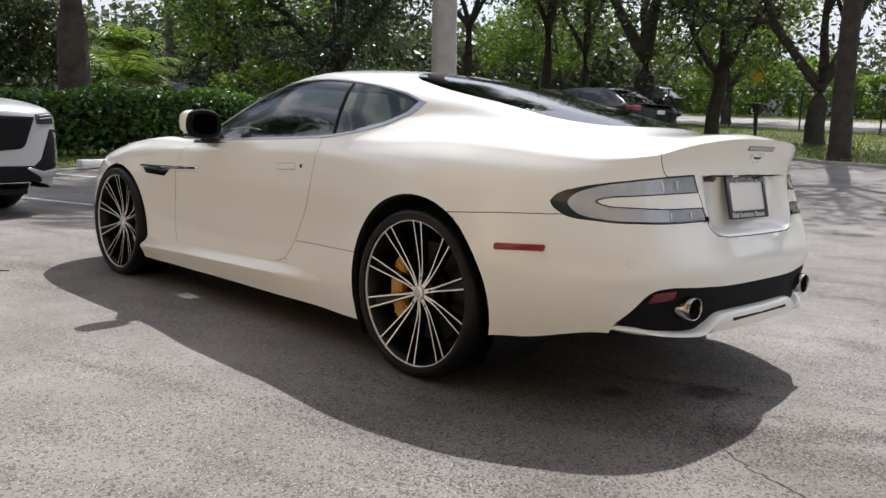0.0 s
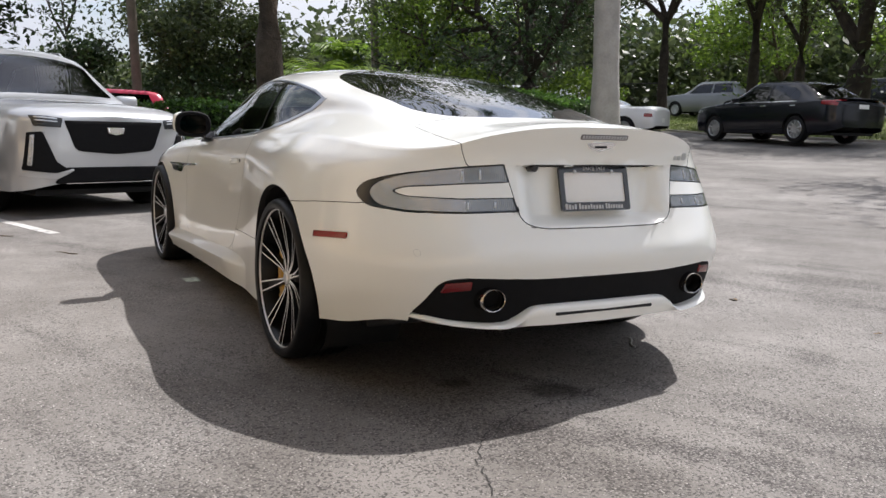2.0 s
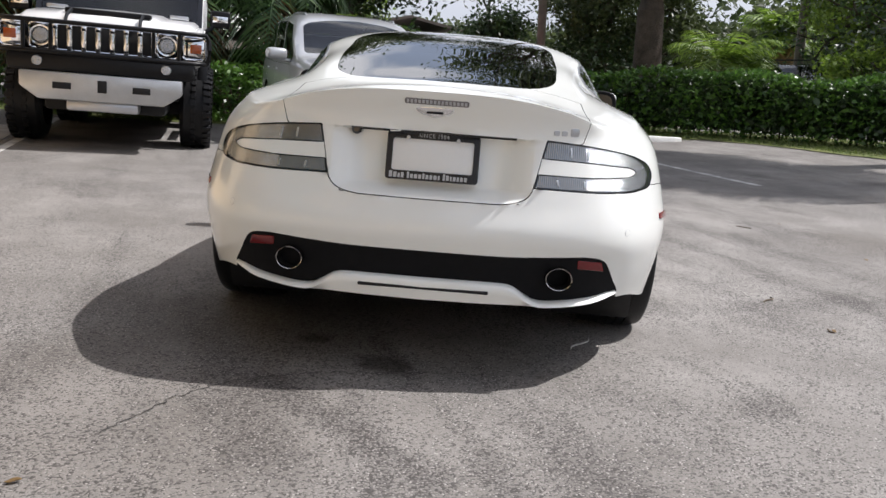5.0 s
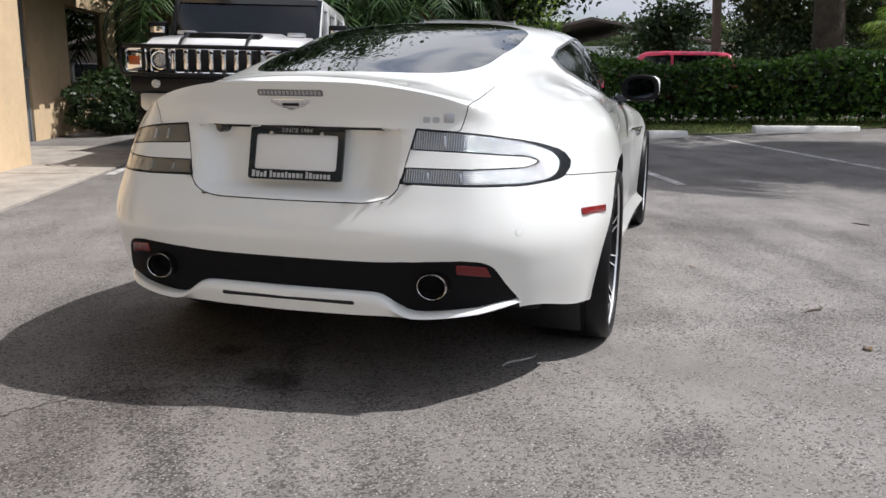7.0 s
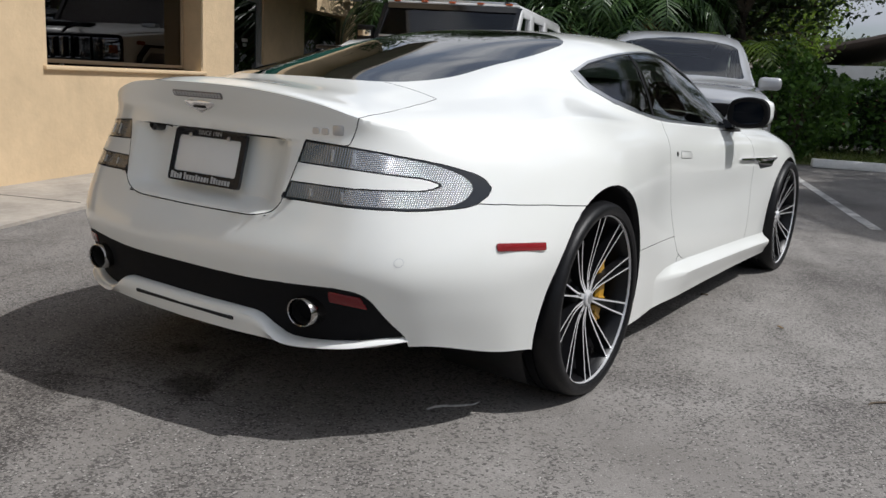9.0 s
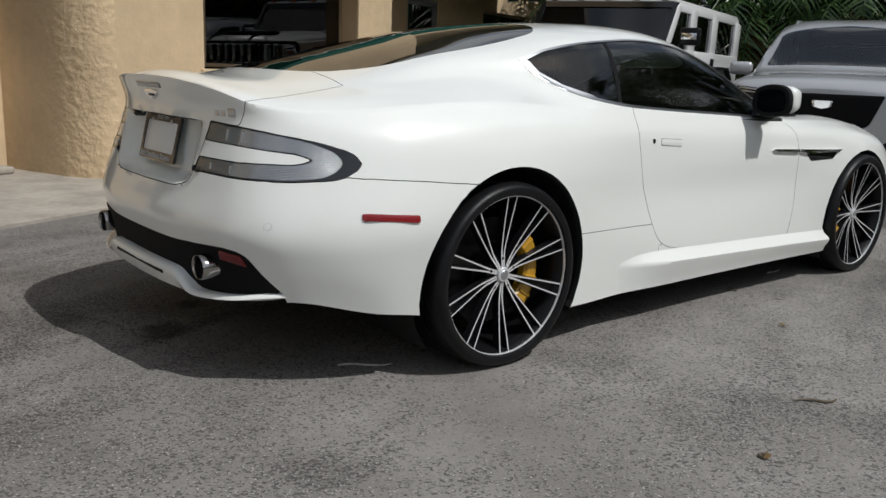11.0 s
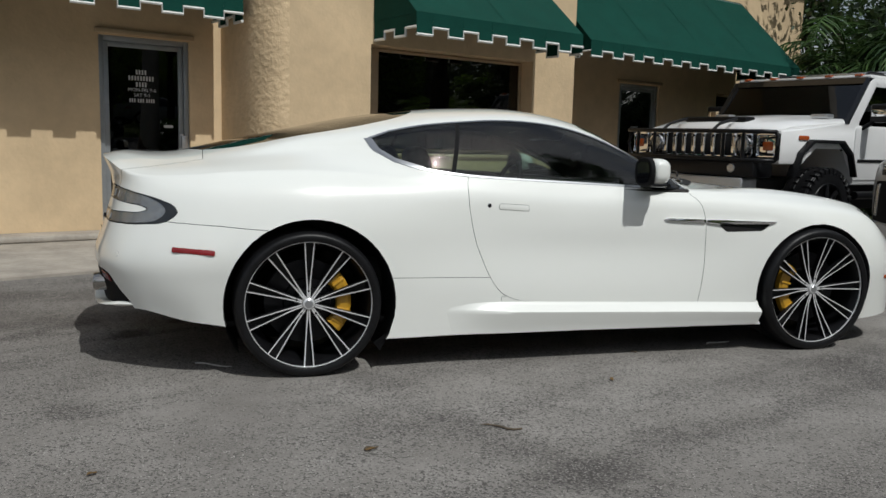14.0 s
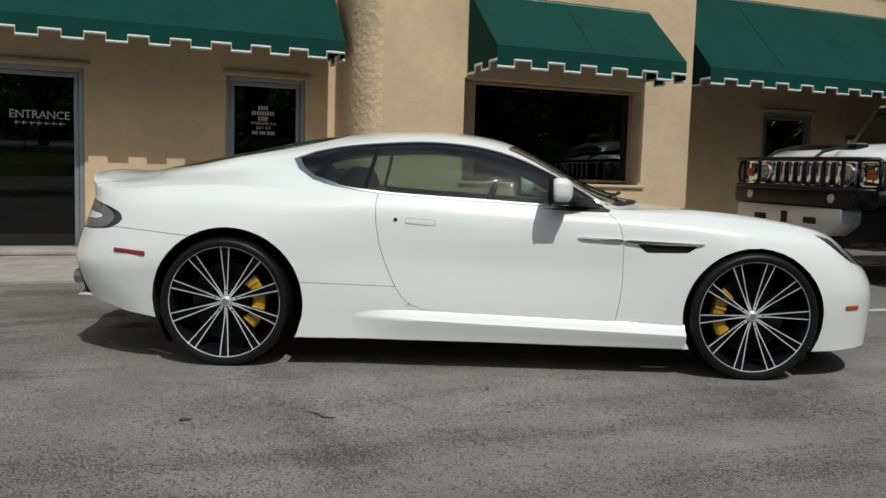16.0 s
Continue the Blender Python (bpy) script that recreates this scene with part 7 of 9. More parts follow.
prism(bm, [(-1.965, 1.975), (-2.08, 1.975), (-2.10, 2.06), (-1.985, 2.05)], -.893, .893)
part("screen_frame", bm, M["gloss_black"], truck, "black windscreen frame")
for y in (-.78, -.39, 0, .39, .78):
    tp("roof_marker", (-2.08, y - .045, 2.065), (-2.00, y + .045, 2.097), .012, M["amber"], "amber roof marker lamp")
for y in (-.62, .62):
    bm = bmesh.new()
    tube(bm, [(-2.35, y, 2.09), (-2.45, y, 2.15), (-4.35, y, 2.15), (-4.45, y, 2.09)], .022, 8)
    part("roof_rail", bm, BP, truck, "black roof rail")
for x in (-2.75, -4.0):
    tp("roof_bar", (x - .04, -.7, 2.14), (x + .04, .7, 2.19), .015, M["satin"] if x > -3 else BP, "roof cross bar")
tp("rear_wall", (-4.80, -.93, .80), (-4.74, .93, 1.50), .02, WP, "white tailgate")
tp("rear_window", (-4.775, -.90, 1.50), (-4.765, .90, 1.98), .002, M["dark_glass"], "dark rear window")
tp("dashboard", (-2.1, -.85, 1.15), (-1.62, .85, 1.46), .04, M["leather"], "dark dashboard")
tp("cabin", (-4.6, -.86, .9), (-2.35, .86, 1.44), .04, M["leather"], "dark seats")
for y in (.42, -.42):
    tp("seat_back", (-2.75, y - .26, 1.35), (-2.60, y + .26, 1.82), .06, M["leather"], "dark seat back")
# face: chrome slotted grille with lamps
def rim_loop(name, y0, y1, z0, z1, x, r, parent=None):
    """A bright rounded frame round an opening in the truck's face."""
    bm = bmesh.new()
    tube(bm, [(x, a, b) for a, b in round_poly([(y0, z0), (y1, z0), (y1, z1), (y0, z1)], .035, 4)], r, 6, True)
    return part(name, bm, M["chrome"], parent or truck, "chrome frame")


rim_loop("grille_frame", -.515, .515, 1.05, 1.315, -.165, .011)
tp("grille_panel", (-.28, -1.0, 1.02), (-.19, 1.0, 1.325), .015, M["gloss_black"], "black front panel")
tp("grille_back", (-.20, -.52, 1.06), (-.175, .52, 1.31), .01, M["paint_in"], "black grille opening")
for k in range(8):
    y = -.49 + k * .14
    bm = bmesh.new()
    box(bm, (-.19, y - .030, 1.055), (-.135, y + .030, 1.315), .018, 3)
    part("grille_bar", bm, M["chrome"], truck, "chrome grille bar")
for s in (1, -1):
    tp("lamp_surround", (-.19, min(s * .53, s * .72), 1.06), (-.145, max(s * .53, s * .72), 1.31), .015, M["gloss_black"], "black lamp surround")
    bm = bmesh.new()
    lathe(bm, [(.0, -.098), (.07, -.10), (.09, -.115), (.10, -.122), (.105, -.135), (.105, -.17)], 28, "x", (-.02, s * .625, 1.185))
    lamp = part("headlamp", bm, M["lens"], truck, "round clear headlamp")
    bm = bmesh.new()
    lathe(bm, [(.092, -.10), (.105, -.098), (.112, -.11), (.112, -.15)], 28, "x", (-.02, s * .625, 1.185))
    part("lamp_ring", bm, M["chrome"], lamp, "chrome lamp ring")
    tp("signal_surround", (-.22, min(s * .79, s * 1.03), 1.06), (-.165, max(s * .79, s * 1.03), 1.31), .02, M["chrome"], "chrome signal surround")
    rim_loop("lamp_frame", s * .515 + s * .012, s * .735, 1.055, 1.31, -.145, .010)
    rim_loop("signal_frame", s * .79, s * 1.02, 1.06, 1.305, -.162, .011)
    tp("washer_cover", (-1.56, min(s * .58, s * .80), 1.535), (-1.42, max(s * .58, s * .80), 1.585), .015, M["satin"], "bright cover at the foot of the windscreen")
    tp("signal_lamp", (-.17, min(s * .865, s * .985), 1.13), (-.150, max(s * .865, s * .985), 1.23), .012, M["amber"], "amber turn signal")
    bm = bmesh.new()
    lathe(bm, [(0, -.012), (.045, -.014), (.058, -.025), (.060, -.06)], 20, "x", (.075, s * .63, .925))
    part("fog_lamp", bm, M["lens"], truck, "round fog lamp")
    tp("tow_hole", (.080, min(s * .30, s * .48), .645), (.094, max(s * .30, s * .48), .715), .008, M["paint_in"], "black bumper opening")
tp("upper_bumper", (-.30, -.92, .82), (.055, .92, 1.02), .04, BP, "black upper bumper")
bm = bmesh.new()
prism(bm, [(-.80, .82), (.80, .82), (.80, .66), (.62, .53), (-.62, .53), (-.80, .66)], -.20, .082, "yz", .02)
part("lower_bumper", bm, mat("silver_bumper", (0.52, 0.53, 0.54), 0.38, 0.7, var=0.06, scale=8), truck, "silver lower bumper")
tp("hook_hole", (.078, -.045, .63), (.094, .045, .76), .006, M["paint_in"], "black hook opening")
tp("skid_plate", (-.20, -.36, .42), (.03, .36, .535), .03, M["satin"], "grey skid plate")
tp("chassis", (-4.6, -.62, .40), (-.25, .62, .80), .05, M["paint_in"], "black chassis")
tp("axle", (-1.19, -.9, .38), (-1.05, .9, .54), .05, M["paint_in"], "black axle")
tp("axle", (-3.87, -.9, .38), (-3.73, .9, .54), .05, M["paint_in"], "black axle")
bm = bmesh.new()
for z, yw in ((1.335, 1.03), (1.02, 1.03)):
    tube(bm, [(-.14, -yw, z), (-.04, -yw + .03, z), (.03, -yw + .12, z), (.07, -.55, z), (.08, 0, z), (.07, .55, z), (.03, yw - .12, z), (-.04, yw - .03, z), (-.14, yw, z)], .024, 8)
for q in (-1, 1):
    tube(bm, [(-.14, q * 1.03, 1.335), (-.13, q * 1.06, 1.28), (-.12, q * 1.07, 1.18), (-.13, q * 1.06, 1.07), (-.14, q * 1.03, 1.02)], .024, 8)
for y in (-.76, -.50, .50, .76):
    tube(bm, [(.045, y, 1.02), (.045, y, 1.335)], .020, 8)
for y in (-.36, .36):
    tube(bm, [(.07, y, 1.335), (-.05, y, 1.42), (-.35, y, 1.49)], .018, 8)
part("bull_bar", bm, BP, truck, "black tubular bull bar", angle=60)
# the doors and the load bay are long
for ob in truck.children_recursive:
    if ob.parent == truck and ob.name.split(".")[0] == "wheel":
        if ob.location.x < -2:
            ob.location.x = -2.0 + (ob.location.x + 2.0) * 1.17
    elif ob.parent.name.split(".")[0] != "wheel":
        for v in ob.data.vertices:
            if v.co.x < -2.0:
                v.co.x = -2.0 + (v.co.x + 2.0) * 1.17
truck.matrix_world = Matrix.Translation(lot(5.88, -1.79, 0.02)) @ Matrix.Rotation(LOT + math.pi - .057, 4, "Z") @ Matrix.Rotation(-.012, 4, "X") @ Matrix.Diagonal((.98, .98, .96, 1))


# ---- cars by the road and beyond the hedge ----
def sedan_stations(L, W, H, hood, belt, screen0, screen1, roof1, boot, boot_z):
    """Cross-sections of a three-box car, nose at 0."""
    def row(x, w, zs, zm, zb, wr, zr, zc):
        return (x, w * .93, zs, w, zm, w * .985, zb - .12, w * .94, zb, wr, zr, wr * .55, zc - .01, 0, zc)
    w = W / 2
    return [
        row(0, w * .62, .35, .50, hood - .12, w * .40, hood - .10, hood - .09),
        row(-.12, w * .85, .28, .48, hood - .04, w * .60, hood - .03, hood - .01),
        row(-.45, w * .97, .24, .48, hood + .02, w * .72, hood + .05, hood + .07),
        row(-screen0 + .1, w, .22, .48, belt - .02, w * .78, belt + .02, belt + .06),
        row(-(screen0 + screen1) / 2, w, .22, .48, belt, w * .74, (belt + H) / 2 - .02, (belt + H) / 2 + .08),
        row(-screen1, w, .22, .48, belt, w * .66, H - .06, H),
        row(-(screen1 + roof1) / 2, w, .22, .48, belt + .01, w * .66, H - .04, H + .02),
        row(-roof1, w, .22, .48, belt + .02, w * .65, H - .08, H - .02),
        row(-(roof1 + boot) / 2, w, .23, .48, belt + .03, w * .70, (H + boot_z) / 2 - .03, (H + boot_z) / 2 + .02),
        row(-boot, w * .99, .25, .48, belt + .03, w * .76, boot_z - .02, boot_z + .02),
        row(-L + .15, w * .92, .30, .50, belt, w * .68, boot_z - .01, boot_z + .02),
        row(-L, w * .70, .38, .52, belt - .06, w * .45, boot_z - .10, boot_z - .08),
    ]


sedan = thing("sedan", "dark blue four-door sedan parked by the road verge", "car")
spec = dict(st=sedan_stations(4.86, 1.83, 1.47, .84, .96, 1.35, 2.15, 3.50, 4.40, 1.02), belt=.95, wy=.91, wheels=[(-.95, .325), (-3.73, .325)], track=.90, paint=M["navy_paint"], glass=M["dark_glass"], spokes=10, rim=M["alloy"],
            windows=[round_poly([(-1.60, .985), (-2.18, 1.355), (-2.72, 1.395), (-2.74, .99)], .03, 3), round_poly([(-2.82, .99), (-2.80, 1.395), (-3.35, 1.36), (-3.72, 1.17), (-3.72, 1.03)], .03, 3)],
            doors=[round_poly([(-1.42, .30), (-1.35, .80), (-1.52, .95), (-2.78, .97), (-2.78, .30)], .05, 3), round_poly([(-2.80, .30), (-2.80, .97), (-3.76, 1.0), (-3.60, .70), (-3.40, .34)], .05, 3)],
            screens=[("windscreen", round_poly([(-1.38, -.05), (-1.45, .62), (-2.05, .54), (-2.12, -.05)], [0, .06, .05, 0], 3)), ("rear_window", round_poly([(-3.60, -.05), (-3.64, .54), (-4.22, .60), (-4.34, -.05)], [0, .05, .05, 0], 3))])
t_car = build_car(sedan, spec)
for view in ("left", "right"):
    stick(sedan, "tail_lamp", t_car, round_poly([(-4.45, .90), (-4.45, .98), (-4.78, 1.0), (-4.80, .86)], .02, 2), view, .006, M["red_lens"], "red tail lamp")
    for hx in (-2.60, -3.55):
        stick(sedan, "door_handle", t_car, round_poly([(hx, .86), (hx, .885), (hx - .16, .89), (hx - .16, .865)], .008, 2), view, .018, M["chrome"], "chrome door handle")
    stick(sedan, "window_trim", t_car, [(-1.62, .955), (-1.62, .97), (-3.70, .985), (-3.70, .968)], view, .004, M["chrome"], "bright window strip")
    s = 1 if view == "left" else -1
    box_part("door_mirror", (-1.86, min(s * .90, s * 1.06), .97), (-1.72, max(s * .90, s * 1.06), 1.08), .04, M["navy_paint"], sedan, "dark door mirror")
    stick(sedan, "headlamp", t_car, round_poly([(-.10, .70), (-.20, .78), (-.62, .83), (-.40, .74)], .015, 2), view, .005, M["lens"], "clear headlamp")
stick(sedan, "number_plate", t_car, [(-.15, .80), (-.15, .90), (.15, .90), (.15, .80)], "rear", .008, M["white_plate"], "pale plate")
box_part("boot_spoiler", (-4.82, -.60, 1.015), (-4.62, .60, 1.04), .01, M["navy_paint"], sedan, "dark boot spoiler")
hd = Vector((.994, -.105, 0))
left = Vector((.105, .994, 0))
nose = Vector((12.85, -15.0, 0)) + hd * .95 - left * .92
sedan.matrix_world = Matrix.Translation((nose.x, nose.y, gz(nose.x - 2, nose.y))) @ Matrix.Rotation(math.atan2(hd.y, hd.x), 4, "Z")


def far_car(name, label, material, L, W, H, place, heading, roadster=False):
    car = thing(name, label, "car")
    if roadster:
        st = sedan_stations(L, W, H, .74, .84, 1.25, 1.85, 2.35, 2.95, .92)
        win = [round_poly([(-1.50, .87), (-1.88, H - .12), (-2.34, H - .10), (-2.55, .90)], .03, 3)]
        scr = [("windscreen", round_poly([(-1.28, -.05), (-1.34, .52), (-1.80, .46), (-1.84, -.05)], [0, .05, .05, 0], 3)), ("rear_window", round_poly([(-2.45, -.05), (-2.48, .42), (-2.80, .46), (-2.85, -.05)], [0, .04, .04, 0], 3))]
    else:
        st = sedan_stations(L, W, H, .95, 1.04, 1.25, 2.0, L - .75, L - .22, 1.15)
        win = [round_poly([(-1.55, 1.07), (-2.02, H - .12), (-2.70, H - .09), (-2.72, 1.07)], .03, 3), round_poly([(-2.80, 1.07), (-2.78, H - .09), (-L + .95, H - .10), (-L + .75, 1.12)], .03, 3)]
        scr = [("windscreen", round_poly([(-1.30, -.05), (-1.36, .62), (-1.92, .54), (-1.98, -.05)], [0, .05, .05, 0], 3)), ("rear_window", round_poly([(-L + .70, -.05), (-L + .68, .5), (-L + .30, .55), (-L + .26, -.05)], [0, .05, .05, 0], 3))]
    sp = dict(st=st, belt=.84 if roadster else 1.04, wy=W / 2, wheels=[(-.82, .30 if roadster else .34), (-L + .88, .30 if roadster else .34)], track=W / 2 - .01, paint=material, glass=M["dark_glass"], spokes=7, rim=M["alloy"], windows=win, screens=scr)
    tr = build_car(car, sp)
    for view in ("left", "right"):
        z = .62 if roadster else .86
        stick(car, "tail_lamp", tr, round_poly([(-L + .30, z), (-L + .30, z + .10), (-L + .08, z + .10), (-L + .06, z)], .02, 2), view, .005, M["red_lens"], "red tail lamp")
    x, y = place
    car.matrix_world = Matrix.Translation((x, y, gz(x, y))) @ Matrix.Rotation(math.radians(heading), 4, "Z")
    return car, tr


roadster, t_r = far_car("roadster", "small white two-seat roadster with a dark soft top", M["white_paint"], 3.95, 1.68, 1.22, (18.4, -13.3), 28, True)
stick(roadster, "number_plate", t_r, [(-.15, .48), (-.15, .60), (.15, .60), (.15, .48)], "rear", .008, M["white_plate"], "pale plate")
far_car("estate_car", "red family estate car behind the hedge", M["red_paint"], 4.95, 1.85, 1.72, (22.4, 1.95), 90)
far_car("estate_car", "white family car in the far car park", M["white_paint"], 4.6, 1.82, 1.62, (30.5, -17.6), 20)
far_car("estate_car", "grey family car in the far car park", M["grey_paint"], 4.6, 1.82, 1.60, (36.5, -24.5), 15)
far_car("estate_car", "grey family car in the far car park", M["grey_paint"], 4.6, 1.82, 1.60, (27.5, -27.5), 10)
far_car("estate_car", "dark blue family car in the far car park", M["navy_paint"], 4.6, 1.82, 1.60, (22.5, -31.5), 5)
far_car("estate_car", "dark blue family car beyond the hedge", M["navy_paint"], 4.6, 1.82, 1.66, (21.5, -7.9), 130)

# white pickup in the far car park
pickup = thing("pickup", "white pickup with an open bed in the far car park", "truck")
bm = bmesh.new()
prism(bm, [(0, .5), (0, .95), (-.15, 1.08), (-1.35, 1.15), (-1.85, 1.72), (-2.1, 1.78), (-3.1, 1.78), (-3.25, 1.20), (-5.4, 1.20), (-5.4, .5)], -.92, .92, "xz", .04)
part("body", bm, M["white_paint"], pickup)
for s in (1, -1):
    bm = bmesh.new()
    prism(bm, round_poly([(-1.55, 1.20), (-1.92, 1.66), (-3.0, 1.68), (-3.05, 1.20)], .04, 2), s * .922, s * .930, "xz")
    part("side_window", bm, M["dark_glass"], pickup, "dark side window")
    for x in (-.95, -4.4):
        simple_wheel(pickup, x, s * .93, .38, .25, 6, M["alloy"])
pickup.matrix_world = Matrix.Translation(grounded(28.5, -21.5)) @ Matrix.Rotation(math.radians(140), 4, "Z")


# ---- plants ----
def foliage_mat(name, dark, light, gloss=0.45, back=0.25):
    """Leaves that vary from one to the next and let some light through."""
    m = bpy.data.materials.new(name)
    m.use_nodes = True
    nt = m.node_tree
    N, L = nt.nodes, nt.links
    b = N["Principled BSDF"]
    b.inputs["Roughness"].default_value = gloss
    geo = N.new("ShaderNodeNewGeometry")
    rp = N.new("ShaderNodeValToRGB")
    rp.color_ramp.elements[0].color, rp.color_ramp.elements[1].color = (*dark, 1), (*light, 1)
    L.new(geo.outputs["Random Per Island"], rp.inputs["Fac"])
    co = N.new("ShaderNodeTexCoord")
    nz = N.new("ShaderNodeTexNoise")
    nz.inputs["Scale"].default_value, nz.inputs["Detail"].default_value = 0.9, 4
    L.new(co.outputs["Object"], nz.inputs["Vector"])
    mr = N.new("ShaderNodeMapRange")
    mr.inputs["From Min"].default_value, mr.inputs["From Max"].default_value = .3, .7
    mr.inputs["To Min"].default_value, mr.inputs["To Max"].default_value = .72, 1.25
    L.new(nz.outputs["Fac"], mr.inputs["Value"])
    hs = N.new("ShaderNodeHueSaturation")
    L.new(rp.outputs["Color"], hs.inputs["Color"])
    L.new(mr.outputs["Result"], hs.inputs["Value"])
    L.new(hs.outputs["Color"], b.inputs["Base Color"])
    tr = N.new("ShaderNodeBsdfTranslucent")
    L.new(hs.outputs["Color"], tr.inputs["Color"])
    mx = N.new("ShaderNodeMixShader")
    mx.inputs["Fac"].default_value = back
    L.new(b.outputs["BSDF"], mx.inputs[1])
    L.new(tr.outputs["BSDF"], mx.inputs[2])
    L.new(mx.outputs["Shader"], N["Material Output"].inputs["Surface"])
    return m


M["leaf_hedge"] = foliage_mat("glossy_hedge_leaf", (0.026, 0.070, 0.012), (0.125, 0.245, 0.038), 0.36, .35)
M["leaf_oak"] = foliage_mat("oak_leaf", (0.032, 0.050, 0.018), (0.110, 0.140, 0.050), 0.45, .42)
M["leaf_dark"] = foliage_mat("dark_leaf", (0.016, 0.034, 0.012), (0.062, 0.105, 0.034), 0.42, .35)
M["leaf_bright"] = foliage_mat("sunny_leaf", (0.070, 0.130, 0.016), (0.22, 0.32, 0.045), 0.5, .5)
M["leaf_palm"] = foliage_mat("palm_leaf", (0.020, 0.050, 0.014), (0.085, 0.150, 0.045), 0.32, .3)
M["leaf_dry"] = foliage_mat("dry_palm_leaf", (0.13, 0.075, 0.03), (0.30, 0.19, 0.07), 0.7, .3)
M["grass"] = foliage_mat("grass_blade", (0.07, 0.12, 0.022), (0.22, 0.27, 0.07), 0.6, .4)
M["bark"] = mat("grey_brown_bark", (0.085, 0.066, 0.050), 0.95, var=0.4, scale=4, bump=0.03, bump_scale=18)
M["bark_dark"] = mat("dark_bark", (0.045, 0.036, 0.028), 0.95, var=0.4, scale=4, bump=0.03, bump_scale=18)
M["bark_palm"] = mat("pale_palm_trunk", (0.36, 0.34, 0.31), 0.9, var=0.16, scale=3, bump=0.008, bump_scale=40)
M["twig"] = mat("dry_twig", (0.11, 0.085, 0.06), 0.9, var=0.3, scale=30)


def leaves(name, pts, size, material, parent, rng, droop=0.3, aspect=.45, label="", curl=.25):
    """Many small folded leaves at points (numpy), as one mesh."""
    n = len(pts)
    th = rng.uniform(0, 2 * np.pi, n)
    el = rng.normal(-droop, .55, n)
    d = np.stack([np.cos(th) * np.cos(el), np.sin(th) * np.cos(el), np.sin(el)], 1)
    r = rng.normal(0, 1, (n, 3))
    s = np.cross(d, r)
    s /= np.linalg.norm(s, axis=1, keepdims=True) + 1e-9
    u = np.cross(s, d)
    L = (size * rng.uniform(.6, 1.35, n))[:, None]
    w = L * aspect * .5
    base = pts - d * L * .5
    V = np.empty((n, 4, 3))
    V[:, 0] = base
    V[:, 1] = base + d * L * .45 + s * w + u * L * curl * .25
    V[:, 2] = base + d * L
    V[:, 3] = base + d * L * .45 - s * w + u * L * curl * .25
    me = bpy.data.meshes.new(name)
    me.vertices.add(n * 4)
    me.vertices.foreach_set("co", V.reshape(-1))
    me.loops.add(n * 4)
    me.loops.foreach_set("vertex_index", np.arange(n * 4, dtype=np.int32))
    me.polygons.add(n)
    me.polygons.foreach_set("loop_start", np.arange(0, n * 4, 4, dtype=np.int32))
    me.polygons.foreach_set("loop_total", np.full(n, 4, dtype=np.int32))
    me.update(calc_edges=True)
    me.validate()
    me.materials.append(material)
    ob = new(name, me)
    if parent is not None:
        ob.parent = parent
    if label:
        ob["label"] = label
    return ob


def branch(bm, rng, p, d, length, r, depth, ends, spread=.65, up=.12):
    pts, rad = [p.copy()], [r]
    k = 5
    for i in range(k):
        d = (d + Vector(rng.normal(0, .11, 3)) + Vector((0, 0, up * .3))).normalized()
        p = p + d * (length / k)
        pts.append(p.copy())
        rad.append(r * (1 - .5 * (i + 1) / k))
    tube(bm, pts, rad, 7 if depth > 1 else 5)
    if depth <= 0:
        ends.append(p)
        return
    ends.append(pts[3])
    n = 3 if depth > 1 else 3
    for i in range(n):
        a = 2 * math.pi * (i + rng.uniform(0, .6)) / n
        side = d.cross(Vector((math.cos(a), math.sin(a), .3))).normalized()
        branch(bm, rng, pts[-1] if i else pts[-2], (d + side * spread * rng.uniform(.8, 1.4)).normalized(), length * rng.uniform(.62, .85), r * .52, depth - 1, ends, spread, up)


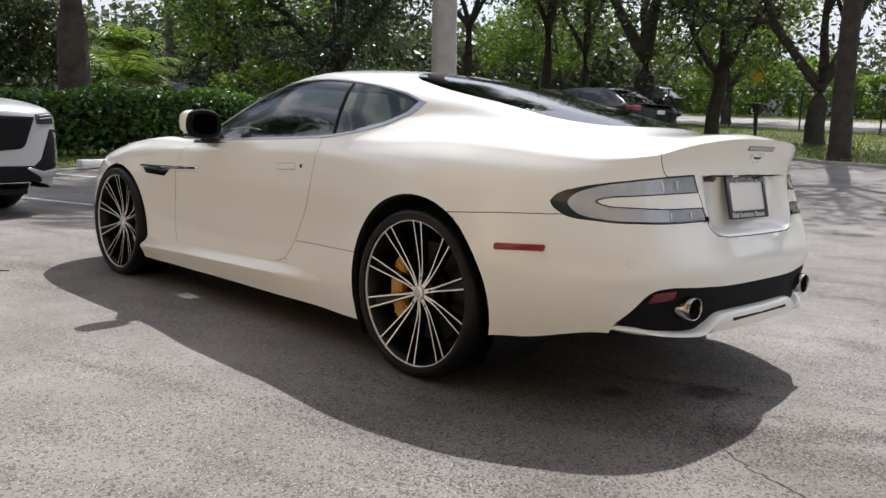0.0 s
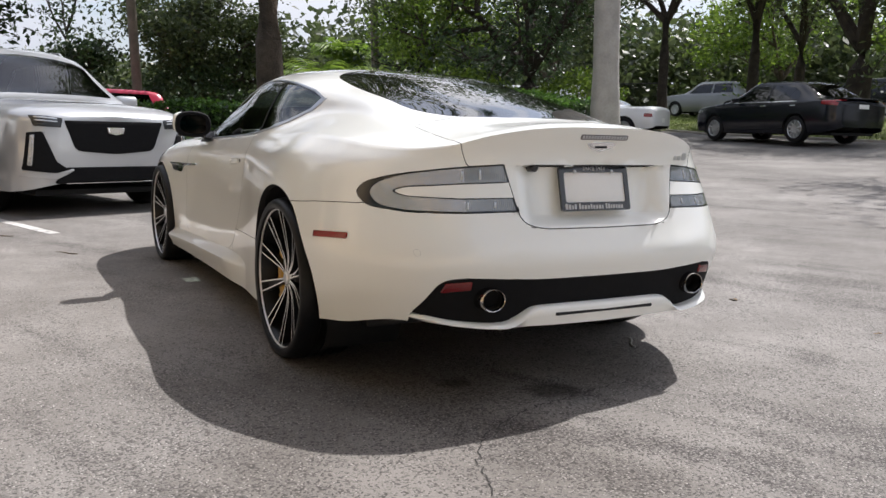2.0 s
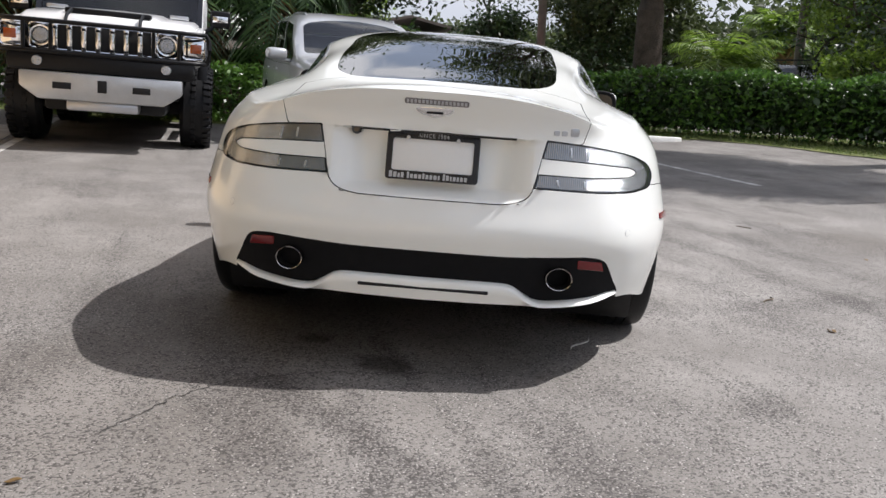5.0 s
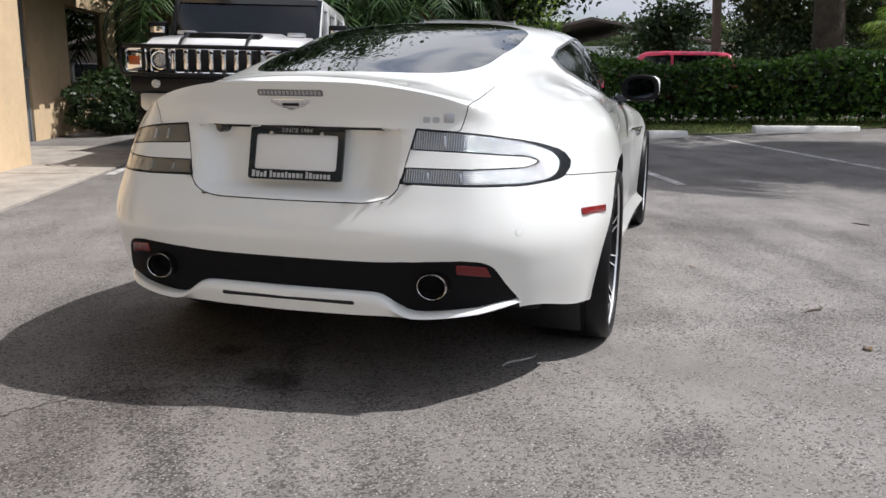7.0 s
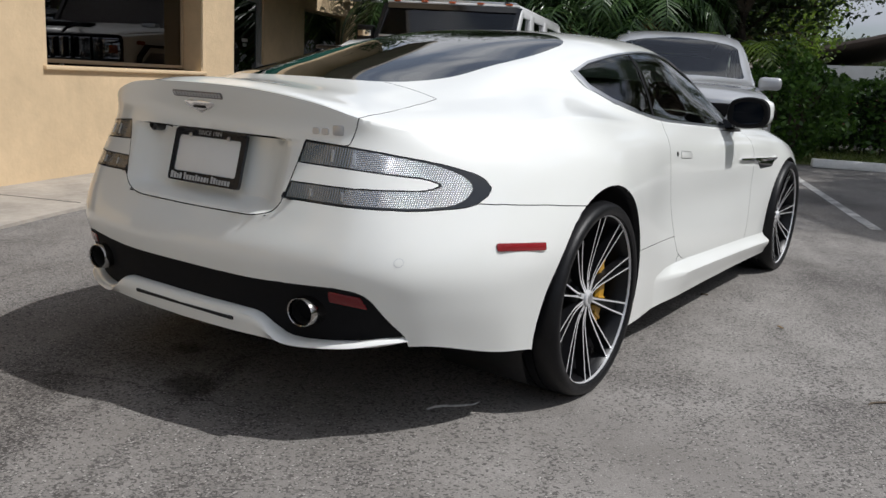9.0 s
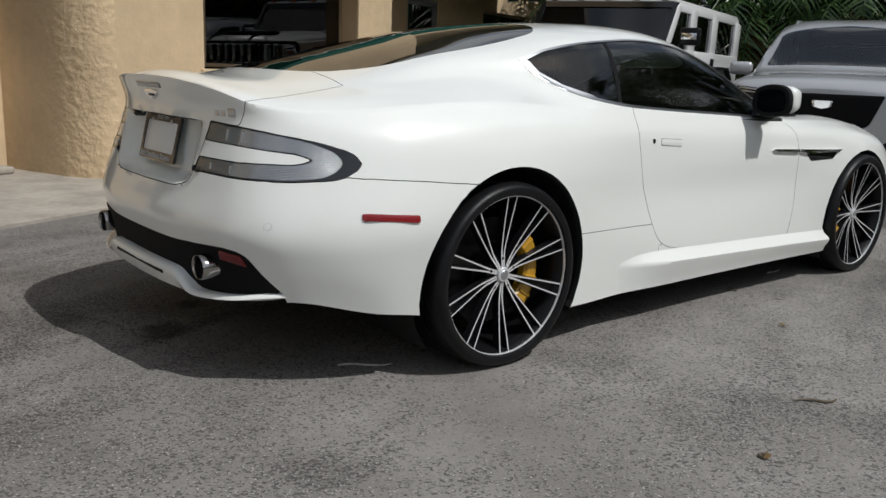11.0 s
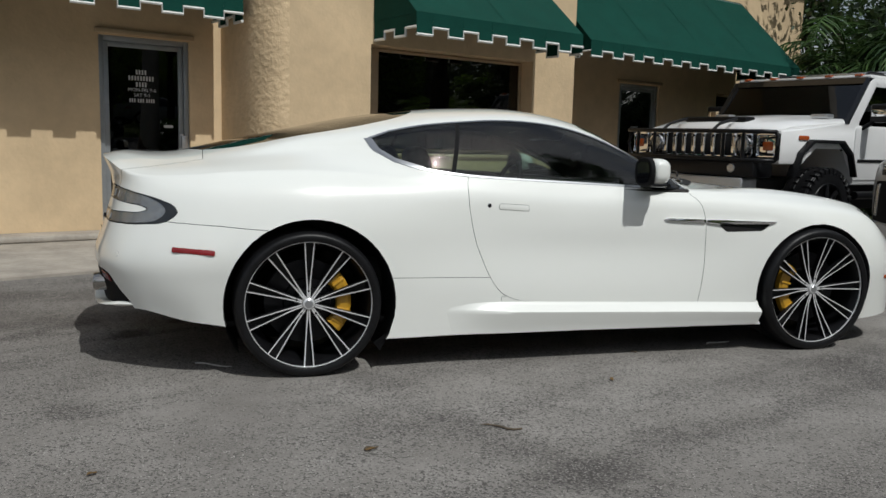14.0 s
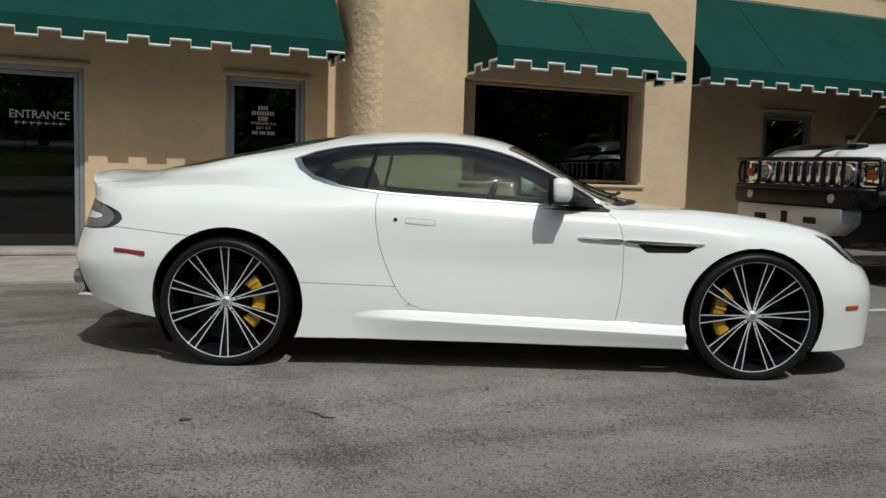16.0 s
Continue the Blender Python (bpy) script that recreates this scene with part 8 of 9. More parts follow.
def tree(x, y, height, trunk_r, crown, seed, leaf_m, label, category="tree", bark=None, clear=.3, n_leaf=9000, leaf=.16, depth=3, lean=(0, 0), clump=1.0, spread=.75, fork=3):
    """A tree: tapered trunk, limbs that fork, and a crown of leaf clumps at the ends of the limbs."""
    rng = np.random.default_rng(seed)
    t = thing("tree", label, category, Matrix.Translation(grounded(x, y, -.1)))
    bm = bmesh.new()
    ends = []
    h0 = height * clear
    up = (UPRIGHT + Vector((lean[0], lean[1], 0))).normalized()
    pts = [Vector((0, 0, 0)), up * h0 * .05, up * h0 * .35 + Vector((.04, .03, 0)), up * h0 * .7 + Vector((-.03, .05, 0)), up * h0]
    tube(bm, pts, [trunk_r * 1.5, trunk_r * 1.15, trunk_r, trunk_r * .92, trunk_r * .86], 14)
    limbs = bmesh.new()
    reach = min((height - h0) * .42, crown * (.58 if depth < 4 else .47))
    n_leaf = int(n_leaf * .74)
    for i in range(fork):
        a = 2 * math.pi * (i + rng.uniform(0, .5)) / fork
        d = (Vector((math.cos(a), math.sin(a), 0)) * spread + up).normalized()
        branch(limbs, rng, pts[-1] - up * .15, d, reach, trunk_r * .62, depth - 1, ends, spread)
    branch(limbs, rng, pts[-1] - up * .1, up, max(reach, (height - h0) * .36), trunk_r * .6, depth - 1, ends, spread)
    part("trunk", bm, bark or M["bark"], t, "rough tapering trunk")
    part("branchwork", limbs, bark or M["bark"], t, "forking limbs")
    E = np.array([list(e) for e in ends])
    cen = np.array([0, 0, h0 + (height - h0) * .55])
    k = rng.integers(0, len(E), n_leaf)
    sub = rng.normal(0, 1, (len(E), 3))
    off = rng.normal(0, .33 * clump, (n_leaf, 3)) * np.array([1.25, 1.25, .8])
    P = E[k] + off
    # a share fills the outline of the crown, unevenly
    m = n_leaf // 10
    q = rng.normal(0, 1, (m, 3))
    q /= np.linalg.norm(q, axis=1, keepdims=True)
    bump_ = 1 + .25 * np.sin(q[:, 0] * 5 + seed) * np.cos(q[:, 1] * 6 + seed)
    q = cen + q * (rng.uniform(.55, 1.0, m) * bump_)[:, None] * np.array([crown, crown, (height - h0) * .5])
    near = np.min(np.linalg.norm(q[:, None, :] - E[None, :, :], axis=2), axis=1) < 1.5 * clump
    P = np.concatenate([P, q[near]])
    leaves("crown", P, leaf, leaf_m, t, rng, label="crown of small leaves")
    return t


def palm(x, y, height, r, seed, label, fronds=22, length=2.6, steps=24, blade=.022, fan=False, bark=None, base_flare=1.25, dry=0, z_extra=0.0, leaf_m=None, droop=1.0):
    """A palm: ringed trunk and arching fronds of separate leaflets."""
    rng = np.random.default_rng(seed)
    t = thing("palm_tree", label, "palm", Matrix.Translation(grounded(x, y, -.05 + z_extra)))
    bm = bmesh.new()
    k = max(6, int(height / .16))
    pts, rad = [], []
    for i in range(k + 1):
        f = i / k
        p = UPRIGHT * height * f + Vector((.03 * math.sin(f * 3), .03 * math.cos(f * 2), 0))
        pts.append(p)
        rad.append(r * (base_flare - (base_flare - 1) * min(1, f * 6) if f < .17 else 1 - .22 * f) * (1.012 if i % 2 else .992))
    tube(bm, pts, rad, 18)
    part("trunk", bm, bark or M["bark_palm"], t, "ringed palm trunk")
    top = pts[-1]
    for kind, count, mm in (("frond", fronds, leaf_m or M["leaf_palm"]), ("dead_frond", dry, M["leaf_dry"])):
        for i in range(count):
            a = 2 * math.pi * i * .381966 + rng.uniform(-.2, .2)
            el = rng.uniform(-.1, 1.1) if kind == "frond" else rng.uniform(-1.2, -.7)
            h = Vector((math.cos(a), math.sin(a), 0))
            L = length * rng.uniform(.8, 1.1)
            n = 9
            P = [top.copy()]
            e = el
            for j in range(n):
                P.append(P[-1] + (h * math.cos(e) + Vector((0, 0, 1)) * math.sin(e)) * (L / n))
                e -= .24 * droop * (.6 + j / n)
            bm = bmesh.new()
            tube(bm, P, [.025 * (1 - .8 * j / n) + .003 for j in range(n + 1)], 5)
            side = h.cross(Vector((0, 0, 1)))
            for j in range(3, steps + 1):
                f = j / steps * n
                b0 = P[min(int(f), n - 1)].lerp(P[min(int(f) + 1, n)], f - int(f))
                along = (P[min(int(f) + 1, n)] - P[min(int(f), n - 1)]).normalized() if int(f) < n else (P[n] - P[n - 1]).normalized()
                w = L * .26 * math.sin(math.pi * min(.95, .12 + .8 * j / steps)) * (1.0 if not fan else 1.2)
                for s in (1, -1):
                    tip = b0 + side * s * w + along * w * .55 + Vector((0, 0, -w * rng.uniform(.25, .7)))
                    mid = b0.lerp(tip, .5) + Vector((0, 0, w * .10))
                    wd = along * blade
                    v = [bm.verts.new(q) for q in (b0 - wd, mid - wd, tip, mid + wd, b0 + wd)]
                    bm.faces.new(v)
            part(kind, bm, mm, t, normals=False, smooth=False)
    return t


def clump(name, x, y, rx, ry, h, n, leaf, material, seed, label, category="bush", z0=0.0, box_like=False, group=""):
    """A bush: stems and a mass of leaves, densest at its uneven surface."""
    rng = np.random.default_rng(seed)
    t = thing(name, label, category, Matrix.Translation(grounded(x, y)), group=group)
    bm = bmesh.new()
    for i in range(9):
        a = rng.uniform(0, 6.28)
        q = Vector((math.cos(a) * rx * .6, math.sin(a) * ry * .6, h * .75))
        tube(bm, [Vector((q.x * .15, q.y * .15, -.03)), q * .5 + Vector((.05, 0, .1)), q], [.03, .02, .008], 5)
    part("stemwork", bm, M["bark"], t, "thin brown stems")
    q = rng.normal(0, 1, (n, 3))
    q /= np.linalg.norm(q, axis=1, keepdims=True)
    lump = 1 + .16 * np.sin(q[:, 0] * 6 + seed) * np.cos(q[:, 1] * 5 + 2 * seed) + .10 * np.sin(q[:, 2] * 9 + seed)
    P = q * (rng.uniform(.45, 1, n) ** .35 * lump)[:, None] * np.array([rx, ry, h / 2]) + np.array([0, 0, h / 2 + z0])
    P = P[P[:, 2] > .03]
    leaves("foliage", P, leaf, material, t, rng, droop=.15, aspect=.5, label="dense leaves")
    return t


# clipped hedge along the head of the parking bays
HEDGE = [lot(14.0, -1.6), lot(14.0, 2.0), lot(14.0, 5.5), Vector((15.1, -2.6, 0)), Vector((14.0, -5.4, 0)), Vector((12.3, -7.4, 0)), Vector((11.1, -8.4, 0)), Vector((10.35, -8.75, 0))]


def hedge(path, half, h, n_per_m, seed):
    rng = np.random.default_rng(seed)
    pts = smooth_poly([tuple(p)[:2] for p in path], 6, False)
    segs = [(Vector((*a, 0)), Vector((*b, 0))) for a, b in zip(pts, pts[1:])]
    t = thing("hedge", "clipped evergreen hedge with glossy green leaves", "hedge")
    P, S = [], bmesh.new()
    for a, b in segs:
        L = (b - a).length
        d = (b - a).normalized()
        s = Vector((-d.y, d.x, 0))
        n = int(L * n_per_m)
        f = rng.uniform(0, 1, n)
        kind = rng.uniform(0, 1, n)
        for i in range(n):
            q = a + d * (L * f[i])
            hh = h * (1 + .05 * math.sin(q.x * 2.3) + .05 * math.sin(q.y * 3.1 + 1)) + rng.normal(0, .035)
            hw = half * (1 + .08 * math.sin(q.x * 3.7 + q.y * 2.9))
            if kind[i] < .33:
                y, z = rng.uniform(-hw, hw), hh - abs(rng.normal(0, .05))
            else:
                y, z = (hw - abs(rng.normal(0, .06))) * (1 if kind[i] < .66 else -1), rng.uniform(.06, 1) * hh
            w = q + s * y
            P.append((w.x, w.y, gz(w.x, w.y) + max(z, .05)))
        for i in range(int(L / .22) + 1):
            q = a + d * (L * rng.uniform(0, 1)) + s * rng.uniform(-half * .5, half * .5)
            z0 = gz(q.x, q.y)
            tube(S, [Vector((q.x, q.y, z0 - .03)), Vector((q.x + rng.normal(0, .05), q.y + rng.normal(0, .05), z0 + h * .5)), Vector((q.x + rng.normal(0, .1), q.y + rng.normal(0, .1), z0 + h * .85))], [.018, .013, .006], 5)
    part("stemwork", S, M["bark_dark"], t, "thin dark stems")
    leaves("foliage", np.array(P), .115, M["leaf_hedge"], t, rng, droop=.0, aspect=.52, label="glossy green leaves")
    # twiggy heart of the hedge; its shade is put into a darker leaf colour
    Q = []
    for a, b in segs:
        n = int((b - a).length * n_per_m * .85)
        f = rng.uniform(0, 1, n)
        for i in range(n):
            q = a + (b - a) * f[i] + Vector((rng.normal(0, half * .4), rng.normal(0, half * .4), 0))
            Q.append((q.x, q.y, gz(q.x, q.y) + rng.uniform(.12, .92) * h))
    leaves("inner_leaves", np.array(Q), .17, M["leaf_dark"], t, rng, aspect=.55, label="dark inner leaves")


hedge(HEDGE, .55, 1.28, 1150, 3)

# the royal palm at the end of the hedge, with its dirty lower trunk
royal = palm(9.95, -9.0, 9.5, .27, 11, "tall pale grey palm trunk beside the hedge", 34, 3.9, base_flare=1.3, steps=48, blade=.032)
bm = bmesh.new()
tube(bm, [Vector((0, 0, 0)), UPRIGHT * .3, UPRIGHT * .55 + Vector((.004, 0, 0)), UPRIGHT * .80], [.405, .362, .330, .292], 20)
part("trunk_base", bm, mat("brown_stained_palm_base", (0.13, 0.09, 0.065), 0.95, var=0.35, scale=6, bump=0.02, bump_scale=30), royal, "brown stained foot of the trunk")

# trees beyond the hedge and along the road
tree(16.7, -4.2, 10.5, .34, 6.2, 21, M["leaf_oak"], "large spreading oak behind the hedge", clear=.38, n_leaf=40000, leaf=.17, depth=4, spread=.95, fork=4, clump=1.15)
tree(4.5, -15.6, 12.5, .20, 3.0, 22, M["leaf_oak"], "slim dark oak on the grass verge", bark=M["bark_dark"], clear=.55, n_leaf=3600, leaf=.17, depth=4, spread=.8)
tree(6.9, -20.3, 8.4, .26, 4.8, 23, M["leaf_oak"], "forked dark oak on the grass verge", bark=M["bark_dark"], clear=.22, n_leaf=10880, leaf=.18, depth=4, spread=.7, fork=3)
tree(12.6, -20.6, 9.2, .36, 5.5, 24, M["leaf_oak"], "thick dark oak beside the road", bark=M["bark_dark"], clear=.30, n_leaf=13600, leaf=.18, depth=4, spread=.8, fork=3)
tree(11.0, -22.2, 8.4, .22, 4.5, 25, M["leaf_oak"], "leaning oak beside the road", bark=M["bark_dark"], clear=.26, n_leaf=8840, leaf=.18, depth=4, spread=.8, lean=(-.1, 0))
tree(17.9, -22.2, 9.2, .19, 4.2, 26, M["leaf_oak"], "slim oak beside the road", bark=M["bark_dark"], clear=.42, n_leaf=8840, leaf=.18, depth=3, spread=.7)
tree(18.6, -18.6, 9.2, .17, 4.2, 27, M["leaf_oak"], "slim oak beside the road", bark=M["bark_dark"], clear=.42, n_leaf=8840, leaf=.18, depth=3, spread=.7)
tree(21.8, -15.2, 9.6, .36, 6.0, 28, M["leaf_dark"], "dark spreading tree beyond the hedge", bark=M["bark_dark"], clear=.24, n_leaf=22000, leaf=.2, depth=4, spread=.95, fork=4)
tree(18.2, -25.0, 8.8, .20, 4.5, 29, M["leaf_oak"], "oak at the far side of the verge", bark=M["bark_dark"], clear=.36, n_leaf=8160, leaf=.2, depth=3)
tree(24.6, -13.2, 9.0, .26, 3.3, 30, M["leaf_bright"], "sunlit green tree beyond the hedge", clear=.20, n_leaf=11000, leaf=.2, depth=3, spread=.9)
tree(25.0, -0.7, 7.5, .14, 1.2, 31, M["leaf_dark"], "slim tree standing alone against the sky", bark=M["bark_dark"], clear=.22, n_leaf=6500, leaf=.17, depth=3, spread=.45, clump=.9)
tree(26.0, -4.6, 9.0, .26, 3.2, 32, M["leaf_oak"], "dense tree beyond the hedge", clear=.10, n_leaf=28000, leaf=.19, depth=3)
tree(34.0, 5.5, 9.6, .26, 3.2, 33, M["leaf_oak"], "tall narrow tree against the sky", clear=.2, n_leaf=12000, leaf=.2, depth=3, spread=.4)
tree(29.0, 7.5, 8.5, .26, 3.6, 34, M["leaf_bright"], "sunlit green tree behind the cars", clear=.22, n_leaf=11000, leaf=.2, depth=3)
tree(16.0, -33.0, 7.0, .22, 4.8, 35, M["leaf_bright"], "sunlit green tree across the road", clear=.25, n_leaf=12000, leaf=.24, depth=3, spread=1.0)
tree(24.0, -31.0, 8.0, .22, 4.8, 36, M["leaf_bright"], "sunlit green tree across the road", clear=.25, n_leaf=12000, leaf=.24, depth=3, spread=1.0)
tree(8.0, -36.0, 8.5, .25, 5.0, 37, M["leaf_oak"], "tree across the road", clear=.25, n_leaf=12000, leaf=.24, depth=3, spread=.9)
tree(33.0, -24.0, 8.0, .26, 5.5, 38, M["leaf_oak"], "tree in the far car park", clear=.28, n_leaf=13000, leaf=.24, depth=3, spread=.9)
palm(35.5, -13.8, 3.0, .22, 39, "bushy fan palm with yellowed skirt beyond the hedge", 46, 2.1, 16, .05, bark=M["bark_dark"], dry=14, leaf_m=M["leaf_bright"], droop=.6)
tree(0.5, -30.0, 8.0, .26, 5.0, 40, M["leaf_oak"], "tree beyond the road", clear=.28, n_leaf=11000, leaf=.24, depth=3, spread=.9)
# dense planting behind the parked cars
tree(*lot(17.0, -1.0)[:2], 9.0, .26, 4.2, 41, M["leaf_dark"], "dense dark tree behind the parked truck", bark=M["bark_dark"], clear=.18, n_leaf=30000, leaf=.18, depth=3, spread=.9, clump=1.2)
tree(*lot(17.6, 2.6)[:2], 7.0, .22, 2.4, 42, M["leaf_dark"], "dark evergreen behind the silver crossover", bark=M["bark_dark"], clear=.20, n_leaf=16000, leaf=.16, depth=3, spread=.7, clump=1.1)
tree(*lot(15.5, -5.5)[:2], 7.5, .24, 3.8, 43, M["leaf_dark"], "dark tree at the end of the shop", bark=M["bark_dark"], clear=.2, n_leaf=16000, leaf=.18, depth=3, spread=.9, clump=1.2)
tree(*lot(15.0, 2.8)[:2], 7.0, .18, 2.8, 44, M["leaf_oak"], "green tree behind the crossover", clear=.42, n_leaf=20000, leaf=.17, depth=3, spread=.9)
for k, (a, d, h, L, sd) in enumerate(((12.9, -3.6, 2.7, 2.6, 51), (13.2, -1.9, 2.6, 2.5, 52), (12.8, -.4, 2.3, 2.2, 53), (12.6, 1.0, 2.4, 2.0, 54))):
    q = lot(a, d)
    palm(q.x, q.y, h, .15, sd, "feather palm with hanging fronds behind the truck", 20, L, dry=7, bark=M["bark_dark"], droop=1.15)
q = lot(12.3, 2.1)
palm(q.x, q.y, 1.5, .09, 55, "broad-leaved palm behind the silver crossover", 12, 1.9, bark=M["bark_dark"], leaf_m=M["leaf_bright"], droop=.9)
q = lot(11.7, 3.2)
clump("bush", q.x, q.y, 1.0, 1.0, 1.75, 5200, .11, M["leaf_hedge"], 61, "rounded clipped green bush beside the crossover")
q = lot(10.9, -4.35)
clump("bush", q.x, q.y, .95, .55, 1.05, 3000, .11, M["leaf_dark"], 62, "low green bush against the shop wall")
q = lot(12.3, -4.3)
clump("bush", q.x, q.y, .8, .55, 1.0, 2200, .11, M["leaf_hedge"], 63, "low green bush against the shop wall")
q = lot(11.2, -.1)
clump("bush", q.x, q.y, .7, .7, 1.0, 2200, .10, M["leaf_hedge"], 64, "green bush between the parked cars")
for a, d, sd in ((11.7, -1.2, 65), (11.9, -2.4, 66)):
    q = lot(a, d)
    clump("bush", q.x, q.y, .8, .75, 1.0, 2600, .12, M["leaf_dark"], sd, "low dark green bush behind the truck")
# yucca clump and low scrub beyond the hedge
for x, y, s, sd in ((21.5, -7.2, 1.3, 71), (22.6, -8.0, 1.1, 72)):
    palm(x, y, 1.2 * s, .16, sd, "spiky orange-tipped palm clump beyond the hedge", 26, 1.5 * s, fan=True, dry=12, leaf_m=M["leaf_bright"], bark=M["bark"], droop=.6)
for x, y, rx, h, sd, mm in ((19.6, -11.0, 1.8, 2.2, 73, "leaf_bright"), (20.3, -16.2, 1.5, 2.0, 74, "leaf_bright"), (25.5, -4.0, 2.0, 2.4, 75, "leaf_dark"), (17.5, 2.4, 1.2, 1.6, 76, "leaf_dark"), (26.5, -14.0, 2.2, 2.6, 77, "leaf_dark"), (30, 0.0, 2.4, 2.4, 78, "leaf_dark")):
    clump("bush", x, y, rx, rx, h, 4200, .16, M[mm], sd, "loose green scrub beyond the hedge", group="scrub beyond the hedge")


# ---- grass ----
def lawn(name, poly, label, seed, density, blade=.07, rise=.015):
    """A sheet of soil that follows the ground, and the blades on it."""
    rng = np.random.default_rng(seed)
    poly = [(x + rng.normal(0, .05), y + rng.normal(0, .05)) for x, y in smooth_poly(poly, 6)]
    xs_ = [p[0] for p in poly]
    ys_ = [p[1] for p in poly]
    bm = bmesh.new()
    step = max(.4, (max(xs_) - min(xs_)) / 60)
    V = [bm.verts.new((x, y, 0)) for x, y in poly]
    bm.faces.new(V)
    x = min(xs_) + step
    while x < max(xs_):
        bmesh.ops.bisect_plane(bm, geom=bm.verts[:] + bm.edges[:] + bm.faces[:], plane_co=(x, 0, 0), plane_no=(1, 0, 0))
        x += step
    y = min(ys_) + step
    while y < max(ys_):
        bmesh.ops.bisect_plane(bm, geom=bm.verts[:] + bm.edges[:] + bm.faces[:], plane_co=(0, y, 0), plane_no=(0, 1, 0))
        y += step
    for v in bm.verts:
        v.co.z = gz(v.co.x, v.co.y) + rise
    struct(name, bm, M["grass_soil"], label, "lawn")
    area = (max(xs_) - min(xs_)) * (max(ys_) - min(ys_))
    n = int(area * density)
    P = np.stack([rng.uniform(min(xs_), max(xs_), n), rng.uniform(min(ys_), max(ys_), n)], 1)
    keep = [inside(p, poly) for p in P]
    P = P[keep]
    Z = np.array([gz(*p) + rise + blade * .4 for p in P])
    ob = leaves("grass", np.column_stack([P, Z]), blade, M["grass"], None, rng, droop=-.9, aspect=.16)
    tagged(ob, "short uneven green grass with bare patches", "grass", kind="stuff")


lawn("lawn_strip", [tuple(lot(10.75, -3.2)[:2]), tuple(lot(10.75, 6.0)[:2]), tuple(lot(10.6, 8.6)[:2]), (12.0, -5.6), (10.2, -6.6), (9.0, -7.6), (7.6, -8.0), (6.9, -8.25), (7.6, -9.1), (9.2, -10.0), (11.5, -9.6), (14.6, -6.4), (16.2, -2.0), tuple(lot(15.2, 2.0)[:2]), tuple(lot(15.2, -3.2)[:2])], "grass strip between the wheel stops and the hedge", 81, 260, .075)
lawn("lawn_island", [(-3.3, -8.2), (-1.3, -7.8), (.7, -7.9), (1.05, -8.3), (-.3, -9.2), (-2.8, -9.6)], "small grass island in the asphalt", 82, 320, .07)
lawn("lawn_verge", [(-12, -14.6), (4.6, -14.9), (8.6, -17.6), (15.5, -17.6), (21, -19), (30, -24), (26, -32), (10, -29.0), (-12, -28.5)], "grass verge with trees beside the road", 83, 75, .12)
lawn("lawn_far", [(-20, -40), (40, -42), (40, -48), (-20, -48)], "grass across the road", 84, 6, .2)
lawn("lawn_back", [(17, 4), (21, -4), (19, -9), (23, -13), (34, -9), (36, 6), (26, 12)], "rough grass beyond the hedge", 85, 30, .12)


# ---- road, fence, poles, far houses ----
def strip(name, a, b, w, material, label, category, rise=.006, kind="structure", pieces=1):
    """A flat strip on the ground from a to b."""
    a, b = Vector((*a, 0)), Vector((*b, 0))
    d = (b - a).normalized()
    s = Vector((-d.y, d.x, 0)) * (w / 2)
    n = max(2, int((b - a).length / .5))
    bm = bmesh.new()
    rows = []
    for i in range(n + 1):
        p = a + (b - a) * (i / n)
        rows.append([bm.verts.new((q.x, q.y, gz(q.x, q.y) + rise)) for q in (p - s, p + s)])
    for A, B in zip(rows, rows[1:]):
        bm.faces.new((A[0], A[1], B[1], B[0]))
    return tagged(part(name, bm, material), label, category, kind=kind)


M["road"] = asphalt_material("pale_road", (0.30, 0.29, 0.28), (0.42, 0.41, 0.40), False)
strip("road", (-40, -34.5), (60, -39), 7.0, M["road"], "pale grey road beyond the verge", "road", .03)
strip("road_far", (24, -8), (44, -40), 9.0, M["road"], "pale far car park", "road", .03)
# painted bay lines and wheel stops
for a0, a1, d in ((4.6, 9.9, .13), (4.3, 10.2, 2.90), (4.6, 10.4, 5.55), (5.2, 10.2, -2.75)):
    strip("bay_line", lot(a0, d)[:2], lot(a1, d + .06)[:2], .10, M["line_paint"], "worn white bay line on the asphalt", "line", .004)
for d0, d1 in ((3.45, 5.25), (6.42, 8.30), (.45, 2.35)):
    t = thing("wheel_stop", "white-painted concrete wheel stop at the bay's head", "wheel stop", group="wheel stops")
    bm = bmesh.new()
    L = d1 - d0
    prism(bm, [(-.09, 0), (.09, 0), (.065, .125), (-.065, .125)], -L / 2, L / 2, "xz", .015)
    part("block", bm, M["kerb_paint"], t)
    for e in (-.3, .3):
        bm = bmesh.new()
        cyl(bm, (0, e * L, .12), (0, e * L, .132), .012, seg=10)
        part("pin", bm, M["disc"], t, "rusty steel pin")
    p = lot(10.35, (d0 + d1) / 2)
    t.matrix_world = Matrix.Translation((p.x, p.y, gz(p.x, p.y))) @ Matrix.Rotation(LOT, 4, "Z")
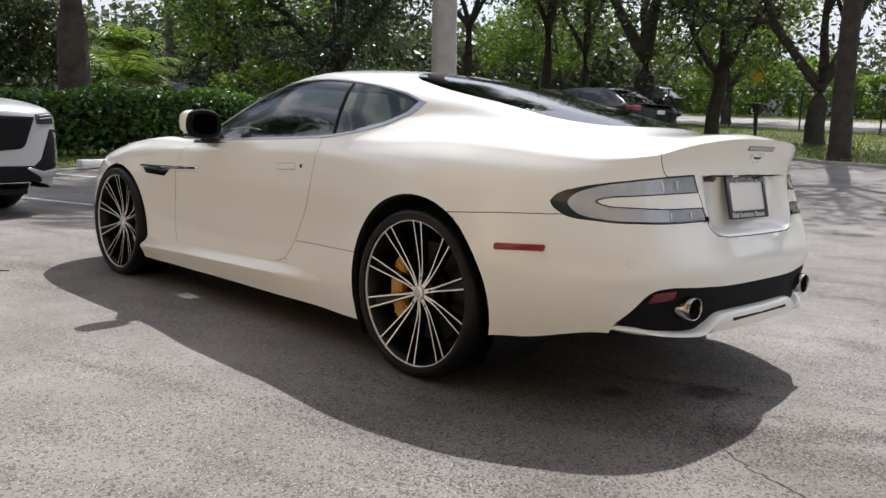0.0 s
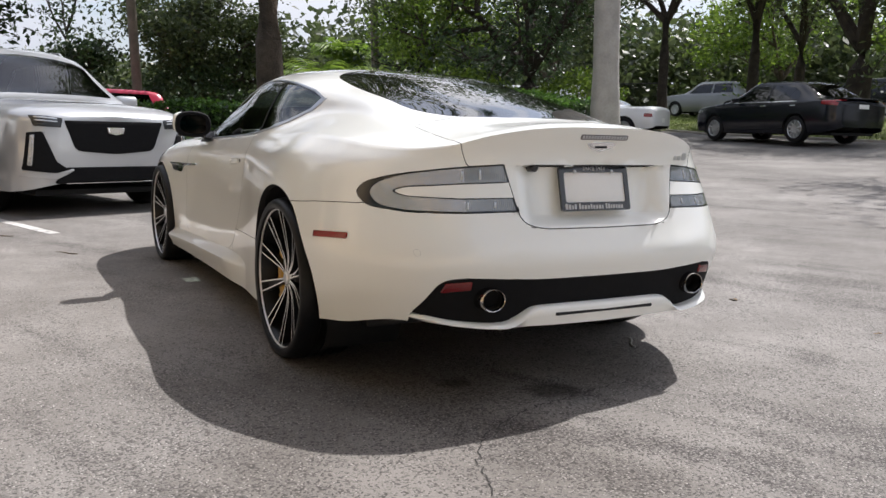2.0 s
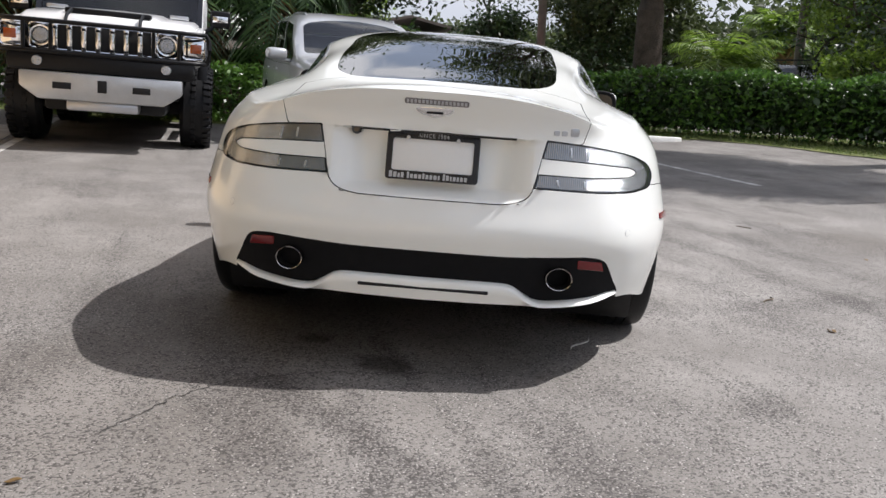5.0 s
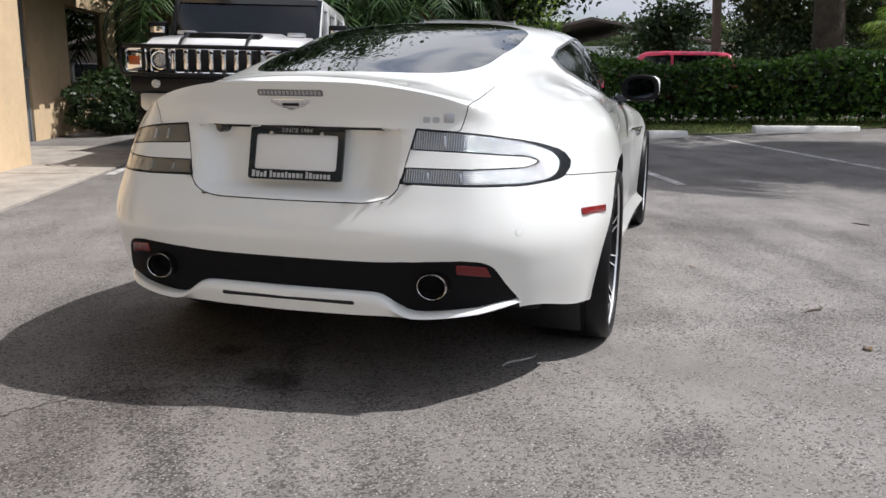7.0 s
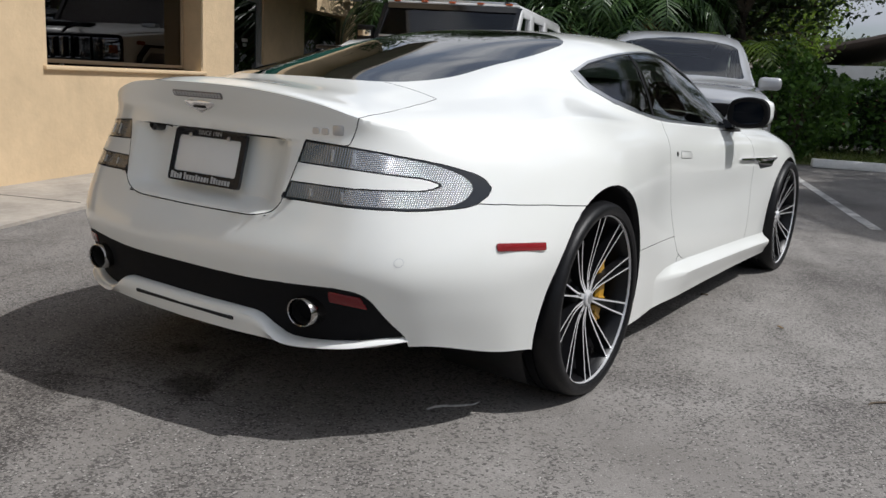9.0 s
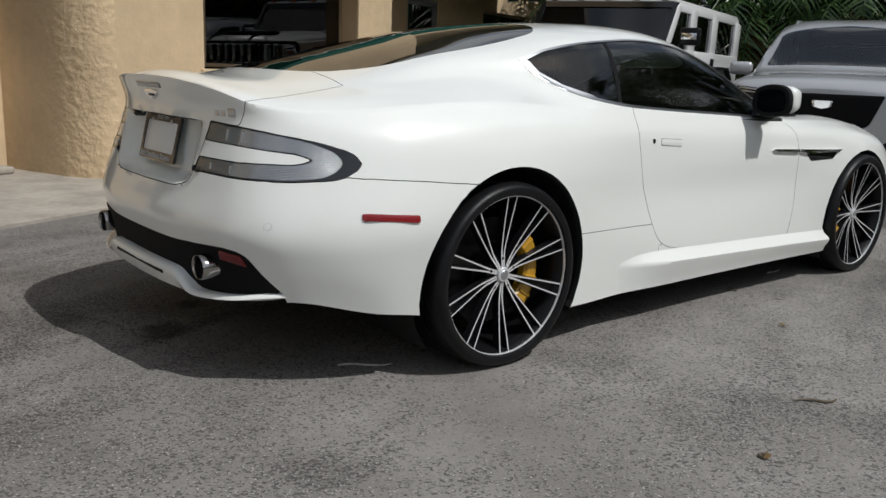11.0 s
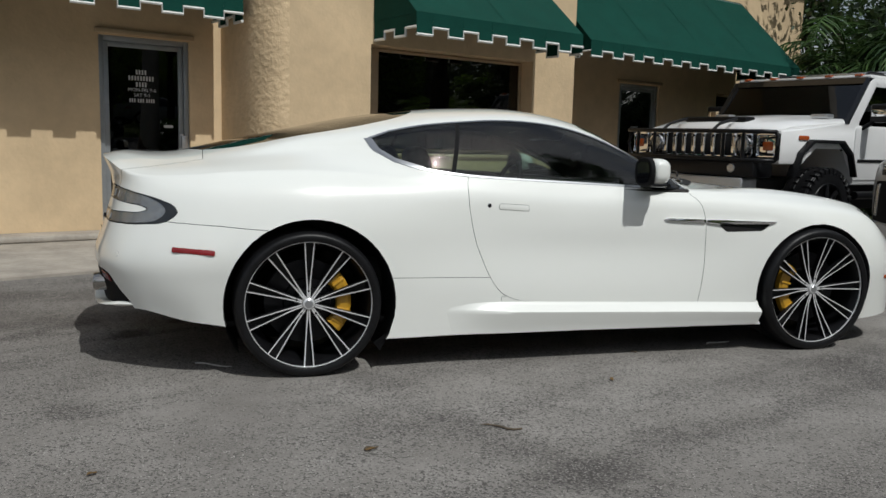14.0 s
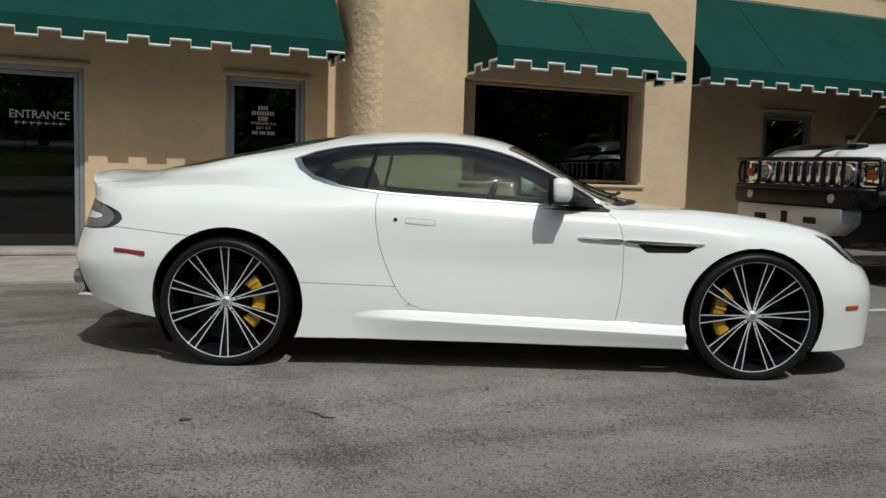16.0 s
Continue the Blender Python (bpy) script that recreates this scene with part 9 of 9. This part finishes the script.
# kerb edge of the verge by the sedan
bm = bmesh.new()
pts = [(-12, -14.55), (4.6, -14.8), (6.5, -16.2), (8.6, -17.5), (15.5, -17.5), (20.5, -18.8)]
for (x0, y0), (x1, y1) in zip(pts, pts[1:]):
    d = Vector((x1 - x0, y1 - y0, 0))
    m = Matrix.Translation((x0, y0, gz(x0, y0))) @ Matrix.Rotation(math.atan2(d.y, d.x), 4, "Z") @ Matrix.Rotation(-math.atan2(gz(x1, y1) - gz(x0, y0), d.length), 4, "Y")
    box(bm, (0, -.07, -.1), (d.length, .07, .06), .02, m=m)
struct("kerb", bm, M["concrete"], "low worn kerb along the grass verge", "kerb")

# chain-link fence
M["fence"] = mat("dark_fence_steel", (0.03, 0.032, 0.033), 0.6, 0.4)


def fence(p0, p1, h, spacing, label):
    t = thing("fence", label, "fence")
    a, b = Vector((*p0, 0)), Vector((*p1, 0))
    L = (b - a).length
    d = (b - a).normalized()
    at = lambda s, z: Vector((a.x + d.x * s, a.y + d.y * s, gz(a.x + d.x * s, a.y + d.y * s) + z))
    n = int(L / spacing)
    for i in range(n + 1):
        bm = bmesh.new()
        cyl(bm, at(i * L / n, -.1), at(i * L / n, h + .05), .032, seg=8)
        part("post", bm, M["fence"], t)
    for z in (.05, h):
        bm = bmesh.new()
        tube(bm, [at(i * L / n, z) for i in range(n + 1)], .022, 6)
        part("rail", bm, M["fence"], t)
    bm = bmesh.new()
    k = int(L / .11)
    for i in range(k):
        for dirn in (1, -1):
            s0, s1 = i * .11, i * .11 + dirn * h
            z0, z1 = .03, h - .02
            if s1 < 0:
                z1 = z0 + (z1 - z0) * s0 / (s0 - s1) if s0 != s1 else z1
                s1 = 0
            if s1 > L:
                z1 = z0 + (z1 - z0) * (L - s0) / (s1 - s0)
                s1 = L
            p, q = at(s0, z0), at(s1, z1)
            w = Vector((d.x, d.y, 0)) * .0035
            bm.faces.new([bm.verts.new(v) for v in (p - w, p + w, q + w, q - w)])
    part("mesh", bm, M["fence"], t, "diamond wire mesh", smooth=False, normals=False)


fence((2.0, -27.6), (22.0, -28.6), 1.5, 2.6, "dark chain-link fence along the road")
fence((19.5, -12.5), (30.0, -3.5), 1.7, 2.8, "grey chain-link fence beyond the hedge")
fence((20.0, -20.0), (34.0, -20.5), 1.6, 2.8, "dark chain-link fence before the far car park")


def pole(x, y, h, r, label, bark="bark", lean=(0, 0)):
    t = thing("utility_pole", label, "pole", Matrix.Translation(grounded(x, y, -.2)))
    bm = bmesh.new()
    up = UPRIGHT + Vector((*lean, 0))
    tube(bm, [Vector((0, 0, 0)), up * h * .5, up * h], [r, r * .9, r * .75], 12)
    part("shaft", bm, M[bark], t, "weathered wooden pole")
    bm = bmesh.new()
    box(bm, (-.08, -1.1, h - .9), (.08, 1.1, h - .75), .02)
    part("cross_arm", bm, M[bark], t, "wooden cross arm")
    return t


M["pole_wood"] = mat("grey_pole_wood", (0.16, 0.14, 0.11), 0.9, var=0.25, scale=3, bump=0.01, bump_scale=30)
pole(27.0, -11.5, 9.5, .17, "weathered wooden utility pole", "pole_wood")
pole(23.6, -2.1, 10.0, .15, "weathered wooden utility pole", "pole_wood")
pole(40.0, 8.0, 11.0, .17, "dark wooden utility pole with wires", "bark_dark")
wires = thing("overhead_wires", "dark overhead wires strung between the poles", "wire")
for k, (z0, y0) in enumerate(((9.3, -.9), (9.3, .9), (8.4, 0), (7.4, .1))):
    for p0, p1 in (((40.0, 8.0), (23.6, -2.1)), ((23.6, -2.1), (27.0, -11.5)), ((40, 8), (46, 30))):
        bm = bmesh.new()
        a, b = grounded(*p0, z0), grounded(*p1, z0)
        pts = [a.lerp(b, i / 10) + Vector((0, y0, -.5 * math.sin(math.pi * i / 10))) for i in range(11)]
        tube(bm, pts, .014, 4)
        part("wire", bm, M["fence"], wires)
# leaning yellow guards and small meter post on the verge
M["yellow_guard"] = mat("yellow_guy_guard", (0.62, 0.44, 0.03), 0.5, var=0.1)
for x, y, lx, gh in ((5.35, -17.6, .10, 1.0), (4.75, -17.0, -.35, .25)):
    t = thing("guy_guard", "yellow plastic guard on a guy wire", "guard", Matrix.Translation(grounded(x, y)))
    bm = bmesh.new()
    tube(bm, [Vector((0, 0, 0)), Vector((lx * .5, .1, 1.1 * gh)), Vector((lx, .2, 2.2 * gh))], .022, 8)
    part("sleeve", bm, M["yellow_guard"], t)
t = thing("road_sign", "yellow diamond warning sign on a grey post", "sign", Matrix.Translation(grounded(14.2, -32.0)))
bm = bmesh.new()
cyl(bm, (0, 0, 0), (0, 0, 2.4), .03, seg=8)
part("post", bm, M["fence"], t)
bm = bmesh.new()
box(bm, (-.33, -.012, -.33), (.33, .012, .33), .01, m=Matrix.Translation((0, .05, 2.2)) @ Matrix.Rotation(math.radians(-25), 4, "Z") @ Matrix.Rotation(math.radians(45), 4, "Y"))
part("sign_plate", bm, mat("yellow_sign", (0.75, 0.50, 0.02), 0.4, var=0.05), t)
t = thing("meter_post", "small dark post with a meter head on the verge", "post", Matrix.Translation(grounded(9.8, -22.8)))
bm = bmesh.new()
cyl(bm, (0, 0, 0), (0, 0, .85), .05, seg=10)
part("post", bm, M["fence"], t)
bm = bmesh.new()
box(bm, (-.14, -.1, .82), (.14, .1, 1.12), .06, 3)
part("meter_head", bm, M["fence"], t)


# far houses
def house(x, y, w, dpt, h, turn, wall_m, label, windows=4, gable=0.0, roof_m=None):
    t = thing("house", label, "house", Matrix.Translation(grounded(x, y, -.3)) @ Matrix.Rotation(math.radians(turn), 4, "Z"))
    bm = bmesh.new()
    box(bm, (-w / 2, -dpt / 2, 0), (w / 2, dpt / 2, h), .02)
    part("wall", bm, wall_m, t)
    bm = bmesh.new()
    if gable:
        prism(bm, [(-w / 2 - .4, h), (0, h + gable), (w / 2 + .4, h), (w / 2 + .4, h + .14), (0, h + gable + .16), (-w / 2 - .4, h + .14)], -dpt / 2 - .4, dpt / 2 + .4, "xz")
    else:
        box(bm, (-w / 2 - .25, -dpt / 2 - .25, h), (w / 2 + .25, dpt / 2 + .25, h + .3), .03)
    part("roof", bm, roof_m or M["concrete"], t)
    for s in (1, -1):
        for i in range(windows):
            xx = -w / 2 + w * (i + .5) / windows
            bm = bmesh.new()
            box(bm, (xx - .7, min(s * dpt / 2, s * (dpt / 2 + .05)), h * .35), (xx + .7, max(s * dpt / 2, s * (dpt / 2 + .05)), h * .75), .01)
            wob = part("window", bm, M["binding"], t, "white window frame")
            bm = bmesh.new()
            box(bm, (xx - .62, min(s * (dpt / 2 + .05), s * (dpt / 2 + .06)), h * .38), (xx + .62, max(s * (dpt / 2 + .05), s * (dpt / 2 + .06)), h * .72))
            part("pane", bm, M["dark_glass"], wob, "dark pane", smooth=False)
    return t


M["house_white"] = mat("pale_house_wall", (0.62, 0.62, 0.60), 0.85, var=0.06, scale=1)
M["house_tan"] = mat("tan_house_wall", (0.40, 0.34, 0.27), 0.85, var=0.08, scale=1)
M["house_grey"] = mat("grey_shed_wall", (0.20, 0.22, 0.23), 0.8, var=0.1, scale=1)
M["shingle"] = mat("brown_roof", (0.16, 0.13, 0.11), 0.9, var=0.2, scale=4)
house(64, -20.5, 10, 8, 4.2, 70, M["house_white"], "low pale building beyond the trees", 5)
house(52, 3, 14, 9, 2.9, 75, M["house_white"], "pale bungalow with a gable roof", 4, 1.5, M["shingle"])
house(46, 12, 6, 6, 2.5, 80, M["house_tan"], "tan bungalow with a brown gable roof", 3, 1.0, M["shingle"])
house(26, -62, 34, 10, 3.0, 0, M["house_white"], "long pale building across the road", 9)
house(-6, -52, 20, 10, 4.0, 0, M["house_tan"], "tan building across the road", 6)
house(84, -62, 24, 12, 4.5, 60, M["house_tan"], "low tan building beyond the far car park", 6)
for k in range(11):
    clump("bush", 2 + 4.0 * k, -47 - 1.5 * math.sin(k * 2.3), 2.6, 1.8, 3.4 + .8 * math.sin(k * 1.7), 2600, .34, M["leaf_bright"], 100 + k, "sunlit green scrub along the far side of the road", group="scrub across the road")
# far belt of trees that closes the view
rng = np.random.default_rng(90)
P = []
for k in range(240):
    a = -2.2 + 3.4 * k / 240
    r = (48 if -1.0 < a < -.32 else 66) + rng.uniform(-4, 8)
    x, y = r * math.cos(a), r * math.sin(a)
    hh = rng.uniform(3, 5.5) if -.35 < a < .3 else rng.uniform(3.0, 6.5) if -1.3 < a <= -.35 else rng.uniform(5, 9)
    n = 600
    P.append(np.column_stack([rng.normal(x, 1.9, n), rng.normal(y, 1.9, n), gz(x, y) + rng.uniform(.0, 1, n) ** .8 * hh]))
tagged(leaves("far_wood", np.concatenate(P), .5, M["leaf_oak"], None, rng, droop=.2, aspect=.6), "distant belt of green trees behind the houses", "wood", kind="stuff")
# trees behind the place where the camera starts, seen in the car's glass
tree(-24.0, -8.0, 9.5, .3, 4.6, 45, M["leaf_oak"], "oak at the far side of the car park", clear=.3, n_leaf=11000, leaf=.2, depth=3, spread=.9)
tree(-14.0, -20.0, 10.0, .3, 4.6, 46, M["leaf_oak"], "oak at the far side of the car park", clear=.3, n_leaf=11000, leaf=.2, depth=3, spread=.9)


# ---- small things on the asphalt ----
def twig(x, y, turn, length, pale=False, seed=0):
    rng_ = random.Random(seed)
    t = thing("twig", "pale dry twig lying on the asphalt" if pale else "thin dark twig lying on the asphalt", "twig", Matrix.Translation(grounded(x, y, .004)) @ Matrix.Rotation(math.radians(turn), 4, "Z"), group="twigs")
    bm = bmesh.new()
    pts = [Vector((length * (i / 6 - .5), rng_.uniform(-.006, .006) + .012 * math.sin(i), .002)) for i in range(7)]
    tube(bm, pts, [.0035, .004, .0045, .004, .0035, .003, .0015], 6)
    part("stem", bm, M["line_paint"] if pale else M["twig"], t)


for i, (x, y, turn, L, pale) in enumerate(((-.42, -.64, -28, .19, True), (.62, -1.76, 150, .16, False), (2.30, -.69, 10, .16, True), (4.3, 1.9, 60, .18, False), (3.2, 1.5, 40, .2, False), (.1, -1.87, 30, .05, False), (1.72, -.79, 0, .03, False), (3.1, -2.4, 70, .12, False), (-1.6, 2.6, 20, .1, False))):
    twig(x, y, turn, L, pale, i)
for i, (x, y) in enumerate(((.09, -1.885), (1.35, -1.25), (3.4, -2.8), (-.8, -1.9), (-1.9, .9), (2.0, -2.9), (-2.2, 1.6), (4.9, -2.1))):
    t = thing("leaf", "small dry brown leaf on the asphalt", "leaf", Matrix.Translation(grounded(x, y, .006)) @ Matrix.Rotation(i * 1.3, 4, "Z") @ Matrix.Scale(.6, 4), group="fallen leaves")
    bm = bmesh.new()
    outline = smooth_poly([(-.03, 0), (-.01, .013), (.015, .012), (.034, 0), (.012, -.013), (-.012, -.012)], 3)
    up_ = [bm.verts.new((a, b, .004 + .25 * abs(b) + .004 * math.sin(a * 90))) for a, b in outline]
    lo_ = [bm.verts.new((a, b, .002 + .25 * abs(b) + .004 * math.sin(a * 90))) for a, b in outline]
    bm.faces.new(up_)
    bm.faces.new(lo_[::-1])
    for j in range(len(outline)):
        bm.faces.new((up_[j], up_[(j + 1) % len(outline)], lo_[(j + 1) % len(outline)], lo_[j]))
    part("blade", bm, M["leaf_dry"], t)
